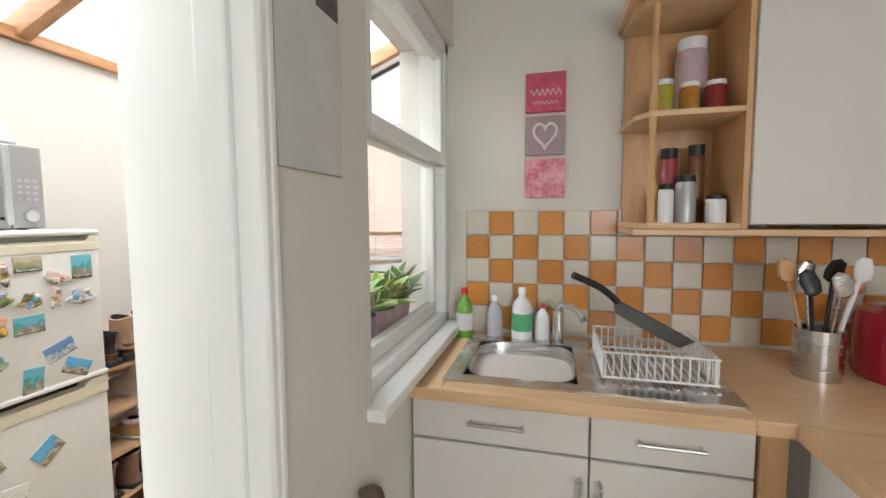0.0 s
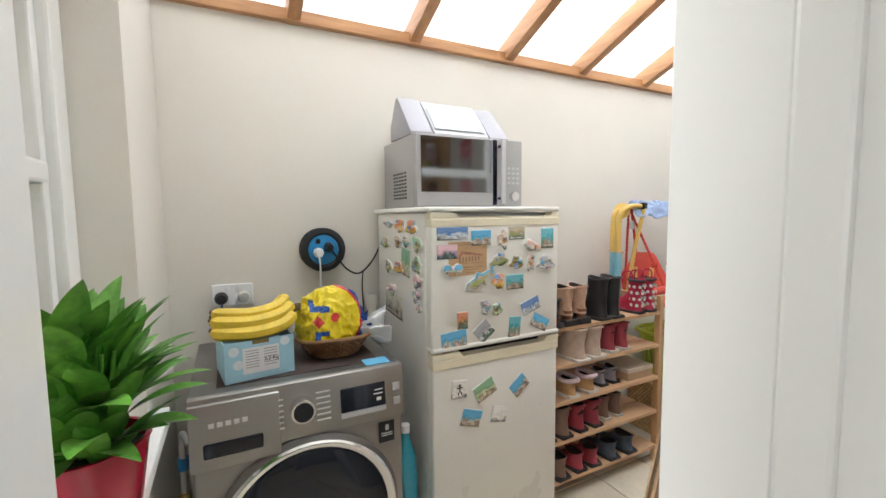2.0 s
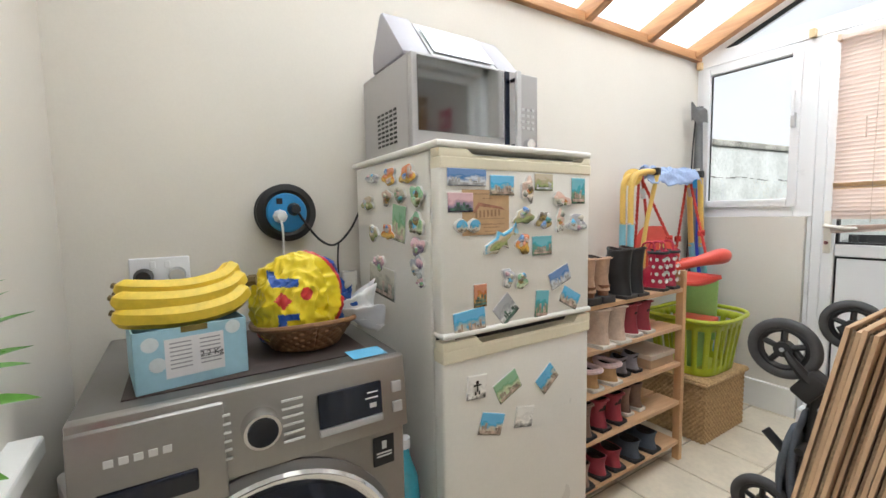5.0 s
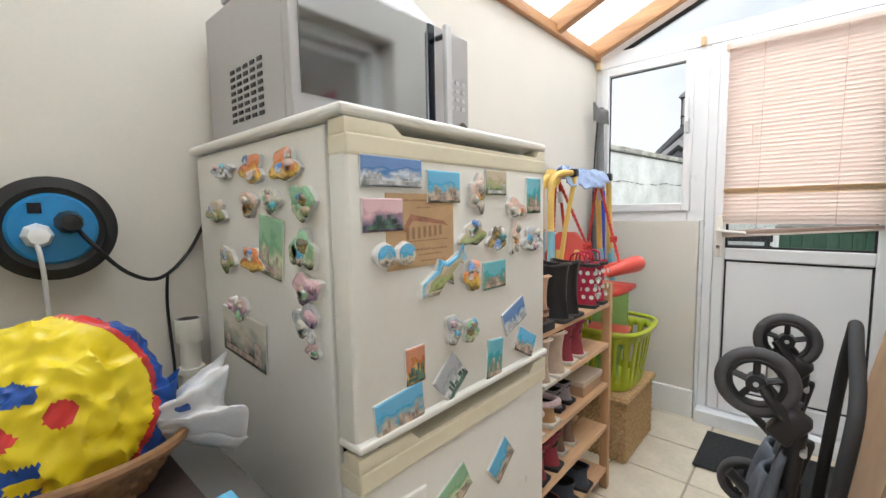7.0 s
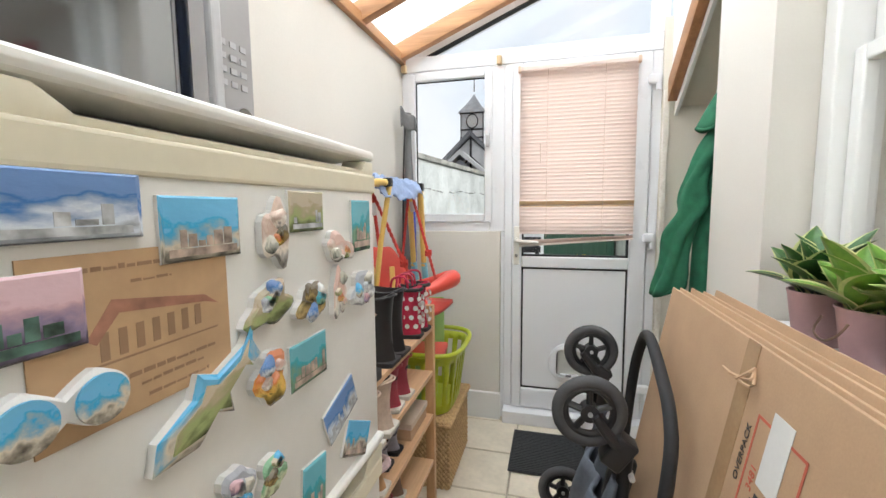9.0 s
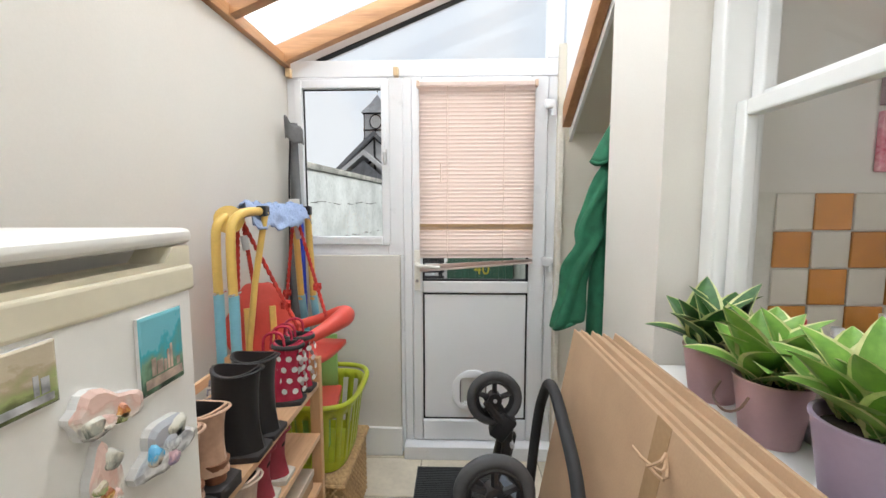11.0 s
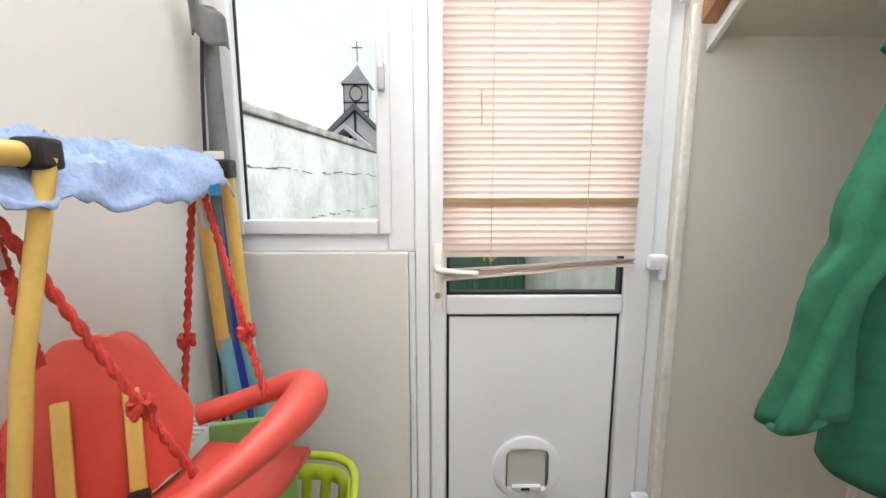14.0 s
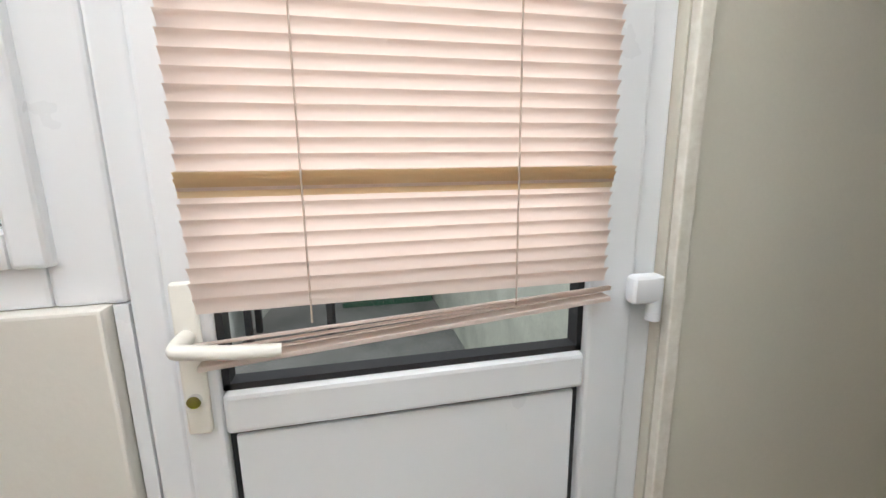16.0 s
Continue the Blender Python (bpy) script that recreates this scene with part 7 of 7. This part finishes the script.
TIMB = mat("black_timber", (0.04, 0.04, 0.045), 0.8, vary=0.2)
hall = tagged(empty("timbered_hall", -9.7, 41, -0.1), "black and white timbered hall with a clock tower", "hall")
hall.scale = (0.95, 1, 1.12)
box("wall", (-3.6, 0, 0), (5, 10, 4.0), WHITEW, hall, 0.02)
prism("gable", [(-3.6, 4.0), (5.0, 4.0), (0.7, 7.4)], 1, 0.0, 0.3, WHITEW, hall)
for s, x0 in ((-1, -4.1), (1, 5.5)):
    prism("roof", [(0.7, 7.35), (x0, 3.5), (x0, 3.85), (0.7, 7.8)], 1, -0.6, 10.4, SLATE, hall)
for a, b in (((-3.0, 4.4), (0.7, 7.3)), ((4.4, 4.4), (0.7, 7.3)), ((0.7, 4.0), (0.7, 7.2)), ((-1.2, 4.0), (0.7, 5.6)), ((2.6, 4.0), (0.7, 5.6))):
    tube("timber", [(a[0], -0.05, a[1]), (b[0], -0.05, b[1])], 0.14, TIMB, hall, 4)
prism("porch_roof", [(-3.4, 3.0), (0.2, 5.5), (3.8, 3.0), (3.8, 3.35), (0.2, 5.9), (-3.4, 3.35)], 1, -3.0, -0.1, WHITEW, hall)
prism("porch_front", [(-2.8, 3.0), (0.2, 5.1), (3.2, 3.0)], 1, -2.9, -2.7, SLATE, hall)
box("porch_wall", (-3.0, -2.7, 0), (3.4, -0.1, 3.1), TIMB, hall, 0)
box("tower", (-0.4, 0.4, 6.4), (1.9, 2.7, 9.4), WHITEW, hall, 0.02)
for x in (-0.45, 0.70, 1.85):
    box("tower_timber", (x, 0.33, 6.4), (x + 0.09, 0.42, 9.4), TIMB, hall, 0)
for z in (7.2, 7.9, 9.3):
    box("tower_timber", (-0.5, 0.33, z), (2.0, 0.42, z + 0.12), TIMB, hall, 0)
lathe("clock", [(0.0001, 0), (0.55, 0), (0.55, 0.08), (0.0001, 0.08)], MARK, hall, 28, pose(0.78, 0.36, 8.65, 90, 0, 0))
bm = bmesh.new()
add_tube(bm, [(0.78 + 0.58 * math.cos(a), 0.3, 8.65 + 0.58 * math.sin(a)) for a in [2 * math.pi * i / 28 for i in range(28)]], 0.06, 6, True)
make("clock_rim", bm, TIMB, hall, True)
lathe("tower_roof", [(2.0, 9.4), (1.9, 9.5), (0.9, 10.3), (0.0001, 11.2)], mat("pale_lead_roof", (0.42, 0.44, 0.46), 0.6, vary=0.15, scale=2), hall, 4, pose(0.75, 1.55, 0, 0, 0, 45))
tube("weather_vane", [(0.75, 1.55, 11.4), (0.75, 1.55, 13.0)], 0.05, TIMB, hall, 6)
tube("weather_vane", [(0.25, 1.55, 12.5), (1.25, 1.55, 12.5)], 0.05, TIMB, hall, 6)
for i, (x, y, w, h) in enumerate(((-19.5, 38, 10, 3.0), (-30, 44, 12, 4.5))):
    e = tagged(empty("low_house", x, y, -0.1), "low house with a wet slate roof", "house")
    box("wall", (-w / 2, 0, 0), (w / 2, 8, h), WHITEW, e, 0.02)
    prism("roof", [(-0.5, h - 0.1), (8.5, h - 0.1), (4, h + 2.0)], 0, -w / 2 - 0.4, w / 2 + 0.4, SLATE, e)
    for k in range(4):
        box("window", (-w / 2 + 1 + 2.2 * k, -0.05, h * 0.4), (-w / 2 + 2 + 2.2 * k, 0.02, h * 0.75), DARK_GLASS, e, 0.01)
tree = tagged(empty("bare_tree", -15.5, 46, -0.1), "bare winter tree behind the roofs", "tree")
BARK = mat("grey_bark", (0.20, 0.17, 0.15), 0.95, vary=0.2)
rn = random.Random(2)
bm = bmesh.new()


def limb(p, d, length, r, depth):
    q = p + d * length
    add_tube(bm, [p, p.lerp(q, 0.5) + Vector((rn.uniform(-0.1, 0.1), rn.uniform(-0.1, 0.1), 0)) * length, q], lambda t: r * (1 - 0.35 * t), 5)
    if depth:
        for _ in range(3):
            limb(q, (d + Vector((rn.uniform(-0.8, 0.8), rn.uniform(-0.8, 0.8), rn.uniform(-0.1, 0.5)))).normalized(), length * 0.72, r * 0.6, depth - 1)


limb(Vector((0, 0, 0)), Vector((0, 0, 1)), 1.7, 0.2, 6)
make("branches", bm, BARK, tree, True)
# overcast sky far beyond the houses
SKYM = bpy.data.materials.new("overcast_sky")
SKYM.use_nodes = True
nt = SKYM.node_tree
nt.nodes.remove(nt.nodes["Principled BSDF"])
em, nz, rp, co = (nt.nodes.new(k) for k in ("ShaderNodeEmission", "ShaderNodeTexNoise", "ShaderNodeValToRGB", "ShaderNodeTexCoord"))
nz.inputs["Scale"].default_value, nz.inputs["Detail"].default_value = 0.02, 4
rp.color_ramp.elements[0].position, rp.color_ramp.elements[1].position = 0.35, 0.65
rp.color_ramp.elements[0].color, rp.color_ramp.elements[1].color = (0.66, 0.75, 0.86, 1), (0.84, 0.88, 0.92, 1)
link(nt, co.outputs["Object"], nz.inputs["Vector"])
link(nt, nz.outputs[0], rp.inputs[0])
link(nt, rp.outputs[0], em.inputs[0])
link(nt, em.outputs[0], nt.nodes["Material Output"].inputs[0])
em.inputs[1].default_value = 1.05
structure(sheet("backdrop", lambda u, v: (140 * math.cos(math.pi * (1 - u)), 3 + 150 * math.sin(math.pi * (1 - u)) * math.cos(v * 1.4), -1 + 160 * math.sin(v * 1.4)), 32, 12, SKYM), "pale overcast sky in the distance", "sky")

# wall tiles behind the worktop
TS = 0.1
bm = bmesh.new()
add_box(bm, (0.0015, -0.0075, 0.0015), (TS - 0.0025, 0.0, TS - 0.0025), 0.002, 1)
first = make("tile", bm, [TILE_CREAM], None, False)
meshes = [first.data, first.data.copy()]
meshes[1].materials[0] = TILE_ORANGE
board = structure(box("wall_tiling", (KX + 0.001, KY - 0.003, 0.90), (1.24, KY - 0.0005, 1.414), mat("pale_grout", (0.66, 0.63, 0.56), 0.9, vary=0.05), bev=0), "orange and cream chequered wall tiles", "tiling")
for r in range(5):
    for c in range(-1, 16):
        x, z = -0.412 + TS * c, 1.413 - TS * (r + 1)
        if x < KX:
            continue
        o = first if (r, c) == (0, 0) else new("tile", first.data)
        o.data = meshes[1 if (r + c) % 2 else 0]
        o.parent = board
        o.matrix_basis = Matrix.Translation((x, KY - 0.0035, z))

# floor tiles
FT = 0.315
bm = bmesh.new()
add_box(bm, (0.004, 0.004, -0.008), (FT - 0.004, FT - 0.004, 0.0), 0.003, 1)
first = make("floor_tile", bm, [TILE_FLOOR], None, True)
fl = bpy.data.objects["floor"]
done = 0
for i in range(-3, 12):
    for j in range(-9, 5):
        x, y = -1.436 + FT * i, 2.11 + FT * j
        if x + FT < LX or y + FT < -2.0 or y > 2.78 or x > 1.6 or (x < HX - 0.3 and y < -0.7):
            continue
        o = first if done == 0 else new("floor_tile", first.data)
        o.parent = fl
        o.matrix_basis = pose(x, y, random.uniform(-0.0008, 0.0008))
        done += 1
